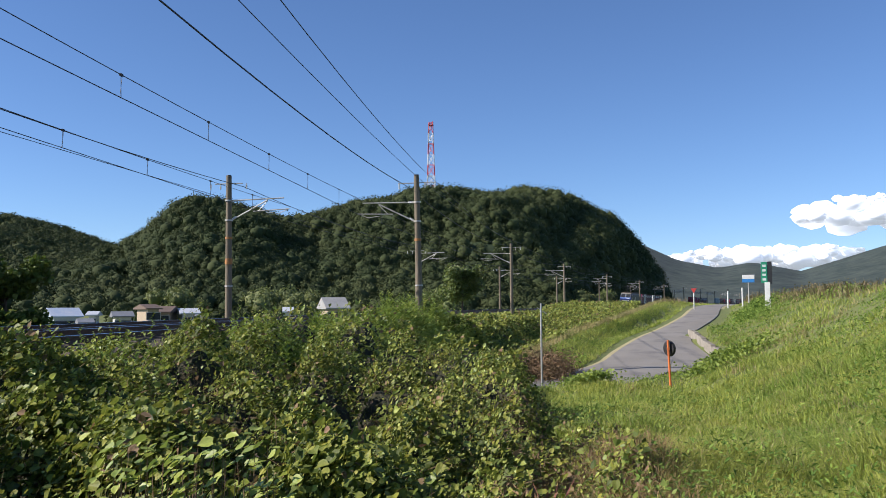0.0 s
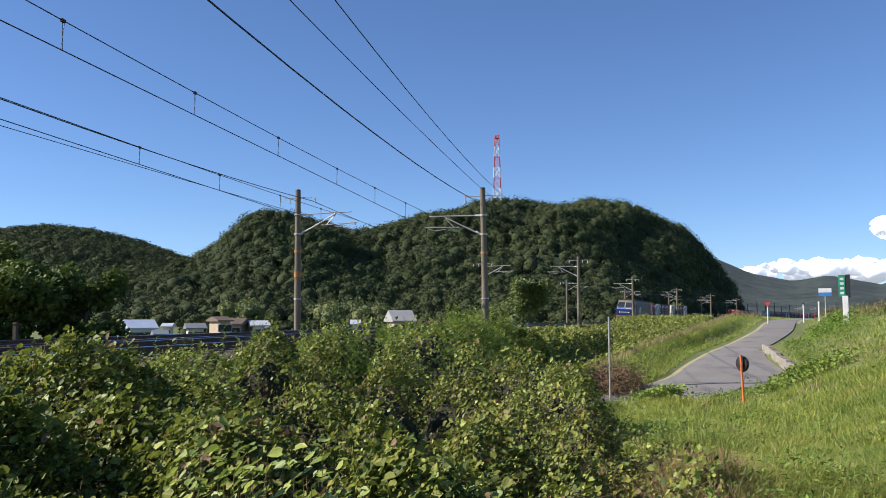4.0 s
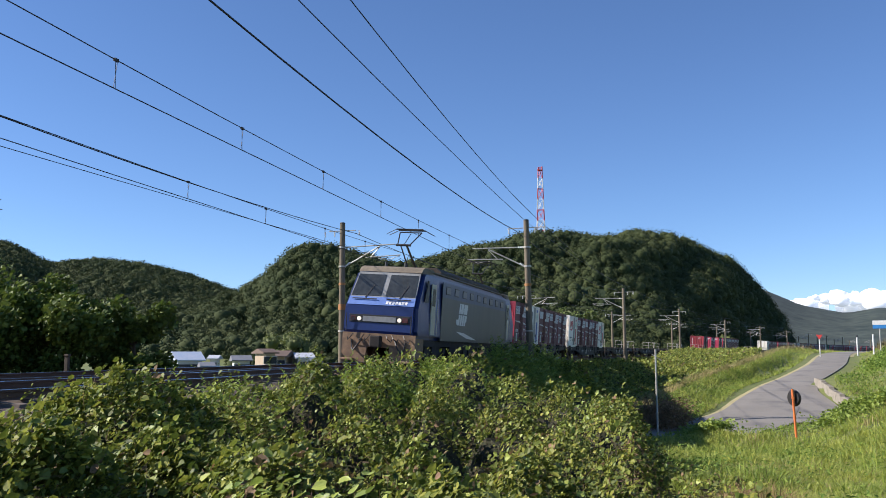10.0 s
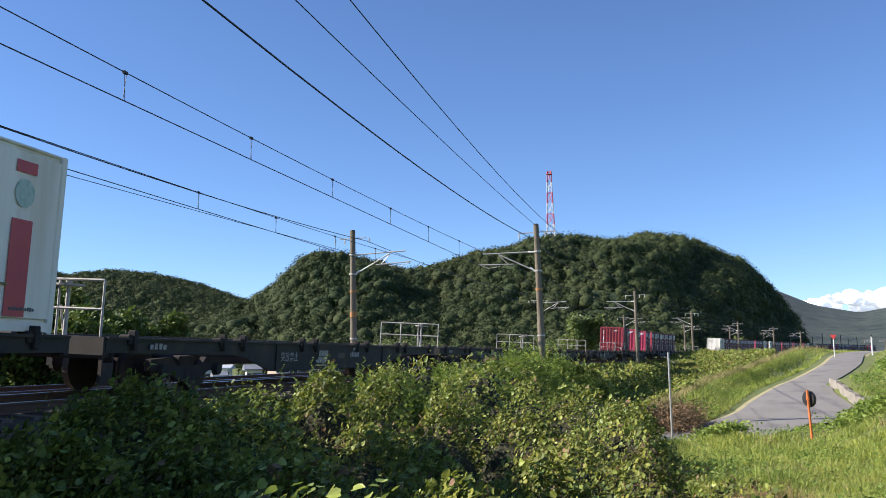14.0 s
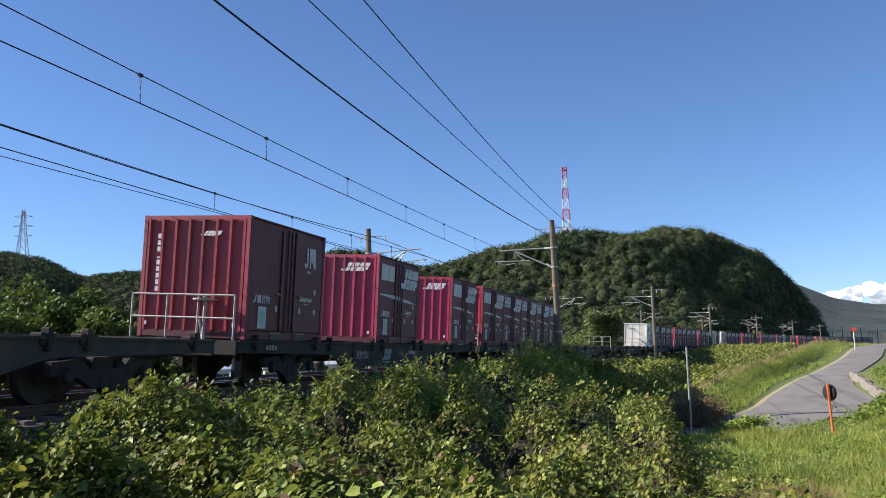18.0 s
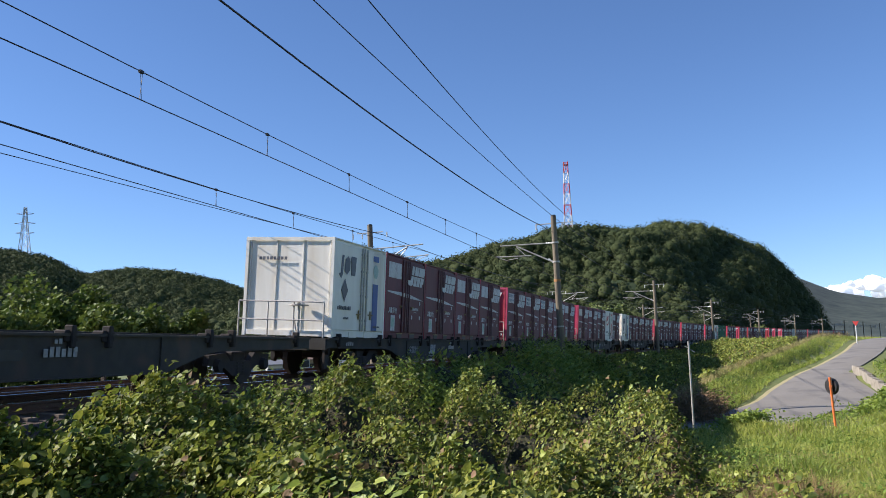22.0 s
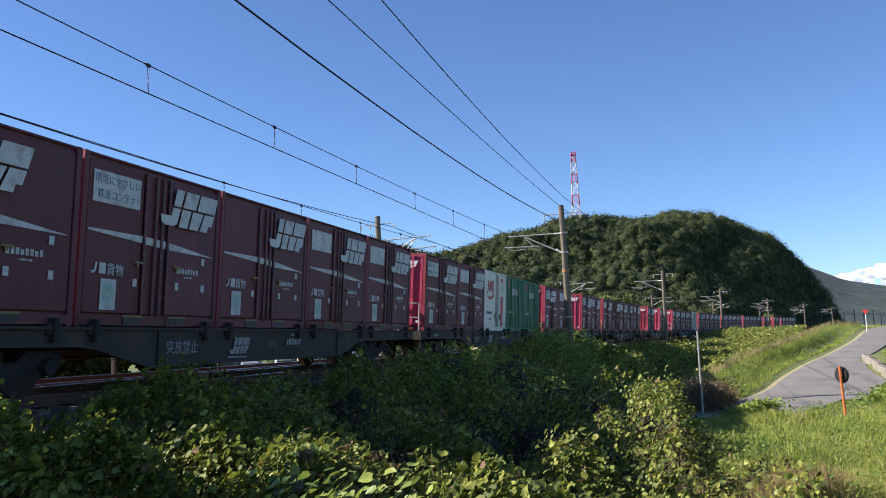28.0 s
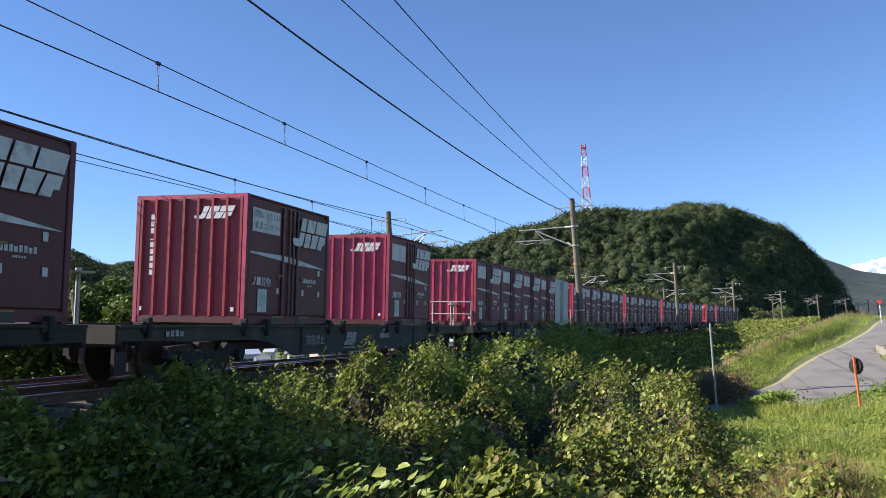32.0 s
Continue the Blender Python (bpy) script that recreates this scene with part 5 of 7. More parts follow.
M_DARKGLASS = mat("window_glass", (0.04, 0.05, 0.06), (0.03, 0.035, 0.045), 0.1, bump=0)
for az, dist, wide, el0, el1, d, turn, wm, rm, lb in (
        (27.85, 150, 2.3, -0.42, 0.10, 6, 12, M_WALL_WHITE, M_ROOF_BLUE, "white cottage with a pale blue metal roof"),
        (26.1, 165, 0.9, -0.34, -0.12, 4, -10, M_WALL_WHITE, M_ROOF_PALE, "small white shed with a pale roof"),
        (26.6, 140, 1.2, -0.80, -0.55, 4, 5, M_WALL_WHITE, M_ROOF_GREY, "low outbuilding with a grey roof"),
        (24.5, 160, 1.6, -0.45, -0.14, 5, 5, M_WALL_WHITE, M_ROOF_GREY, "low white house with grey tiled roof"),
        (23.0, 150, 1.3, 0.02, 0.28, 5, 20, M_WALL_TAN, M_ROOF_BROWN, "two-storey tan house with a brown roof"),
        (21.9, 158, 1.5, -0.20, 0.16, 6, -15, M_WALL_TAN, M_ROOF_BROWN, "tan house with a brown tiled roof"),
        (20.6, 158, 1.6, -0.30, 0.02, 5, 8, M_WALL_WHITE, M_ROOF_PALE, "white house with a pale roof"),
        (19.8, 150, 1.0, -0.62, -0.36, 5, -5, M_WALL_WHITE, M_ROOF_GREY, "low white house with grey roof"),
        (11.5, 150, 2.0, -0.05, 0.66, 6, 14, M_WALL_TAN, M_ROOF_SLATE, "house with a steep grey roof beyond the tracks"),
        (14.4, 150, 0.9, -0.25, 0.05, 4, 0, M_WALL_WHITE, M_ROOF_PALE, "small white house with a pale roof"),
        (-6.7, 215, 1.6, -0.28, 0.06, 5, 40, M_WALL_TAN, M_ROOF_PALE, "brown cottage with pale roof beside the railway")):
    house(az, dist, wide, el0, el1, d, turn, wm, rm, lb, max(1, int(wide * 1.6)))


def mast():
    """A red and white lattice mast on the ridge."""
    d = 420.0
    p = at_view(5.07, d, 0)
    z0 = 0.474 + d * math.tan(radians(6.6))
    z1 = 0.474 + d * math.tan(radians(12.0))
    t = thing("radio_mast", "red and white banded lattice mast standing on the wooded ridge", "mast", m=Matrix.Translation((p.x, p.y, z0 - 6)))
    n, h = 9, z1 - z0 + 6
    for i in range(n):
        a, b = i / n, (i + 1) / n
        ra, rb = 2.3 * (1 - a) + 0.95 * a, 2.3 * (1 - b) + 0.95 * b
        bm = bmesh.new()
        ca = [(ra * sx, ra * sy, a * h) for sx, sy in ((1, 1), (-1, 1), (-1, -1), (1, -1))]
        cb = [(rb * sx, rb * sy, b * h) for sx, sy in ((1, 1), (-1, 1), (-1, -1), (1, -1))]
        for k in range(4):
            tube(bm, ca[k], cb[k], 0.16, n=5)
            tube(bm, ca[k], cb[(k + 1) % 4], 0.10, n=4)
            tube(bm, ca[(k + 1) % 4], cb[k], 0.10, n=4)
            tube(bm, cb[k], cb[(k + 1) % 4], 0.11, n=4)
        part("lattice_section", bm, M_RED if i % 2 == 0 else M_WHITEPAINT, t, "red lattice section" if i % 2 == 0 else "white lattice section")
    bm = bmesh.new()
    box(bm, -1.3, 1.3, -1.3, 1.3, h - 1.2, h - 1.0)
    for k in (-0.9, 0.0, 0.9):
        tube(bm, (k, -1.0, h - 1), (k, -1.0, h + 0.6), 0.18, n=8)
        tube(bm, (k, 0.8, h - 1), (k, 0.8, h + 0.3), 0.18, n=8)
    part("antenna_platform", bm, M_RED, t)


mast()


def pylon():
    d = 900.0
    p = at_view(39.2, d, 0)
    z0, z1 = 0.474 + d * math.tan(radians(5.6)), 0.474 + d * math.tan(radians(9.36))
    t = thing("power_pylon", "grey steel lattice power pylon on the far ridge", "pylon", m=Matrix.Translation((p.x, p.y, z0 - 5)) @ Matrix.Rotation(radians(20), 4, "Z"))
    h = z1 - z0 + 5
    bm = bmesh.new()
    n = 8
    for i in range(n):
        a, b = i / n, (i + 1) / n
        ra, rb = 5.5 * (1 - a) ** 1.2 + 1.0, 5.5 * (1 - b) ** 1.2 + 1.0
        ca = [(ra * sx, ra * sy, a * h) for sx, sy in ((1, 1), (-1, 1), (-1, -1), (1, -1))]
        cb = [(rb * sx, rb * sy, b * h) for sx, sy in ((1, 1), (-1, 1), (-1, -1), (1, -1))]
        for k in range(4):
            tube(bm, ca[k], cb[k], 0.3, n=4)
            tube(bm, ca[k], cb[(k + 1) % 4], 0.18, n=4)
            tube(bm, ca[(k + 1) % 4], cb[k], 0.18, n=4)
    part("lattice_tower", bm, M_STEEL, t)
    for k, w in ((0.62, 8.5), (0.76, 9.5), (0.90, 8.0)):
        bm = bmesh.new()
        for s in (-1, 1):
            tube(bm, (0, s * 1.0, h * k + 1.2), (0, s * w, h * k), 0.22, n=4)
            tube(bm, (0, s * 1.0, h * k - 1.0), (0, s * w, h * k), 0.22, n=4)
        part("cross_arm", bm, M_STEEL, t)


pylon()


def clouds():
    """Low bright cumulus far off over the valley."""
    for nm, a0, a1, e0, e1, n, d, s in (("cloud", -21.5, -9.5, 2.6, 3.5, 90, 4300, 38), ("cloud", -24.5, -17.9, 4.8, 6.2, 70, 4200, 42)):
        bm = bmesh.new()
        for i in range(n):
            a, q = RNG.uniform(a0, a1), RNG.random()
            mid = 1 - abs((a - a0) / (a1 - a0) * 2 - 1) ** 2.2 * (0.75 if a > -16 else 0.35)
            e = e0 + (e1 - e0) * q * mid
            r = s * (0.45 + RNG.random()) * (1.15 - 0.6 * q) * (0.55 + 0.45 * mid)
            bmesh.ops.create_icosphere(bm, subdivisions=2, radius=r, matrix=Matrix.Translation(at_view(a, d + RNG.uniform(-150, 150), d * math.tan(radians(e)))) @ Matrix.Diagonal((1.4, 1.5, 0.8, 1)))
        for v in bm.verts:
            v.co += Vector(noise.noise_vector(v.co * 0.035)) * 9 + Vector(noise.noise_vector(v.co * 0.1)) * 4
        ob = tagged(new(nm, finish(nm, bm, M_CLOUD)), "bright white cumulus bank low over the hills", "cloud", kind="stuff")
        ob.data.polygons.foreach_set("use_smooth", [True] * len(ob.data.polygons))


clouds()


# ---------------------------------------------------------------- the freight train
# Two copies of one red: sunlit for end walls, shaded for all else.
M_CRIMSON_LIT = mat("sunlit_end_red", (0.47, 0.060, 0.098), (0.36, 0.042, 0.068), 0.55, fine=9, coarse=0.9, bump=0.08, spots=((0.20, 0.05, 0.055), 0.5, 1.4), rnd=0.22, streak=True)
M_CRIMSON_SHADED = mat("weathered_red_shaded", (0.135, 0.027, 0.034), (0.090, 0.018, 0.024), 0.6, fine=9, coarse=0.8, bump=0.08, spots=((0.06, 0.022, 0.026), 0.6, 1.2), rnd=0.2, streak=True)
M_CWHITE = mat("container_white", (0.80, 0.775, 0.69), (0.72, 0.69, 0.60), 0.5, fine=7, coarse=0.8, bump=0.06, spots=((0.42, 0.33, 0.2), 0.55, 1.1), streak=True)
M_CGREEN = mat("container_green", (0.025, 0.17, 0.085), (0.02, 0.13, 0.065), 0.55, fine=8, coarse=0.8, bump=0.08, spots=((0.02, 0.08, 0.05), 0.5, 1.2), streak=True)
M_CPALE = mat("container_pale_green", (0.40, 0.47, 0.42), (0.33, 0.39, 0.35), 0.55, fine=8, coarse=0.8, bump=0.06, streak=True)
M_MARK = mat("faded_white_marking", (0.62, 0.62, 0.60), (0.46, 0.46, 0.45), 0.6, fine=18, coarse=2.5, bump=0.05, spots=((0.27, 0.2, 0.2), 0.55, 5.0))
M_ROOFBOX = mat("sooty_roof_cover", (0.075, 0.058, 0.042), (0.045, 0.036, 0.028), 0.85, fine=8, coarse=1.0, bump=0.2)
M_LOUVRE = mat("side_window_grey", (0.10, 0.11, 0.13), (0.08, 0.085, 0.10), 0.4, bump=0.02)
M_FAINT = mat("worn_grey_marking", (0.40, 0.40, 0.38), (0.22, 0.21, 0.20), 0.8, fine=18, coarse=3, bump=0)
M_MARK_GREEN = mat("green_sticker", (0.24, 0.42, 0.33), (0.5, 0.55, 0.5), 0.6, fine=14, coarse=5, bump=0)
M_MARK_RED = mat("red_marking", (0.48, 0.06, 0.07), (0.40, 0.05, 0.06), 0.5, bump=0.02)
M_SLATE = mat("slate_blue_lettering", (0.06, 0.13, 0.20), (0.10, 0.17, 0.20), 0.6, fine=14, coarse=3, bump=0)
M_MARK_NAVY = mat("navy_marking", (0.03, 0.09, 0.30), (0.03, 0.08, 0.25), 0.5, bump=0.02)
M_MARK_DARK = mat("dark_marking", (0.10, 0.11, 0.13), (0.07, 0.075, 0.09), 0.5, bump=0.02)
M_YELLOW = mat("yellow_paint", (0.27, 0.20, 0.075), (0.17, 0.12, 0.05), 0.6)
M_ROD = mat("lock_bar_steel", (0.16, 0.07, 0.075), (0.10, 0.05, 0.055), 0.5, 0.2)
M_UNDER = mat("underframe_grime", (0.026, 0.021, 0.018), (0.016, 0.013, 0.012), 0.85, fine=8, coarse=1.0, bump=0.15, spots=((0.06, 0.04, 0.025), 0.5, 2.0), rnd=0.15)
M_SILL = mat("wagon_grey", (0.040, 0.036, 0.028), (0.024, 0.021, 0.017), 0.75, fine=6, coarse=0.8, bump=0.1, spots=((0.075, 0.050, 0.032), 0.7, 1.5), rnd=0.45)
M_SILL_BLUE = mat("wagon_blue", (0.022, 0.056, 0.066), (0.017, 0.038, 0.045), 0.7, fine=6, coarse=0.8, bump=0.1, spots=((0.05, 0.045, 0.04), 0.6, 1.5))
M_RAILING = mat("weathered_railing", (0.48, 0.46, 0.42), (0.32, 0.29, 0.26), 0.7, 0.2, fine=14, coarse=2)
M_WHEEL = mat("wheel_steel", (0.055, 0.042, 0.034), (0.035, 0.028, 0.023), 0.6, 0.5, fine=10, coarse=2)
M_BLUE = mat("loco_blue", (0.016, 0.036, 0.155), (0.012, 0.028, 0.12), 0.35, fine=8, coarse=0.6, bump=0.03, spots=((0.035, 0.05, 0.13), 0.4, 1.2))
M_PALEBLUE = mat("loco_pale_blue", (0.17, 0.27, 0.58), (0.13, 0.21, 0.48), 0.35, fine=8, coarse=0.6, bump=0.03)
M_LGREY = mat("loco_grey", (0.072, 0.074, 0.070), (0.052, 0.054, 0.050), 0.45, fine=5, coarse=0.5, bump=0.04, spots=((0.085, 0.08, 0.068), 0.5, 0.8), streak=True)
M_LROOF = mat("grimy_roof", (0.24, 0.20, 0.14), (0.15, 0.125, 0.09), 0.8, fine=8, coarse=1.0, bump=0.15)
M_SKIRT = mat("rust_dusted_skirt", (0.28, 0.18, 0.105), (0.15, 0.095, 0.06), 0.8, fine=8, coarse=1.2, bump=0.15, spots=((0.10, 0.07, 0.05), 0.6, 2.5))
M_GLASS = mat("cab_glass", (0.055, 0.06, 0.058), (0.03, 0.034, 0.034), 0.06, 0.0, bump=0, spec=0.8)
M_LAMP = mat("headlamp_glow", (0.9, 0.85, 0.7), (0.9, 0.85, 0.7), 0.2, bump=0, glow=0.35)
M_LBAND = mat("loco_upper_blue", (0.055, 0.075, 0.14), (0.043, 0.06, 0.11), 0.45, fine=5, coarse=0.5, bump=0.04, streak=True)
M_CREAM = mat("cream_door", (0.46, 0.43, 0.33), (0.38, 0.35, 0.27), 0.5, fine=6, coarse=1)
M_LMARK = mat("engine_white_marking", (0.66, 0.66, 0.63), (0.55, 0.55, 0.53), 0.5, bump=0)
M_SURROUND = mat("weathered_pale_grey", (0.27, 0.28, 0.28), (0.19, 0.195, 0.19), 0.5, fine=7, coarse=1.2, bump=0.04)
M_TAIL = mat("tail_lamp", (0.10, 0.02, 0.018), (0.07, 0.015, 0.014), 0.2, bump=0)

CL, CW, CH = 3.715, 2.45, 2.5


def flat_plate(bm, pts, y, t=0.004):
    """A thin painted shape on the near side: points (along, up)."""
    prism(bm, pts, "y", y - t, y)


BLOCKS = ([(-0.12, 0.26), (-0.10, 0.06), (-0.02, 0.0), (0.14, 0.0), (0.22, 0.07), (0.285, 0.49), (0.13, 0.49), (0.095, 0.26)], [(0.255, 0.0), (0.44, 0.0), (0.52, 0.49), (0.325, 0.49)], [(0.48, 0.0), (0.68, 0.0), (0.80, 0.49), (0.56, 0.49)],
          [(0.72, 0.0), (0.89, 0.0), (0.92, 0.18), (1.0, 0.18), (1.05, 0.49), (0.835, 0.49)], [(0.14, 0.545), (0.295, 0.545), (0.365, 1.0), (0.20, 1.0)], [(0.335, 0.545), (0.62, 0.545), (0.69, 1.0), (0.405, 1.0)], [(0.66, 0.545), (1.06, 0.545), (1.13, 1.0), (0.73, 1.0)])


def emblem(bm, x0, z0, w, h, y):
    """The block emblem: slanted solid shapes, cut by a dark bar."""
    for pts in BLOCKS:
        flat_plate(bm, [(x0 + a * w, z0 + b * h) for a, b in pts], y)


def end_emblem(bm, y0, z0, w, h, x):
    """The same emblem on an end wall; it reads from the far side to the near side."""
    for pts in BLOCKS:
        prism(bm, [(y0 - a * w, z0 + b * h) for a, b in pts], "x", x - 0.004, x)


def ink_bars(bm, x0, z0, n, w, h, y, gap=0.3):
    """A line of writing too small to read, as plain bars."""
    for i in range(n):
        box(bm, x0 + i * w, x0 + i * w + w * (1 - gap), y - 0.004, y, z0, z0 + h * (1.0 if i % 3 else 0.8))


def text_mesh(body, size, material, name):
    cu = bpy.data.curves.new(name, "FONT")
    cu.body, cu.size, cu.extrude, cu.resolution_u = body, size, 0.002, 2
    ob = bpy.data.objects.new(name, cu)
    scene.collection.objects.link(ob)
    bpy.context.view_layer.update()
    me = bpy.data.meshes.new_from_object(ob.evaluated_get(bpy.context.evaluated_depsgraph_get()))
    bpy.data.objects.remove(ob)
    bpy.data.curves.remove(cu)
    me.materials.clear()
    me.materials.append(material)
    me.name = name
    return me


TEXT_MESHES = {}


def near_text(body, size, x, z, y, parent, material, name="lettering"):
    key = (body, size, material.name)
    if key not in TEXT_MESHES:
        TEXT_MESHES[key] = text_mesh(body, size, material, name)
    ob = new(name, TEXT_MESHES[key])
    ob.parent = parent
    ob.matrix_basis = Matrix.Translation((x, y, z)) @ Matrix.Rotation(radians(90), 4, "X")
    return ob


def container(style, label):
    """A twelve-foot railway container; x runs along it, the near side is at -y, it stands on z = 0."""
    c = thing("freight_container", label, "container", "containers on the train")
    h, l = CW / 2, CL / 2
    # Red styles carry shade in the side colour, sunlight in the end colour.
    dark = {"R": M_CWHITE, "B": M_CWHITE, "G": M_CGREEN, "C": M_CPALE}.get(style, M_CRIMSON_SHADED)
    face = {"R": M_CWHITE, "B": M_CWHITE, "G": M_CGREEN, "C": M_CPALE}.get(style, M_CRIMSON_LIT)
    rodm = {"R": M_STEEL, "B": M_STEEL, "G": M_CGREEN, "C": M_STEEL}.get(style, M_ROD)
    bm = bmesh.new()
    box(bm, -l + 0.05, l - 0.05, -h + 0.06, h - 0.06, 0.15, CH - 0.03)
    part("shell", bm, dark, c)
    bm = bmesh.new()
    for y in (-h, h - 0.1):
        box(bm, -l, l, y, y + 0.1, 0.03, 0.16)
    for x in (-l, l - 0.1):
        box(bm, x, x + 0.1, -h + 0.1, h - 0.1, 0.03, 0.16)
    for x in (-0.75, 0.3):
        box(bm, x, x + 0.5, -h - 0.012, -h, 0.02, 0.17)
    part("base_frame", bm, dark, c)
    for sx in (-1, 1):
        for sy in (-1, 1):
            bm = bmesh.new()
            box(bm, sx * l - (0.1 if sx > 0 else 0), sx * l + (0.1 if sx < 0 else 0), sy * h - (0.09 if sy > 0 else 0), sy * h + (0.09 if sy < 0 else 0), 0.0, CH, 0.012)
            part("corner_post", bm, dark, c)
    # Thin strips of the sunlit red cover the shade-coloured posts at each end.
    for sx in (-1, 1):
        bm = bmesh.new()
        xe = sx * (l + 0.004)
        prism(bm, [(-h + 0.004, 0.02), (-h + 0.004, CH - 0.01), (h - 0.004, CH - 0.01), (h - 0.004, 0.02), (h - 0.085, 0.02), (h - 0.085, CH - 0.09), (-h + 0.085, CH - 0.09), (-h + 0.085, 0.02)], "x", xe - 0.004, xe + 0.004)
        part("end_frame", bm, face, c)
    bm = bmesh.new()
    box(bm, -l + 0.02, l - 0.02, -h + 0.02, h - 0.02, CH - 0.04, CH + 0.0, 0.012)
    for i in range(5):
        box(bm, -l + 0.3 + i * 0.72, -l + 0.42 + i * 0.72, -h + 0.1, h - 0.1, CH, CH + 0.018)
    part("roof", bm, dark, c)
    for sx in (-1, 1):
        x = sx * (l - 0.045)
        bm = bmesh.new()
        n = 7 if style not in "RB" else 3
        wide, deep = (0.040, 0.055) if style not in "RB" else (0.025, 0.02)
        out = [(x - 0.02 * sx, -h + 0.08)]
        for i in range(n + 1):
            y = -h + 0.13 + i * (CW - 0.26) / n
            out += [(x, y - wide), (x + deep * sx, y - wide * 0.6), (x + deep * sx, y + wide * 0.6), (x, y + wide)]
        out.append((x - 0.02 * sx, h - 0.08))
        prism(bm, out, "z", 0.16, CH - 0.05)
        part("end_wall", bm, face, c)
    yn = -h - 0.002
    # side doors: two leaves with an upright frame between, each bar a part
    ribbed = style == "V"
    if style == "G":
        seams = [(-l + 0.12, -0.95), (-0.9, 0.62), (0.67, l - 0.12)]
    elif style in "RB":
        seams = [(-l + 0.1, -0.02), (0.0, 0.36), (0.38, l - 0.1)]
    else:
        seams = [(-l + 0.12, -0.42), (-0.38, 0.22), (0.26, l - 0.12)]
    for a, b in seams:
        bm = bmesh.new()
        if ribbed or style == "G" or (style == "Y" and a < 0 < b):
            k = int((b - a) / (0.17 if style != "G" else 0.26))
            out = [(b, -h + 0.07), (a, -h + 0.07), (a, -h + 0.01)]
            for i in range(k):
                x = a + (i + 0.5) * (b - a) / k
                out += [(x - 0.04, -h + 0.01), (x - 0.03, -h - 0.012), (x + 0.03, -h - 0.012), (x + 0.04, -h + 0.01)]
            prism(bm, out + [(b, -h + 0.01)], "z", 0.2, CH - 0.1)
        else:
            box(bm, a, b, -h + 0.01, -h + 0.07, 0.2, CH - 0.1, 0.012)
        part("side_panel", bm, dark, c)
    for x in ((-0.40, -0.12, 0.06, 0.24) if style not in "GRB" else ((-0.92, 0.64) if style == "G" else (-0.01, 0.14, 0.37))):
        bm = bmesh.new()
        tube(bm, (x, -h - 0.02, 0.2), (x, -h - 0.02, CH - 0.1), 0.022, n=6)
        for z in (0.45, 1.1, 1.75, 2.2):
            box(bm, x - 0.035, x + 0.035, -h - 0.035, -h + 0.01, z, z + 0.05)
        part("lock_bar", bm, rodm, c)
    if style in "STJVXWY":
        for x in (-0.62, 0.45):
            bm = bmesh.new()
            box(bm, x, x + 0.22, -h - 0.03, -h, 0.98, 1.01)
            box(bm, x + 0.07, x + 0.12, -h - 0.02, -h, 0.93, 0.98)
            part("door_handle", bm, M_YELLOW, c, "yellowed door handle")
        for x in (-0.85, 0.35):
            bm = bmesh.new()
            box(bm, x, x + 0.5, -h - 0.018, -h - 0.002, 0.15, 0.18)
            part("fork_pocket_trim", bm, M_YELLOW, c, "yellow fork pocket trim")
            bm = bmesh.new()
            box(bm, x + 0.03, x + 0.47, -h - 0.016, -h - 0.01, 0.03, 0.148)
            part("fork_pocket", bm, M_BLACK, c, "dark fork pocket opening")
        if style != "J":
            bm = bmesh.new()
            flat_plate(bm, [(-l + 0.14, 1.375), (-0.43, 1.30), (-0.43, 1.41), (-l + 0.14, 1.41)], yn)
            flat_plate(bm, [(-0.36, 1.295), (0.2, 1.265), (0.2, 1.385), (-0.36, 1.41)], yn)
            flat_plate(bm, [(0.28, 1.26), (l - 0.22, 1.235), (l - 0.22, 1.245), (0.28, 1.38)], yn)
            part("stripe", bm, M_MARK, c, "white tapering stripe")
            bm = bmesh.new()
            if style in "WY":
                emblem(bm, -0.66, 1.66, 1.36, 0.62, yn - 0.045)
            else:
                emblem(bm, 0.12, 1.66, 1.38, 0.62, yn - 0.045)
            part("emblem", bm, M_MARK, c, "white block emblem")
        else:
            bm = bmesh.new()
            flat_plate(bm, [(0.72, 1.72), (0.86, 1.66), (0.92, 1.72), (0.92, 2.14), (0.85, 2.14), (0.85, 1.76), (0.74, 1.79)], yn)
            flat_plate(bm, [(1.0, 1.68), (1.07, 1.68), (1.10, 1.88), (1.25, 1.68), (1.34, 1.68), (1.30, 2.14), (1.0, 2.14)], yn)
            ink_bars(bm, 0.86, 1.56, 4, 0.06, 0.05, yn)
            part("emblem", bm, M_MARK, c, "white outline emblem")
        bm = bmesh.new()
        flat_plate(bm, [(-l + 0.24, 0.80), (-l + 0.29, 0.76), (-l + 0.36, 0.80), (-l + 0.39, 0.93), (-l + 0.35, 0.93), (-l + 0.32, 0.81)], yn)
        flat_plate(bm, [(-l + 0.42, 0.77), (-l + 0.46, 0.77), (-l + 0.58, 0.77), (-l + 0.58, 0.93), (-l + 0.44, 0.93)], yn)
        ink_bars(bm, 0.55, 0.90, 8, 0.085, 0.09, yn)
        ink_bars(bm, 0.78, 0.83, 5, 0.05, 0.03, yn)
        for x, z in ((-0.62, 0.62), (0.52, 0.62), (1.3, 1.08), (1.32, 0.62)):
            box(bm, x, x + 0.1, yn - 0.004, yn, z, z + 0.12)
        tagged(part("small_writing", bm, M_MARK, c, "small faded white markings"), kind="stuff")
        bm = bmesh.new()
        box(bm, -l + 0.48, -l + 0.84, yn - 0.004, yn, 0.25, 0.70)
        stk = part("sticker", bm, M_MARK, c, "pale sticker with a green picture")
        bm = bmesh.new()
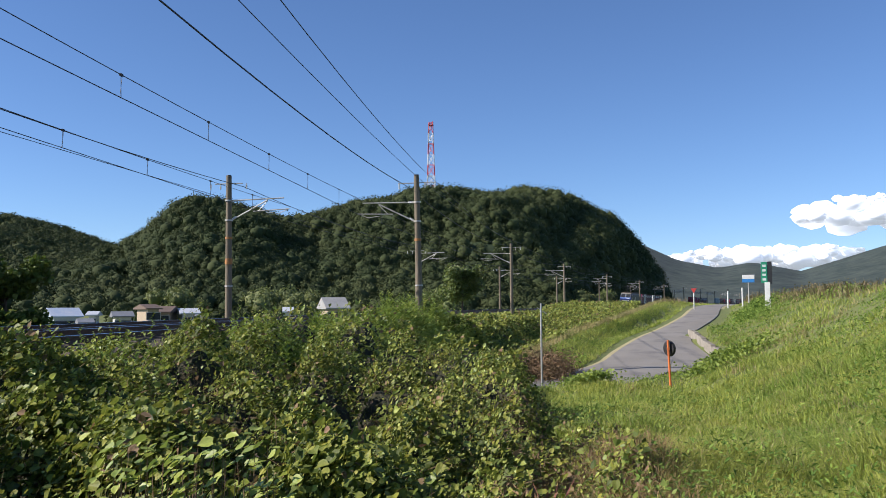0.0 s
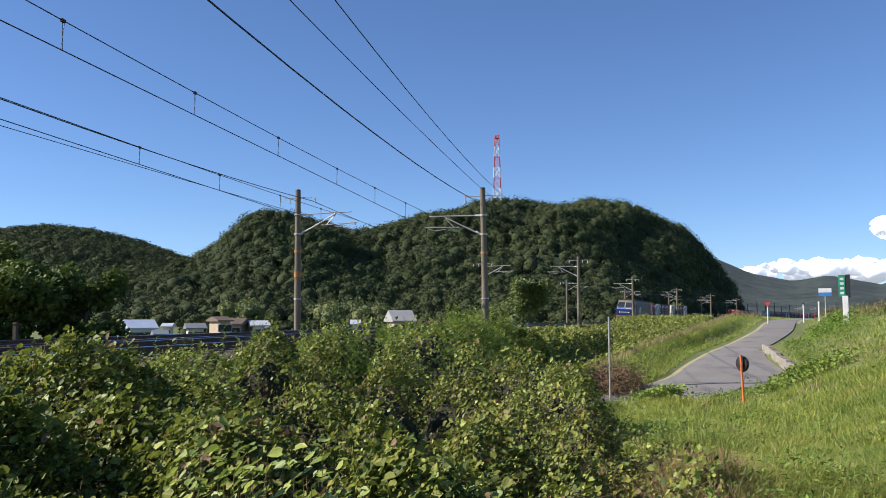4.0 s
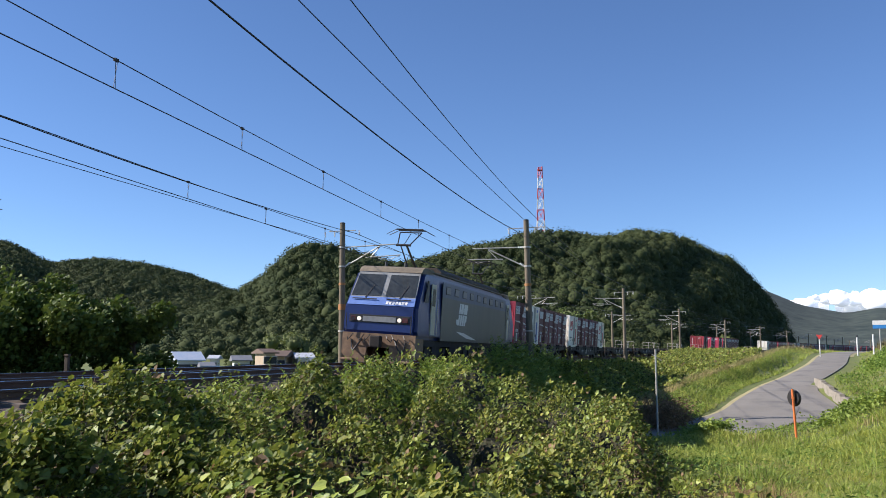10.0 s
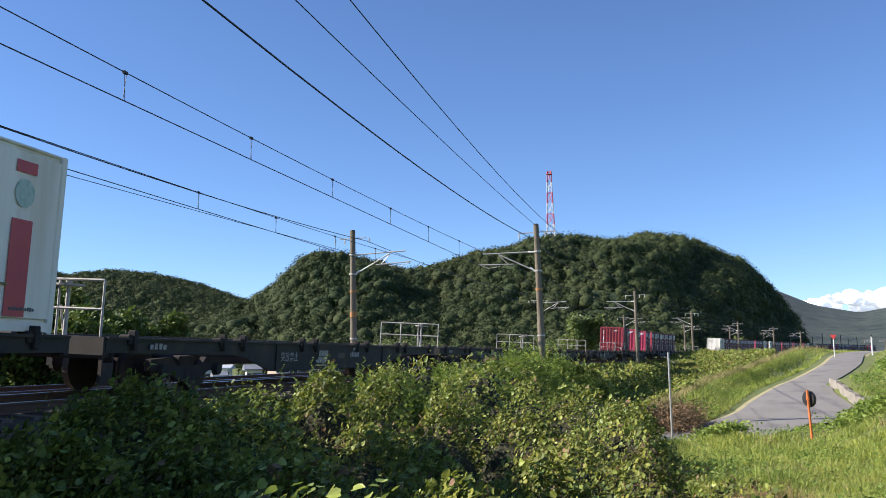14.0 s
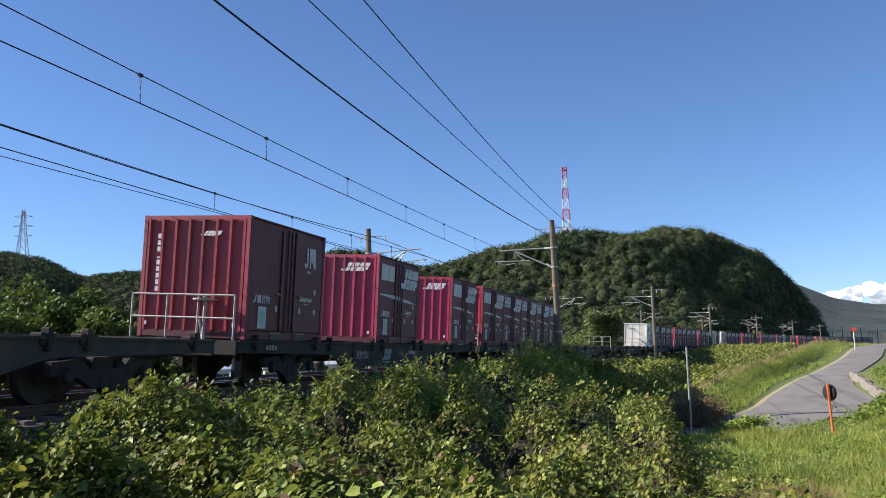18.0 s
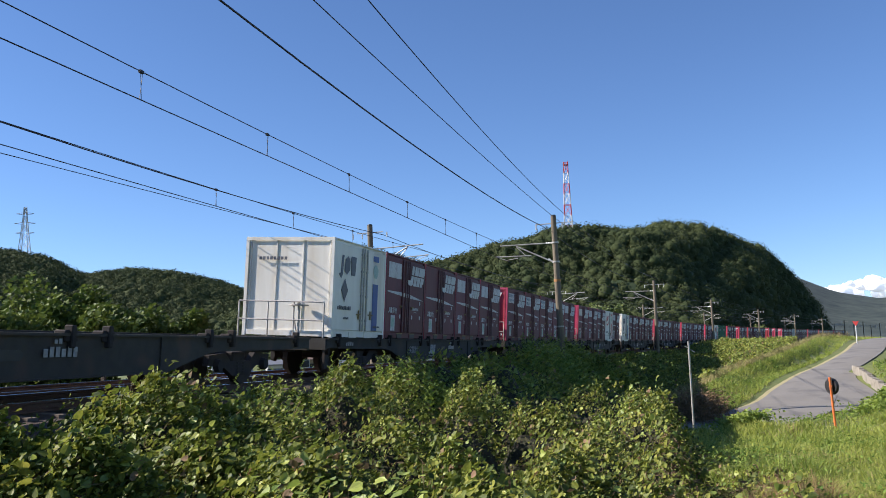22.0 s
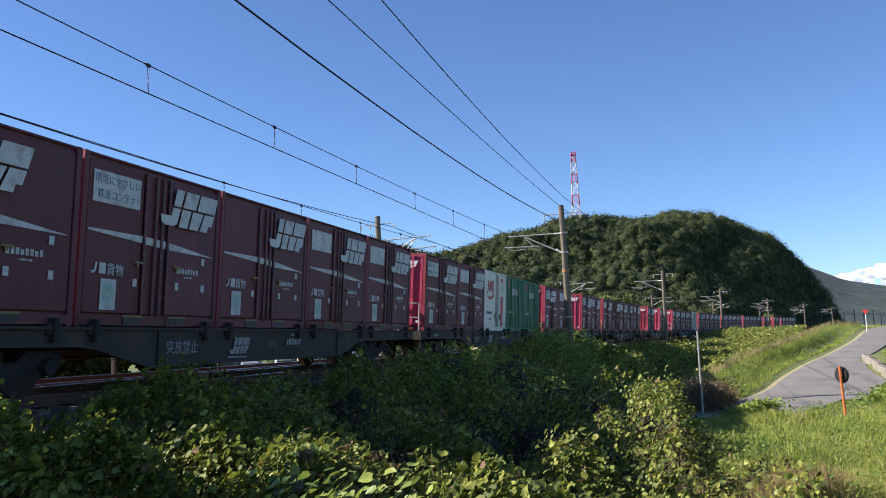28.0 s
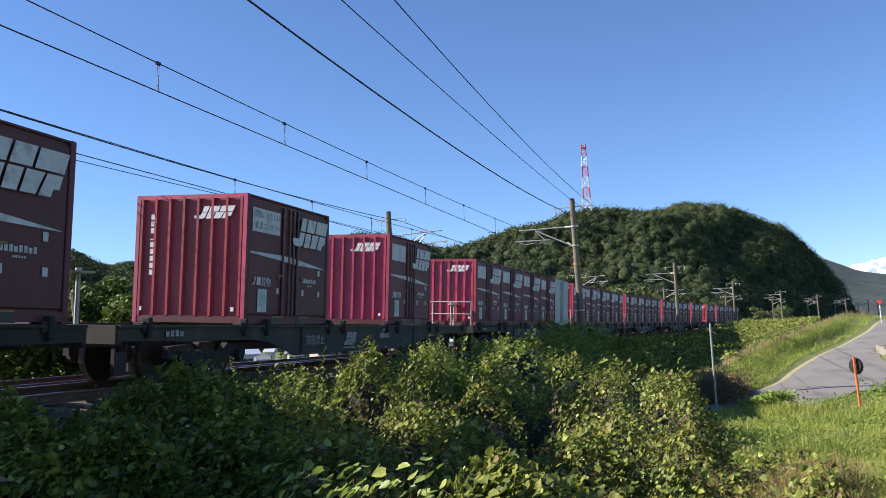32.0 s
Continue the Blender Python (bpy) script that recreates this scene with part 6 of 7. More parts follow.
        prism(bm, [(-l + 0.66 + 0.13 * math.cos(a * 0.5236), 0.49 + 0.16 * math.sin(a * 0.5236)) for a in range(12)], "y", yn - 0.008, yn - 0.004)
        part("sticker_picture", bm, M_MARK_GREEN, stk, "green round picture")
        near_text("\u8ca8\u7269", 0.20, -l + 0.60, 0.77, yn - 0.003, c, M_MARK)
        if style in "STW":
            bm = bmesh.new()
            box(bm, -l + 0.2, -l + 1.32, yn - 0.004, yn, 1.80, 2.26)
            part("name_panel", bm, M_MARK, c, "faded white panel")
            if style in "TW":
                near_text("環境にやさしい", 0.155, -l + 0.225, 2.09, yn - 0.0055, c, M_SLATE)
                near_text("鉄道コンテナ", 0.155, -l + 0.29, 1.87, yn - 0.0055, c, M_SLATE)
        for sx in (-1, 1):
            bm = bmesh.new()
            if sx < 0:
                end_emblem(bm, -0.15, 2.02 if style != "J" else 2.08, 0.72 if style != "J" else 0.4, 0.24 if style != "J" else 0.1, -l - 0.004)
                for i in range(9):
                    z = 2.02 - i * 0.135
                    box(bm, -l - 0.008, -l - 0.004, 0.80, 0.88, z, z + (0.1 if i != 3 else 0.03))
                for y in (-1.0, 1.02):
                    box(bm, -l - 0.008, -l - 0.004, y, y + 0.07, 0.25, 0.33)
                tagged(part("end_marking", bm, M_WHITEPAINT, c, "white emblem and bars on the end wall"), kind="stuff")
            else:
                bm.free()
    elif style in "RB":
        mk = M_MARK_RED if style == "R" else M_MARK_DARK
        bm = bmesh.new()
        # serif emblem as plain solid shapes
        for pts in ([(0, 0), (0.1, -0.08), (0.16, 0.0), (0.19, 0.32), (0.12, 0.32), (0.09, 0.02)], [(0.22, 0.05), (0.32, 0.0), (0.43, 0.08), (0.45, 0.24), (0.36, 0.32), (0.25, 0.26)], [(0.50, 0.0), (0.66, 0.0), (0.70, 0.33), (0.48, 0.33)]):
            flat_plate(bm, [(-l + 0.30 + a * 1.65, 1.62 + b * 1.5) for a, b in pts], yn)
        if style == "R":
            flat_plate(bm, [(-l + 0.26, 1.47), (-l + 0.75, 1.31), (-l + 1.2, 1.33), (-l + 1.52, 1.48), (-l + 1.45, 1.66), (-l + 1.36, 1.72), (-l + 1.38, 1.58), (-l + 1.15, 1.46), (-l + 0.75, 1.42)], yn)
        part("emblem", bm, mk, c, "dark emblem" if style == "B" else "red swoosh emblem")
        if style == "B":
            bm = bmesh.new()
            flat_plate(bm, [(-l + 0.5, 1.22), (-l + 0.72, 0.92), (-l + 0.94, 1.22), (-l + 0.72, 1.52)], yn)
            part("diamond", bm, M_MARK_DARK, c, "dark diamond sign")
        bm = bmesh.new()
        box(bm, 0.85, 1.25, yn - 0.004, yn, 0.22, 1.5)
        box(bm, 0.85, 1.25, yn - 0.004, yn, 2.12, 2.28)
        part("band", bm, M_MARK_RED if style == "R" else M_MARK_NAVY, c, "red upright band" if style == "R" else "blue upright band")
        bm = bmesh.new()
        tube(bm, (1.05, yn, 1.85), (1.05, yn - 0.004, 1.85), 0.19, n=18)
        part("round_sticker", bm, M_MARK_GREEN, c, "round green sticker")
        bm = bmesh.new()
        ink_bars(bm, -l + 0.3, 0.72, 9, 0.10, 0.10, yn)
        ink_bars(bm, -l + 0.7, 0.48, 6, 0.06, 0.06, yn)
        ink_bars(bm, 0.95, 0.30, 10, 0.05, 0.05, yn - 0.005)
        tagged(part("small_writing", bm, M_MARK_DARK, c, "small dark markings"), kind="stuff")
        for x, z in ((-0.3, 0.62), (0.55, 0.62)):
            bm = bmesh.new()
            box(bm, x, x + 0.3, -h - 0.035, -h, z, z + 0.03)
            box(bm, x + 0.12, x + 0.16, -h - 0.03, -h, z - 0.12, z + 0.12)
            part("door_handle", bm, M_YELLOW, c, "brass door handle")
        bm = bmesh.new()
        if style == "R":
            for pts in ([(0, 0), (0.2, 0), (0.22, 0.3), (0.1, 0.3), (0.1, 0.1)], [(0.28, 0.02), (0.5, 0.02), (0.52, 0.3), (0.3, 0.3)], [(0.58, 0), (0.68, 0), (0.7, 0.3), (0.56, 0.3)], [(-0.1, -0.08), (0.4, -0.2), (0.95, 0.0), (0.85, 0.1), (0.4, -0.12)]):
                prism(bm, [(0.65 - a, 1.55 + b) for a, b in pts], "x", -l - 0.03, -l - 0.026)
            box(bm, -l - 0.03, -l - 0.026, 0.1, 0.75, 1.95, 2.3)
        else:
            for i in range(8):
                box(bm, -l - 0.03, -l - 0.026, 0.75 - i * 0.1, 0.82 - i * 0.1, 1.92, 2.0)
        part("end_marking", bm, mk, c, "emblem on the end wall")
    elif style == "G":
        bm = bmesh.new()
        x = -0.75
        for k, pts in enumerate(([(0, 0), (0.14, 0), (0.14, 0.04), (0.06, 0.04), (0.14, 0.26), (0.14, 0.3), (0, 0.3), (0, 0.26), (0.08, 0.26), (0, 0.04)], [(0, 0), (0.13, 0), (0.13, 0.3), (0, 0.3)], [(0, 0), (0.05, 0), (0.12, 0.2), (0.12, 0.3), (0, 0.3)], [(0.04, 0), (0.09, 0), (0.09, 0.3), (0.04, 0.3)], [(0, 0), (0.12, 0.06), (0.12, 0.24), (0, 0.3)], [(0, 0), (0.13, 0), (0.13, 0.3), (0, 0.3)])):
            flat_plate(bm, [(x + k * 0.19 + a, 1.65 + b) for a, b in pts], yn - 0.012)
        ink_bars(bm, -l + 0.5, 0.82, 8, 0.09, 0.1, yn - 0.012)
        part("lettering_block", bm, M_MARK, c, "white block lettering")
        bm = bmesh.new()
        box(bm, -l + 0.35, -l + 0.62, yn - 0.016, yn - 0.01, 2.0, 2.3)
        part("badge", bm, M_MARK_RED, c, "red and white badge")
    else:
        bm = bmesh.new()
        ink_bars(bm, -1.0, 1.7, 6, 0.2, 0.2, yn)
        part("small_writing", bm, M_MARK, c)
    return c


def wagon(blue):
    """A bogie container flat wagon, 20.4 m over couplers; origin at rail level under its middle."""
    w = thing("flat_wagon", "blue bogie flat wagon carrying containers" if blue else "grime-dark grey bogie flat wagon of the freight train", "freight wagon", "wagons of the train")
    M = M_SILL_BLUE if blue else M_SILL
    bm = bmesh.new()
    box(bm, -9.6, 9.6, -0.35, 0.35, 0.62, 0.94)
    for i in range(13):
        x = -9.2 + i * 1.533
        box(bm, x - 0.08, x + 0.08, -1.2, 1.2, 0.80, 0.94)
    part("centre_beam", bm, M_UNDER, w)
    for sy in (-1, 1):
        bm = bmesh.new()
        y = sy * 1.24
        prism(bm, [(-9.75, 0.98), (9.75, 0.98), (9.75, 0.74), (5.6, 0.70), (5.2, 0.66), (3.9, 0.36), (-3.9, 0.36), (-5.2, 0.66), (-5.6, 0.70), (-9.75, 0.74)], "y", y - 0.02, y + 0.02)
        box(bm, -9.75, 9.75, y - 0.07, y + 0.07, 0.945, 0.985)
        box(bm, -3.9, 3.9, y - 0.05, y + 0.05, 0.36, 0.385)
        for x in (-3.7, 3.7):
            box(bm, x - 0.02, x + 0.02, y - 0.05, y + 0.05, 0.385, 0.945)
        part("side_sill", bm, M, w)
    for k in range(5):
        for dx in (0.35, 3.3):
            bm = bmesh.new()
            x = -9.42 + 3.78 * k + dx
            box(bm, x - 0.14, x + 0.14, -1.3, -1.1, 0.86, 1.03, 0.02)
            box(bm, x - 0.05, x + 0.05, -1.34, -1.2, 0.78, 1.1, 0.015)
            part("container_lock", bm, M_UNDER, w)
    for sx in (-1, 1):
        b = new("bogie")
        b.parent = w
        b.location = (sx * 6.9, 0, 0)
        bm = bmesh.new()
        box(bm, -0.25, 0.25, -1.0, 1.0, 0.42, 0.68, 0.03)
        b2 = part("bolster", bm, M_UNDER, b)
        for sy in (-1, 1):
            bm = bmesh.new()
            y = sy * 0.98
            prism(bm, [(-1.25, 0.42), (-1.25, 0.62), (-0.6, 0.66), (-0.4, 0.5), (0.4, 0.5), (0.6, 0.66), (1.25, 0.62), (1.25, 0.42), (0.7, 0.4), (0.3, 0.22), (-0.3, 0.22), (-0.7, 0.4)], "y", y - 0.06, y + 0.06)
            for x in (-0.95, 0.95):
                tube(bm, (x, y + sy * 0.06, 0.43), (x, y + sy * 0.16, 0.43), 0.13, 0.11, 10)
            for x in (-0.12, 0.12):
                for z in range(4):
                    tube(bm, (x, y, 0.26 + z * 0.06), (x, y, 0.30 + z * 0.06), 0.08, n=8)
            part("side_frame", bm, M_UNDER, b)
        for x in (-0.95, 0.95):
            for sy in (-1, 1):
                bm = bmesh.new()
                y = sy * 0.56
                tube(bm, (x, y - 0.06, 0.43), (x, y + 0.06, 0.43), 0.43, n=24)
                tube(bm, (x, y - sy * 0.06, 0.43), (x, y - sy * 0.09, 0.43), 0.46, n=24)
                tube(bm, (x, y + sy * 0.06, 0.43), (x, y + sy * 0.1, 0.43), 0.14, n=12)
                part("wheel", bm, M_WHEEL, b)
        bm = bmesh.new()
        box(bm, sx * 9.75 - 0.05, sx * 9.75 + 0.05, -1.25, 1.25, 0.7, 0.98)
        part("end_beam", bm, M, w)
        bm = bmesh.new()
        tube(bm, (sx * 9.7, 0, 0.86), (sx * 10.05, 0, 0.86), 0.09, n=8)
        box(bm, sx * 10.1 - 0.12, sx * 10.1 + 0.12, -0.15, 0.15, 0.72, 1.0, 0.03)
        part("coupler", bm, M_UNDER, w)
    bm = bmesh.new()
    x = -9.75
    for y in (-1.15, -0.35, 0.35, 1.15):
        tube(bm, (x, y, 0.95), (x, y, 1.85), 0.02, n=6)
    for z in (1.4, 1.85):
        tube(bm, (x, -1.15, z), (x, 1.15, z), 0.022, n=6)
    part("handrail", bm, M_YELLOW if blue else M_RAILING, w, "weathered steel end handrail")
    bm = bmesh.new()
    tube(bm, (x + 0.08, -0.45, 0.9), (x + 0.08, -0.45, 1.75), 0.035, n=8)
    tube(bm, (x + 0.08, -0.45, 1.75), (x + 0.08, -0.45, 1.78), 0.24, n=18)
    tube(bm, (x + 0.08, -0.45, 0.9), (x + 0.12, -0.30, 1.45), 0.02, n=6)
    tube(bm, (x + 0.08, -0.45, 1.74), (x + 0.08, -0.45, 1.83), 0.05, n=8)
    part("brake_stand", bm, M_RAILING, w, "hand brake stand with a flat wheel")
    for y in (-1.2, 1.2):
        bm = bmesh.new()
        prism(bm, [(x - 0.02, 0.8), (x - 0.02, 0.25), (x + 0.27, 0.25), (x + 0.27, 0.8), (x + 0.24, 0.8), (x + 0.24, 0.58), (x + 0.01, 0.58), (x + 0.01, 0.8)], "y", y - 0.03, y + 0.03)
        part("step", bm, M_UNDER, w)
    bm = bmesh.new()
    tube(bm, (-2.6, -0.55, 0.5), (-1.4, -0.55, 0.5), 0.2, n=12)
    part("air_reservoir", bm, M_UNDER, w)
    bm = bmesh.new()
    tube(bm, (1.0, -0.5, 0.5), (1.7, -0.5, 0.5), 0.16, n=12)
    part("brake_cylinder", bm, M_UNDER, w)
    bm = bmesh.new()
    box(bm, 2.3, 3.3, -0.9, -0.5, 0.4, 0.75, 0.03)
    part("equipment_box", bm, M_UNDER, w)
    bm = bmesh.new()
    ink_bars(bm, 0.9, 0.66, 6, 0.12, 0.14, -1.29)
    ink_bars(bm, 1.1, 0.84, 2, 0.09, 0.07, -1.29)
    ink_bars(bm, -8.6, 0.80, 4, 0.13, 0.10, -1.29)
    emblem(bm, -1.4, 0.52, 0.62, 0.30, -1.29)
    flat_plate(bm, [(-1.5, 0.45), (-0.8, 0.44), (-0.8, 0.47), (-1.5, 0.48)], -1.29)
    tagged(part("sill_writing", bm, M_FAINT, w, "faded white bars and emblem on the sill"), kind="stuff")
    near_text("突放禁止", 0.24, -3.5, 0.58, -1.287, w, M_FAINT)
    bm = bmesh.new()
    prism(bm, [(0.1, 0.62), (0.5, 0.62), (0.55, 0.66), (0.55, 0.72), (0.5, 0.76), (0.1, 0.76), (0.05, 0.72), (0.05, 0.66)], "y", -1.268, -1.258)
    part("lifting_hole", bm, M_BLACK, w, "dark oval hole in the sill")
    return w


def locomotive():
    """A boxy electric locomotive, 19.4 m long; its front faces -x."""
    L = thing("electric_locomotive", "blue and grey electric locomotive with two raised pantographs and lit headlamps", "locomotive")
    hw = 1.4
    bm = bmesh.new()
    # body side profile along x and z, nose and tail sloping above the belt
    side = [(-9.2, 1.0), (-9.35, 1.25), (-9.35, 2.15), (-8.45, 3.48), (-8.2, 3.58), (8.2, 3.58), (8.45, 3.48), (9.35, 2.15), (9.35, 1.25), (9.2, 1.0)]
    xs = side
    ring = []
    for y, inset in ((-hw, 0.0), (hw, 0.0)):
        ring.append([bm.verts.new((x, y * (0.93 if z > 3.4 else 1.0), z)) for x, z in xs])
    n = len(xs)
    fa = bm.faces.new(ring[0])
    fb = bm.faces.new(ring[1][::-1])
    for i in range(n):
        bm.faces.new((ring[0][i], ring[1][i], ring[1][(i + 1) % n], ring[0][(i + 1) % n]))
    bmesh.ops.bevel(bm, geom=[e for e in bm.edges if len(e.link_faces) == 2 and (e.link_faces[0] in (fa, fb)) != (e.link_faces[1] in (fa, fb))], offset=0.15, segments=4, affect="EDGES")
    part("body", bm, M_BLUE, L, "deep blue cab body")
    for sy in (-1, 1):
        y = sy * (hw + 0.006)
        bm = bmesh.new()
        prism(bm, [(-6.15, 1.02), (6.9, 1.02), (7.1, 1.3), (6.7, 2.72), (-6.15, 2.72)], "y", y - 0.01, y + 0.01)
        part("side_panel", bm, M_LGREY, L, "dusty grey lower side")
        bm = bmesh.new()
        prism(bm, [(-6.15, 2.72), (6.7, 2.72), (6.55, 3.3), (-6.15, 3.3)], "y", y - 0.01, y + 0.01)
        part("upper_side_panel", bm, M_LBAND, L, "dark dusty blue upper side band") if sy < 0 else bm.free()
    y = -hw - 0.02
    for i in range(9):
        f = new("side_window")
        f.parent = L
        x = -5.3 + i * 1.36
        bm = bmesh.new()
        prism(bm, [(x - 0.32, 2.86), (x + 0.32, 2.86), (x + 0.36, 2.9), (x + 0.36, 3.14), (x + 0.32, 3.18), (x - 0.32, 3.18), (x - 0.36, 3.14), (x - 0.36, 2.9)], "y", y - 0.012, y)
        part("window_frame", bm, M_BLACK, f)
        bm = bmesh.new()
        box(bm, x - 0.325, x + 0.325, y - 0.018, y - 0.012, 2.895, 3.145)
        part("pane", bm, M_LOUVRE, f)
    for x in (-7.35, 7.35):
        d = new("cab_door")
        d.parent = L
        bm = bmesh.new()
        box(bm, x - 0.32, x + 0.32, -hw - 0.016, -hw + 0.02, 1.22, 3.12, 0.012)
        part("door_leaf", bm, M_CREAM, d, "cream cab door")
        bm = bmesh.new()
        box(bm, x - 0.19, x + 0.19, -hw - 0.022, -hw - 0.012, 2.3, 2.95)
        part("pane", bm, M_GLASS, d)
        for dx in (-0.42, 0.42):
            bm = bmesh.new()
            tube(bm, (x + dx, -hw - 0.06, 1.2), (x + dx, -hw - 0.06, 2.6), 0.016, n=6)
            part("grab_rail", bm, M_STEEL, d)
    bm = bmesh.new()
    prism(bm, [(-8.55, 2.4), (-8.0, 2.4), (-8.0, 3.2), (-8.18, 3.2)], "y", -hw - 0.012, -hw + 0.02)
    part("cab_side_window", bm, M_BLACK, L, "dark cab side window")
    bm = bmesh.new()
    emblem(bm, -3.6, 1.70, 1.55, 0.92, -hw - 0.018)
    flat_plate(bm, [(-3.75, 1.44), (-2.4, 1.40), (0.1, 1.12), (-1.7, 1.16), (-3.1, 1.34)], -hw - 0.018)
    part("emblem", bm, M_LMARK, L, "white block emblem and swoosh")
    # the front: windscreens, lamp bar, marker rails
    sl = (3.48 - 2.15) / 0.90

    def nose(bm, pts, off, t=0.02):
        """Shapes on the sloping windscreen plane: points (across, height)."""
        va = []
        for k in (off, off + t):
            va.append([bm.verts.new((-9.35 + (z - 2.15) / sl - k * 0.83, -yy, z + k * 0.56)) for yy, z in pts])
        m = len(pts)
        bm.faces.new(va[0])
        bm.faces.new(va[1][::-1])
        for i in range(m):
            bm.faces.new((va[0][i], va[0][(i + 1) % m], va[1][(i + 1) % m], va[1][i]))
    bm = bmesh.new()
    nose(bm, [(-1.26, 2.17), (1.26, 2.17), (1.19, 3.42), (-1.19, 3.42)], 0.0, 0.014)
    part("windscreen_surround", bm, M_SURROUND, L, "pale windscreen surround")
    for a, b in (((-1.21, -1.14), (-0.09, -0.09)), ((0.09, 0.09), (1.21, 1.14))):
        bm = bmesh.new()
        nose(bm, [(a[0], 2.5), (b[0], 2.5), (b[1], 3.32), (a[1], 3.32)], 0.014, 0.012)
        part("windscreen", bm, M_GLASS, L)
        bm = bmesh.new()
        mid = (a[0] + b[0]) / 2
        nose(bm, [(mid - 0.02, 2.42), (mid + 0.02, 2.42), (mid + 0.24, 2.9), (mid + 0.2, 2.92)], 0.03, 0.012)
        part("wiper", bm, M_BLACK, L)
        bm = bmesh.new()
        nose(bm, [(a[0] + 0.1, 2.34), (b[0] - 0.1, 2.34), (b[0] - 0.1, 2.37), (a[0] + 0.1, 2.37)], 0.06, 0.02)
        part("grab_rail", bm, M_BLACK, L)
    bm = bmesh.new()
    nose(bm, [(-1.27, 2.16), (1.27, 2.16), (1.25, 2.46), (-1.25, 2.46)], 0.016, 0.006)
    part("pale_band", bm, M_PALEBLUE, L, "pale blue band under the windscreens")
    bm = bmesh.new()
    for i in range(7):
        nose(bm, [(0.18 + i * 0.12, 2.2), (0.27 + i * 0.12, 2.2), (0.28 + i * 0.12, 2.31), (0.19 + i * 0.12, 2.31)], 0.024, 0.006)
    part("number_bars", bm, M_WHITEPAINT, L, "white bars in place of the engine number")
    bm = bmesh.new()
    box(bm, -9.37, -9.34, -1.14, 1.14, 1.53, 1.82, 0.008)
    part("lamp_recess", bm, M_BLACK, L)
    bm = bmesh.new()
    box(bm, -9.39, -9.36, -0.62, 0.62, 1.57, 1.76, 0.006)
    part("lamp_bar", bm, M_SURROUND, L, "pale metal bar between the headlamps")
    for sy in (-1, 1):
        bm = bmesh.new()
        tube(bm, (-9.36, sy * 0.76, 1.665), (-9.40, sy * 0.76, 1.665), 0.075, n=16)
        part("headlamp", bm, M_LAMP, L, "lit round headlamp")
        bm = bmesh.new()
        box(bm, -9.395, -9.36, sy * 0.98 - 0.1, sy * 0.98 + 0.1, 1.58, 1.75, 0.01)
        part("tail_lamp", bm, M_TAIL, L)
    for sy in (-1, 1):
        bm = bmesh.new()
        for yy in (0.30, 0.52, 0.95):
            p0 = Vector((-9.38, sy * yy, 1.12))
            for q in (Vector((-9.46, sy * (yy + 0.08), 0.98)), Vector((-9.40, sy * (yy + 0.2), 0.88)), Vector((-9.34, sy * (yy + 0.22), 0.98))):
                tube(bm, p0, q, 0.016, n=6)
                p0 = q
        part("jumper_cable", bm, M_BLACK, L, "hanging black jumper cables")
    for e in (-1, 1):
        bm = bmesh.new()
        prism(bm, [(-1.38, 1.16), (-1.38, 0.42), (-1.2, 0.2), (-0.95, 0.12), (-0.5, 0.12), (-0.42, 0.66), (0.42, 0.66), (0.5, 0.12), (0.95, 0.12), (1.2, 0.2), (1.38, 0.42), (1.38, 1.16)], "x", e * 9.26 - 0.05, e * 9.26 + 0.05)
        box(bm, e * 8.75 - 0.45, e * 8.75 + 0.45, -1.38, -1.28, 0.35, 1.05)
        box(bm, e * 8.75 - 0.45, e * 8.75 + 0.45, 1.28, 1.38, 0.35, 1.05)
        sk = part("pilot_skirt", bm, M_SKIRT, L, "dust-brown skirt plate")
        bm = bmesh.new()
        tube(bm, (e * 9.2, 0, 0.86), (e * 9.5, 0, 0.86), 0.1, n=8)
        box(bm, e * 9.58 - 0.14, e * 9.58 + 0.14, -0.2, 0.2, 0.66, 1.08, 0.04)
        part("coupler", bm, M_UNDER, L)
        for sy in (-1, 1):
            bm = bmesh.new()
            pts = [Vector((e * 9.33, sy * 0.62, 0.95)), Vector((e * 9.45, sy * 0.75, 0.7)), Vector((e * 9.42, sy * 0.9, 0.5)), Vector((e * 9.36, sy * 0.98, 0.62)), Vector((e * 9.33, sy * 1.02, 0.9))]
            for a, b in zip(pts[:-1], pts[1:]):
                tube(bm, a, b, 0.03, n=6)
            part("air_hose", bm, M_BLACK, L)
            bm = bmesh.new()
            box(bm, e * 9.42 - 0.16, e * 9.42 + 0.16, sy * 1.1 - 0.22, sy * 1.1 + 0.22, 0.16, 0.24, 0.02)
            part("foot_step", bm, M_SKIRT, L)
            bm = bmesh.new()
            tube(bm, (e * 9.42, sy * 1.22, 1.2), (e * 9.46, sy * 1.22, 1.85), 0.018, n=6)
            part("grab_rail", bm, M_BLACK, L)
    bm = bmesh.new()
    box(bm, -8.2, 8.2, -1.24, 1.24, 3.57, 3.63, 0.02)
    for e in (-1, 1):
        prism(bm, [(e * 8.52, 3.44), (e * 8.30, 3.60), (e * 8.05, 3.68), (e * 6.9, 3.68), (e * 6.9, 3.52), (e * 8.15, 3.44)][::e], "y", -1.22, 1.22)
    part("roof_deck", bm, M_LROOF, L, "grimy brown roof")
    for k, x in enumerate((-4.4, -1.5, 1.4, 4.3)):
        bm = bmesh.new()
        prism(bm, [(-1.2, 3.6), (-1.2, 3.72), (-1.0, 3.88), (1.0, 3.88), (1.2, 3.72), (1.2, 3.6)], "x", x - 1.38, x + 1.38)
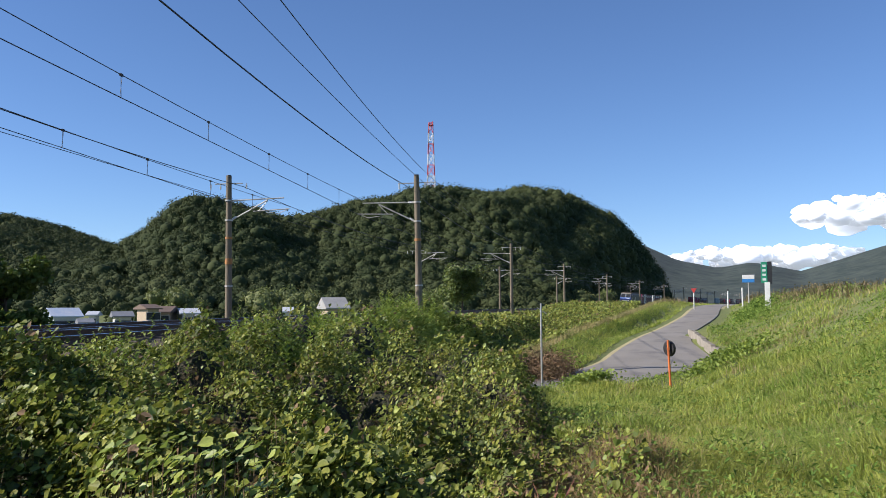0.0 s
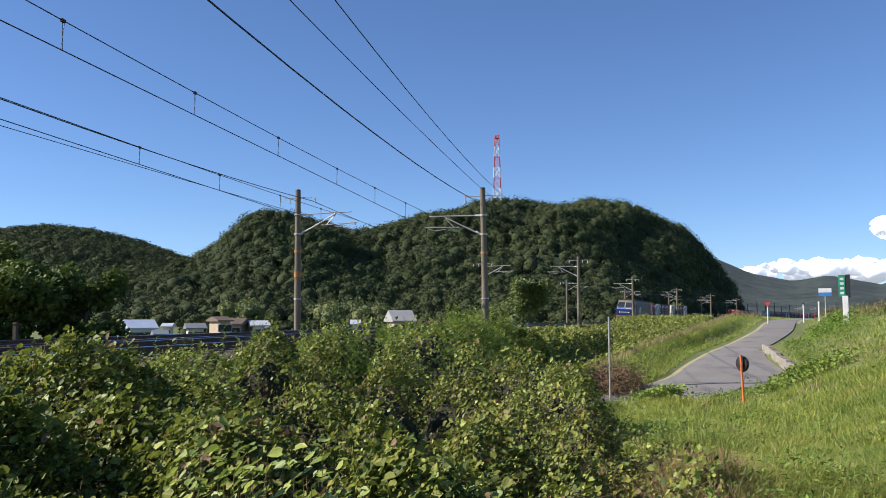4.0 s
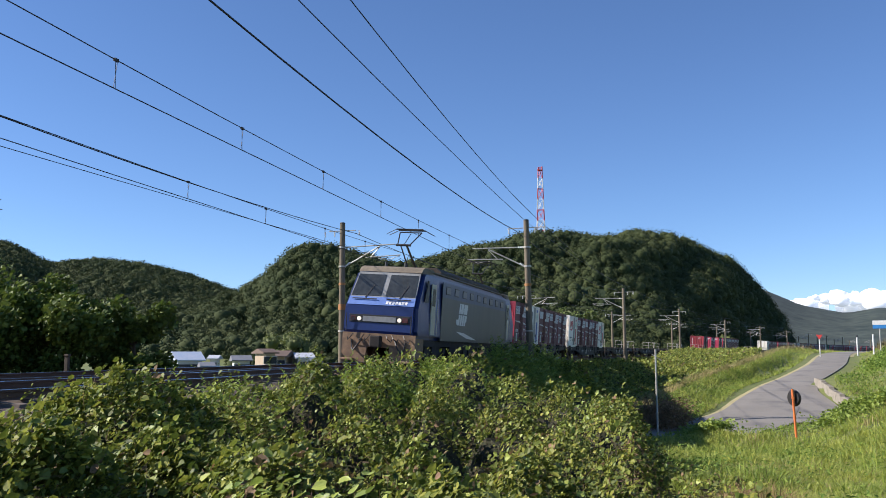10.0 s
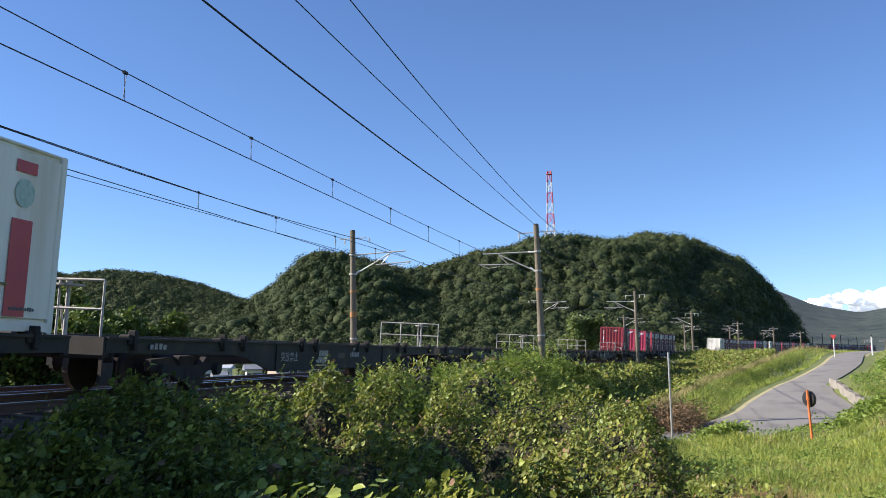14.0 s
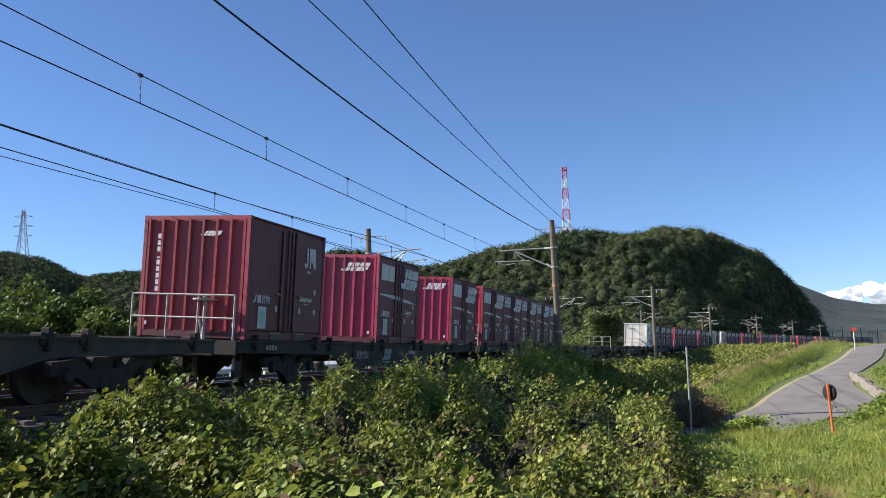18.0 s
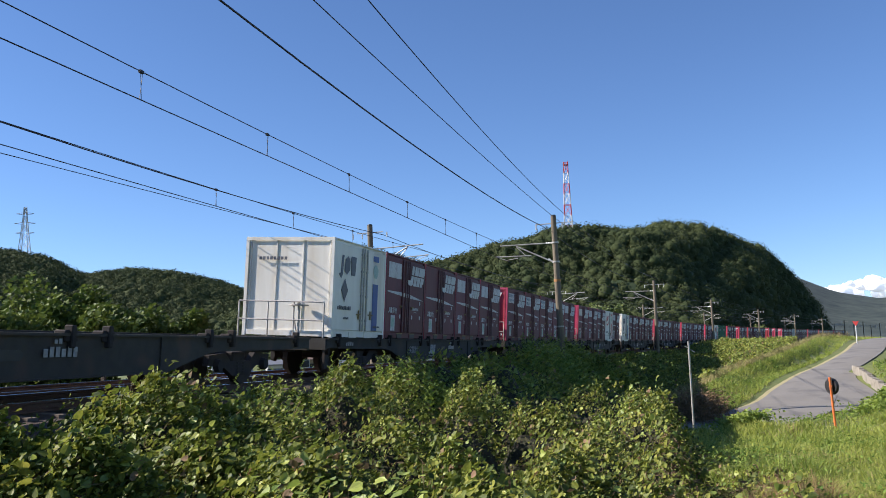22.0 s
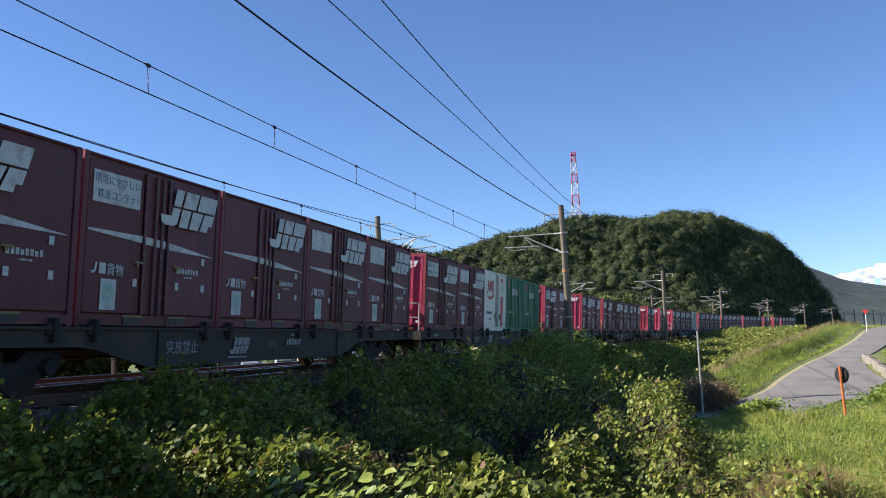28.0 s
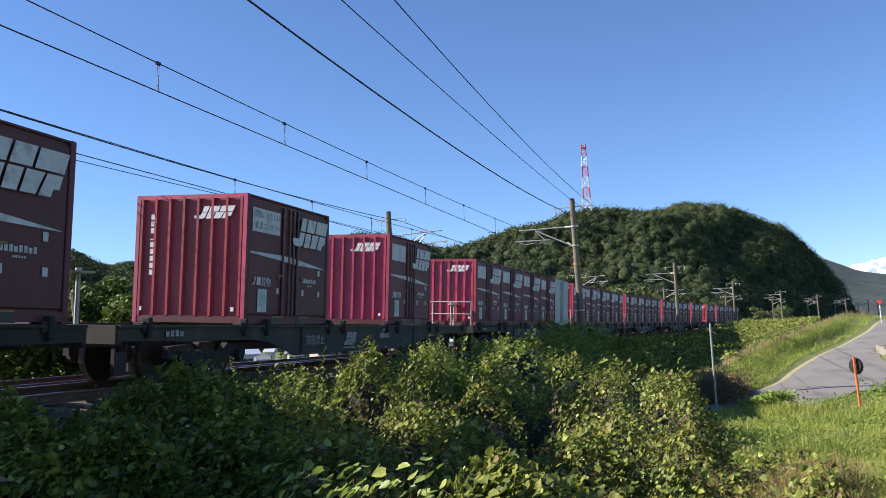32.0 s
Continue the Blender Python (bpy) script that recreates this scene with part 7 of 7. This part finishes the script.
        part("roof_cover", bm, M_ROOFBOX, L, "sooty ribbed roof cover")
    bm = bmesh.new()
    for x, y in ((-8.0, 0.35), (-7.8, -0.35), (7.9, 0.3), (-6.0, 0.6)):
        tube(bm, (x, y, 3.6), (x, y, 3.86), 0.06, 0.05, 10)
    part("roof_fittings", bm, M_BLACK, L)
    for e in (-1, 1):
        P = new("pantograph")
        P.parent = L
        P.location = (e * 6.4, 0, 3.62)
        bm = bmesh.new()
        for y in (-0.6, 0.6):
            tube(bm, (-0.5, y, 0.12), (0.6, y, 0.12), 0.04, n=6)
        for x in (-0.5, 0.6):
            tube(bm, (x, -0.6, 0.12), (x, 0.6, 0.12), 0.04, n=6)
        for x in (-0.5, 0.6):
            for y in (-0.6, 0.6):
                tube(bm, (x, y, 0), (x, y, 0.12), 0.06, n=8)
        part("base_frame", bm, M_BLACK, P)
        bm = bmesh.new()
        tube(bm, (0.55, -0.16, 0.2), (-0.75, -0.12, 0.98), 0.05, 0.04, 8)
        tube(bm, (0.55, 0.16, 0.2), (-0.75, 0.12, 0.98), 0.03, 0.025, 8)
        tube(bm, (-0.75, -0.3, 0.98), (-0.75, 0.3, 0.98), 0.045, n=8)
        part("lower_arm", bm, M_BLACK, P)
        bm = bmesh.new()
        for y in (-1, 1):
            tube(bm, (-0.75, y * 0.24, 0.98), (0.1, y * 0.45, 1.58), 0.026, 0.022, 8)
        tube(bm, (-0.7, 0, 1.0), (0.08, 0, 1.52), 0.016, n=6)
        part("upper_arm", bm, M_BLACK, P)
        bm = bmesh.new()
        for x in (-0.08, 0.28):
            tube(bm, (x, -0.55, 1.68), (x, 0.55, 1.68), 0.03, n=8)
            for y in (-1, 1):
                tube(bm, (x, y * 0.55, 1.68), (x, y * 0.95, 1.48), 0.014, n=6)
        tube(bm, (0.1, -0.45, 1.58), (0.1, 0.45, 1.58), 0.025, n=6)
        part("collector_head", bm, M_BLACK, P)
    for x in (-6.1, 0.0, 6.1):
        b = new("bogie")
        b.parent = L
        b.location = (x, 0, 0)
        for sy in (-1, 1):
            bm = bmesh.new()
            y = sy * 1.05
            prism(bm, [(-1.9, 0.5), (-1.9, 0.72), (-0.5, 0.78), (0.5, 0.78), (1.9, 0.72), (1.9, 0.5), (0.9, 0.42), (0.5, 0.3), (-0.5, 0.3), (-0.9, 0.42)], "y", y - 0.07, y + 0.07)
            for xx in (-1.35, 1.35):
                box(bm, xx - 0.24, xx + 0.24, y - 0.12, y + 0.12, 0.3, 0.72, 0.03)
                tube(bm, (xx, y + sy * 0.1, 0.55), (xx, y + sy * 0.17, 0.55), 0.15, n=12)
            box(bm, -0.3, 0.3, y - 0.14, y + 0.14, 0.45, 0.95, 0.03)
            part("side_frame", bm, M_UNDER, b)
            for xx in (-1.35, 1.35):
                bm = bmesh.new()
                yy = sy * 0.56
                tube(bm, (xx, yy - 0.06, 0.56), (xx, yy + 0.06, 0.56), 0.56, n=24)
                tube(bm, (xx, yy - sy * 0.06, 0.56), (xx, yy - sy * 0.09, 0.56), 0.59, n=24)
                part("wheel", bm, M_WHEEL, b)
    for x in (-3.15, 3.15):
        bm = bmesh.new()
        box(bm, x - 0.65, x + 0.65, -1.2, 1.2, 0.35, 1.0, 0.04)
        part("equipment_box", bm, M_UNDER, L)
    bm = bmesh.new()
    box(bm, -8.9, 8.9, -1.25, 1.25, 0.78, 1.02)
    part("underframe", bm, M_UNDER, L)
    return L


# wagon by wagon from the locomotive back: the five places of each
LOADS = ["TBSTT", "RTSTR", "-----", "-----", "-----", "-----", "J-S-S", "STTTT", "-----", "-----", "BSXSS", "TTTSS", "SSTRS", "BTTSS", "TSSJS", "WTXSS", "TSRGG", "WS-TT", "SVSYS", "-T-S-", "SSSSC", "SSTSS", "STSSS", "SSSTS", "SS-SS", "SSTSS"]
KINDS = {"S": "weathered, shade-darkened red steel container with blank white panel and stripe", "T": "weathered, shade-darkened red steel container with lettered white panel", "J": "shade-darkened red steel container with a white outline emblem",
         "R": "white steel container with red band and swoosh emblem", "B": "white steel container with blue band and dark diamond", "G": "green ribbed steel container with white block lettering",
         "V": "shade-darkened red container with ribbed side walls", "X": "shade-darkened red container with white emblem and no panel", "W": "shade-darkened red container with lettered panel and central emblem", "Y": "shade-darkened red container with ribbed middle and central emblem", "C": "pale grey-green steel container"}
MOVERS = []
SHIFT = {(20, 1): -0.42, (20, 3): -0.24, (7, 4): 0.4}
loco = locomotive()
MOVERS.append((loco, 0.22 + 9.7, 0.0, 0.0))
protos = {}
for i, load in enumerate(LOADS):
    k = i + 1
    blue = k == 18
    if blue or "wagon" not in protos:
        wg = wagon(blue)
        if not blue:
            protos["wagon"] = wg
    else:
        wg = copy_thing(protos["wagon"], Matrix())
        if k == 20:
            for ch in [c for c in wg.children if c.name.startswith("handrail")]:
                bpy.data.objects.remove(ch)
    mid = 20.4 * k - 0.78 + 10.2 + float(np.interp(k, [9, 11, 18, 20], [0.0, 0.3, 0.35, 0.0]))
    MOVERS.append((wg, mid, 0.0, 0.0))
    for j, st in enumerate(load):
        if st == "-":
            continue
        if st in protos:
            ct = copy_thing(protos[st], Matrix())
        else:
            ct = protos[st] = container(st, KINDS[st])
        MOVERS.append((ct, mid, -9.42 + 3.78 * j + CL / 2 + SHIFT.get((k, j), 0.0), 0.985))


def train_at(t):
    """How far along the line the train's measuring point is after t seconds: it slows a little."""
    return 0.0136360 * t * t - 19.93897 * t + 227.589


def motions():
    for ob, s, dx, dz in MOVERS:
        rows = []
        for t in range(0, 33, 1):
            rows.append((t, line_pose(s + train_at(t), 0, 0, CANT) @ Matrix.Translation((dx, 0, dz))))
        walk(ob, rows)


motions()
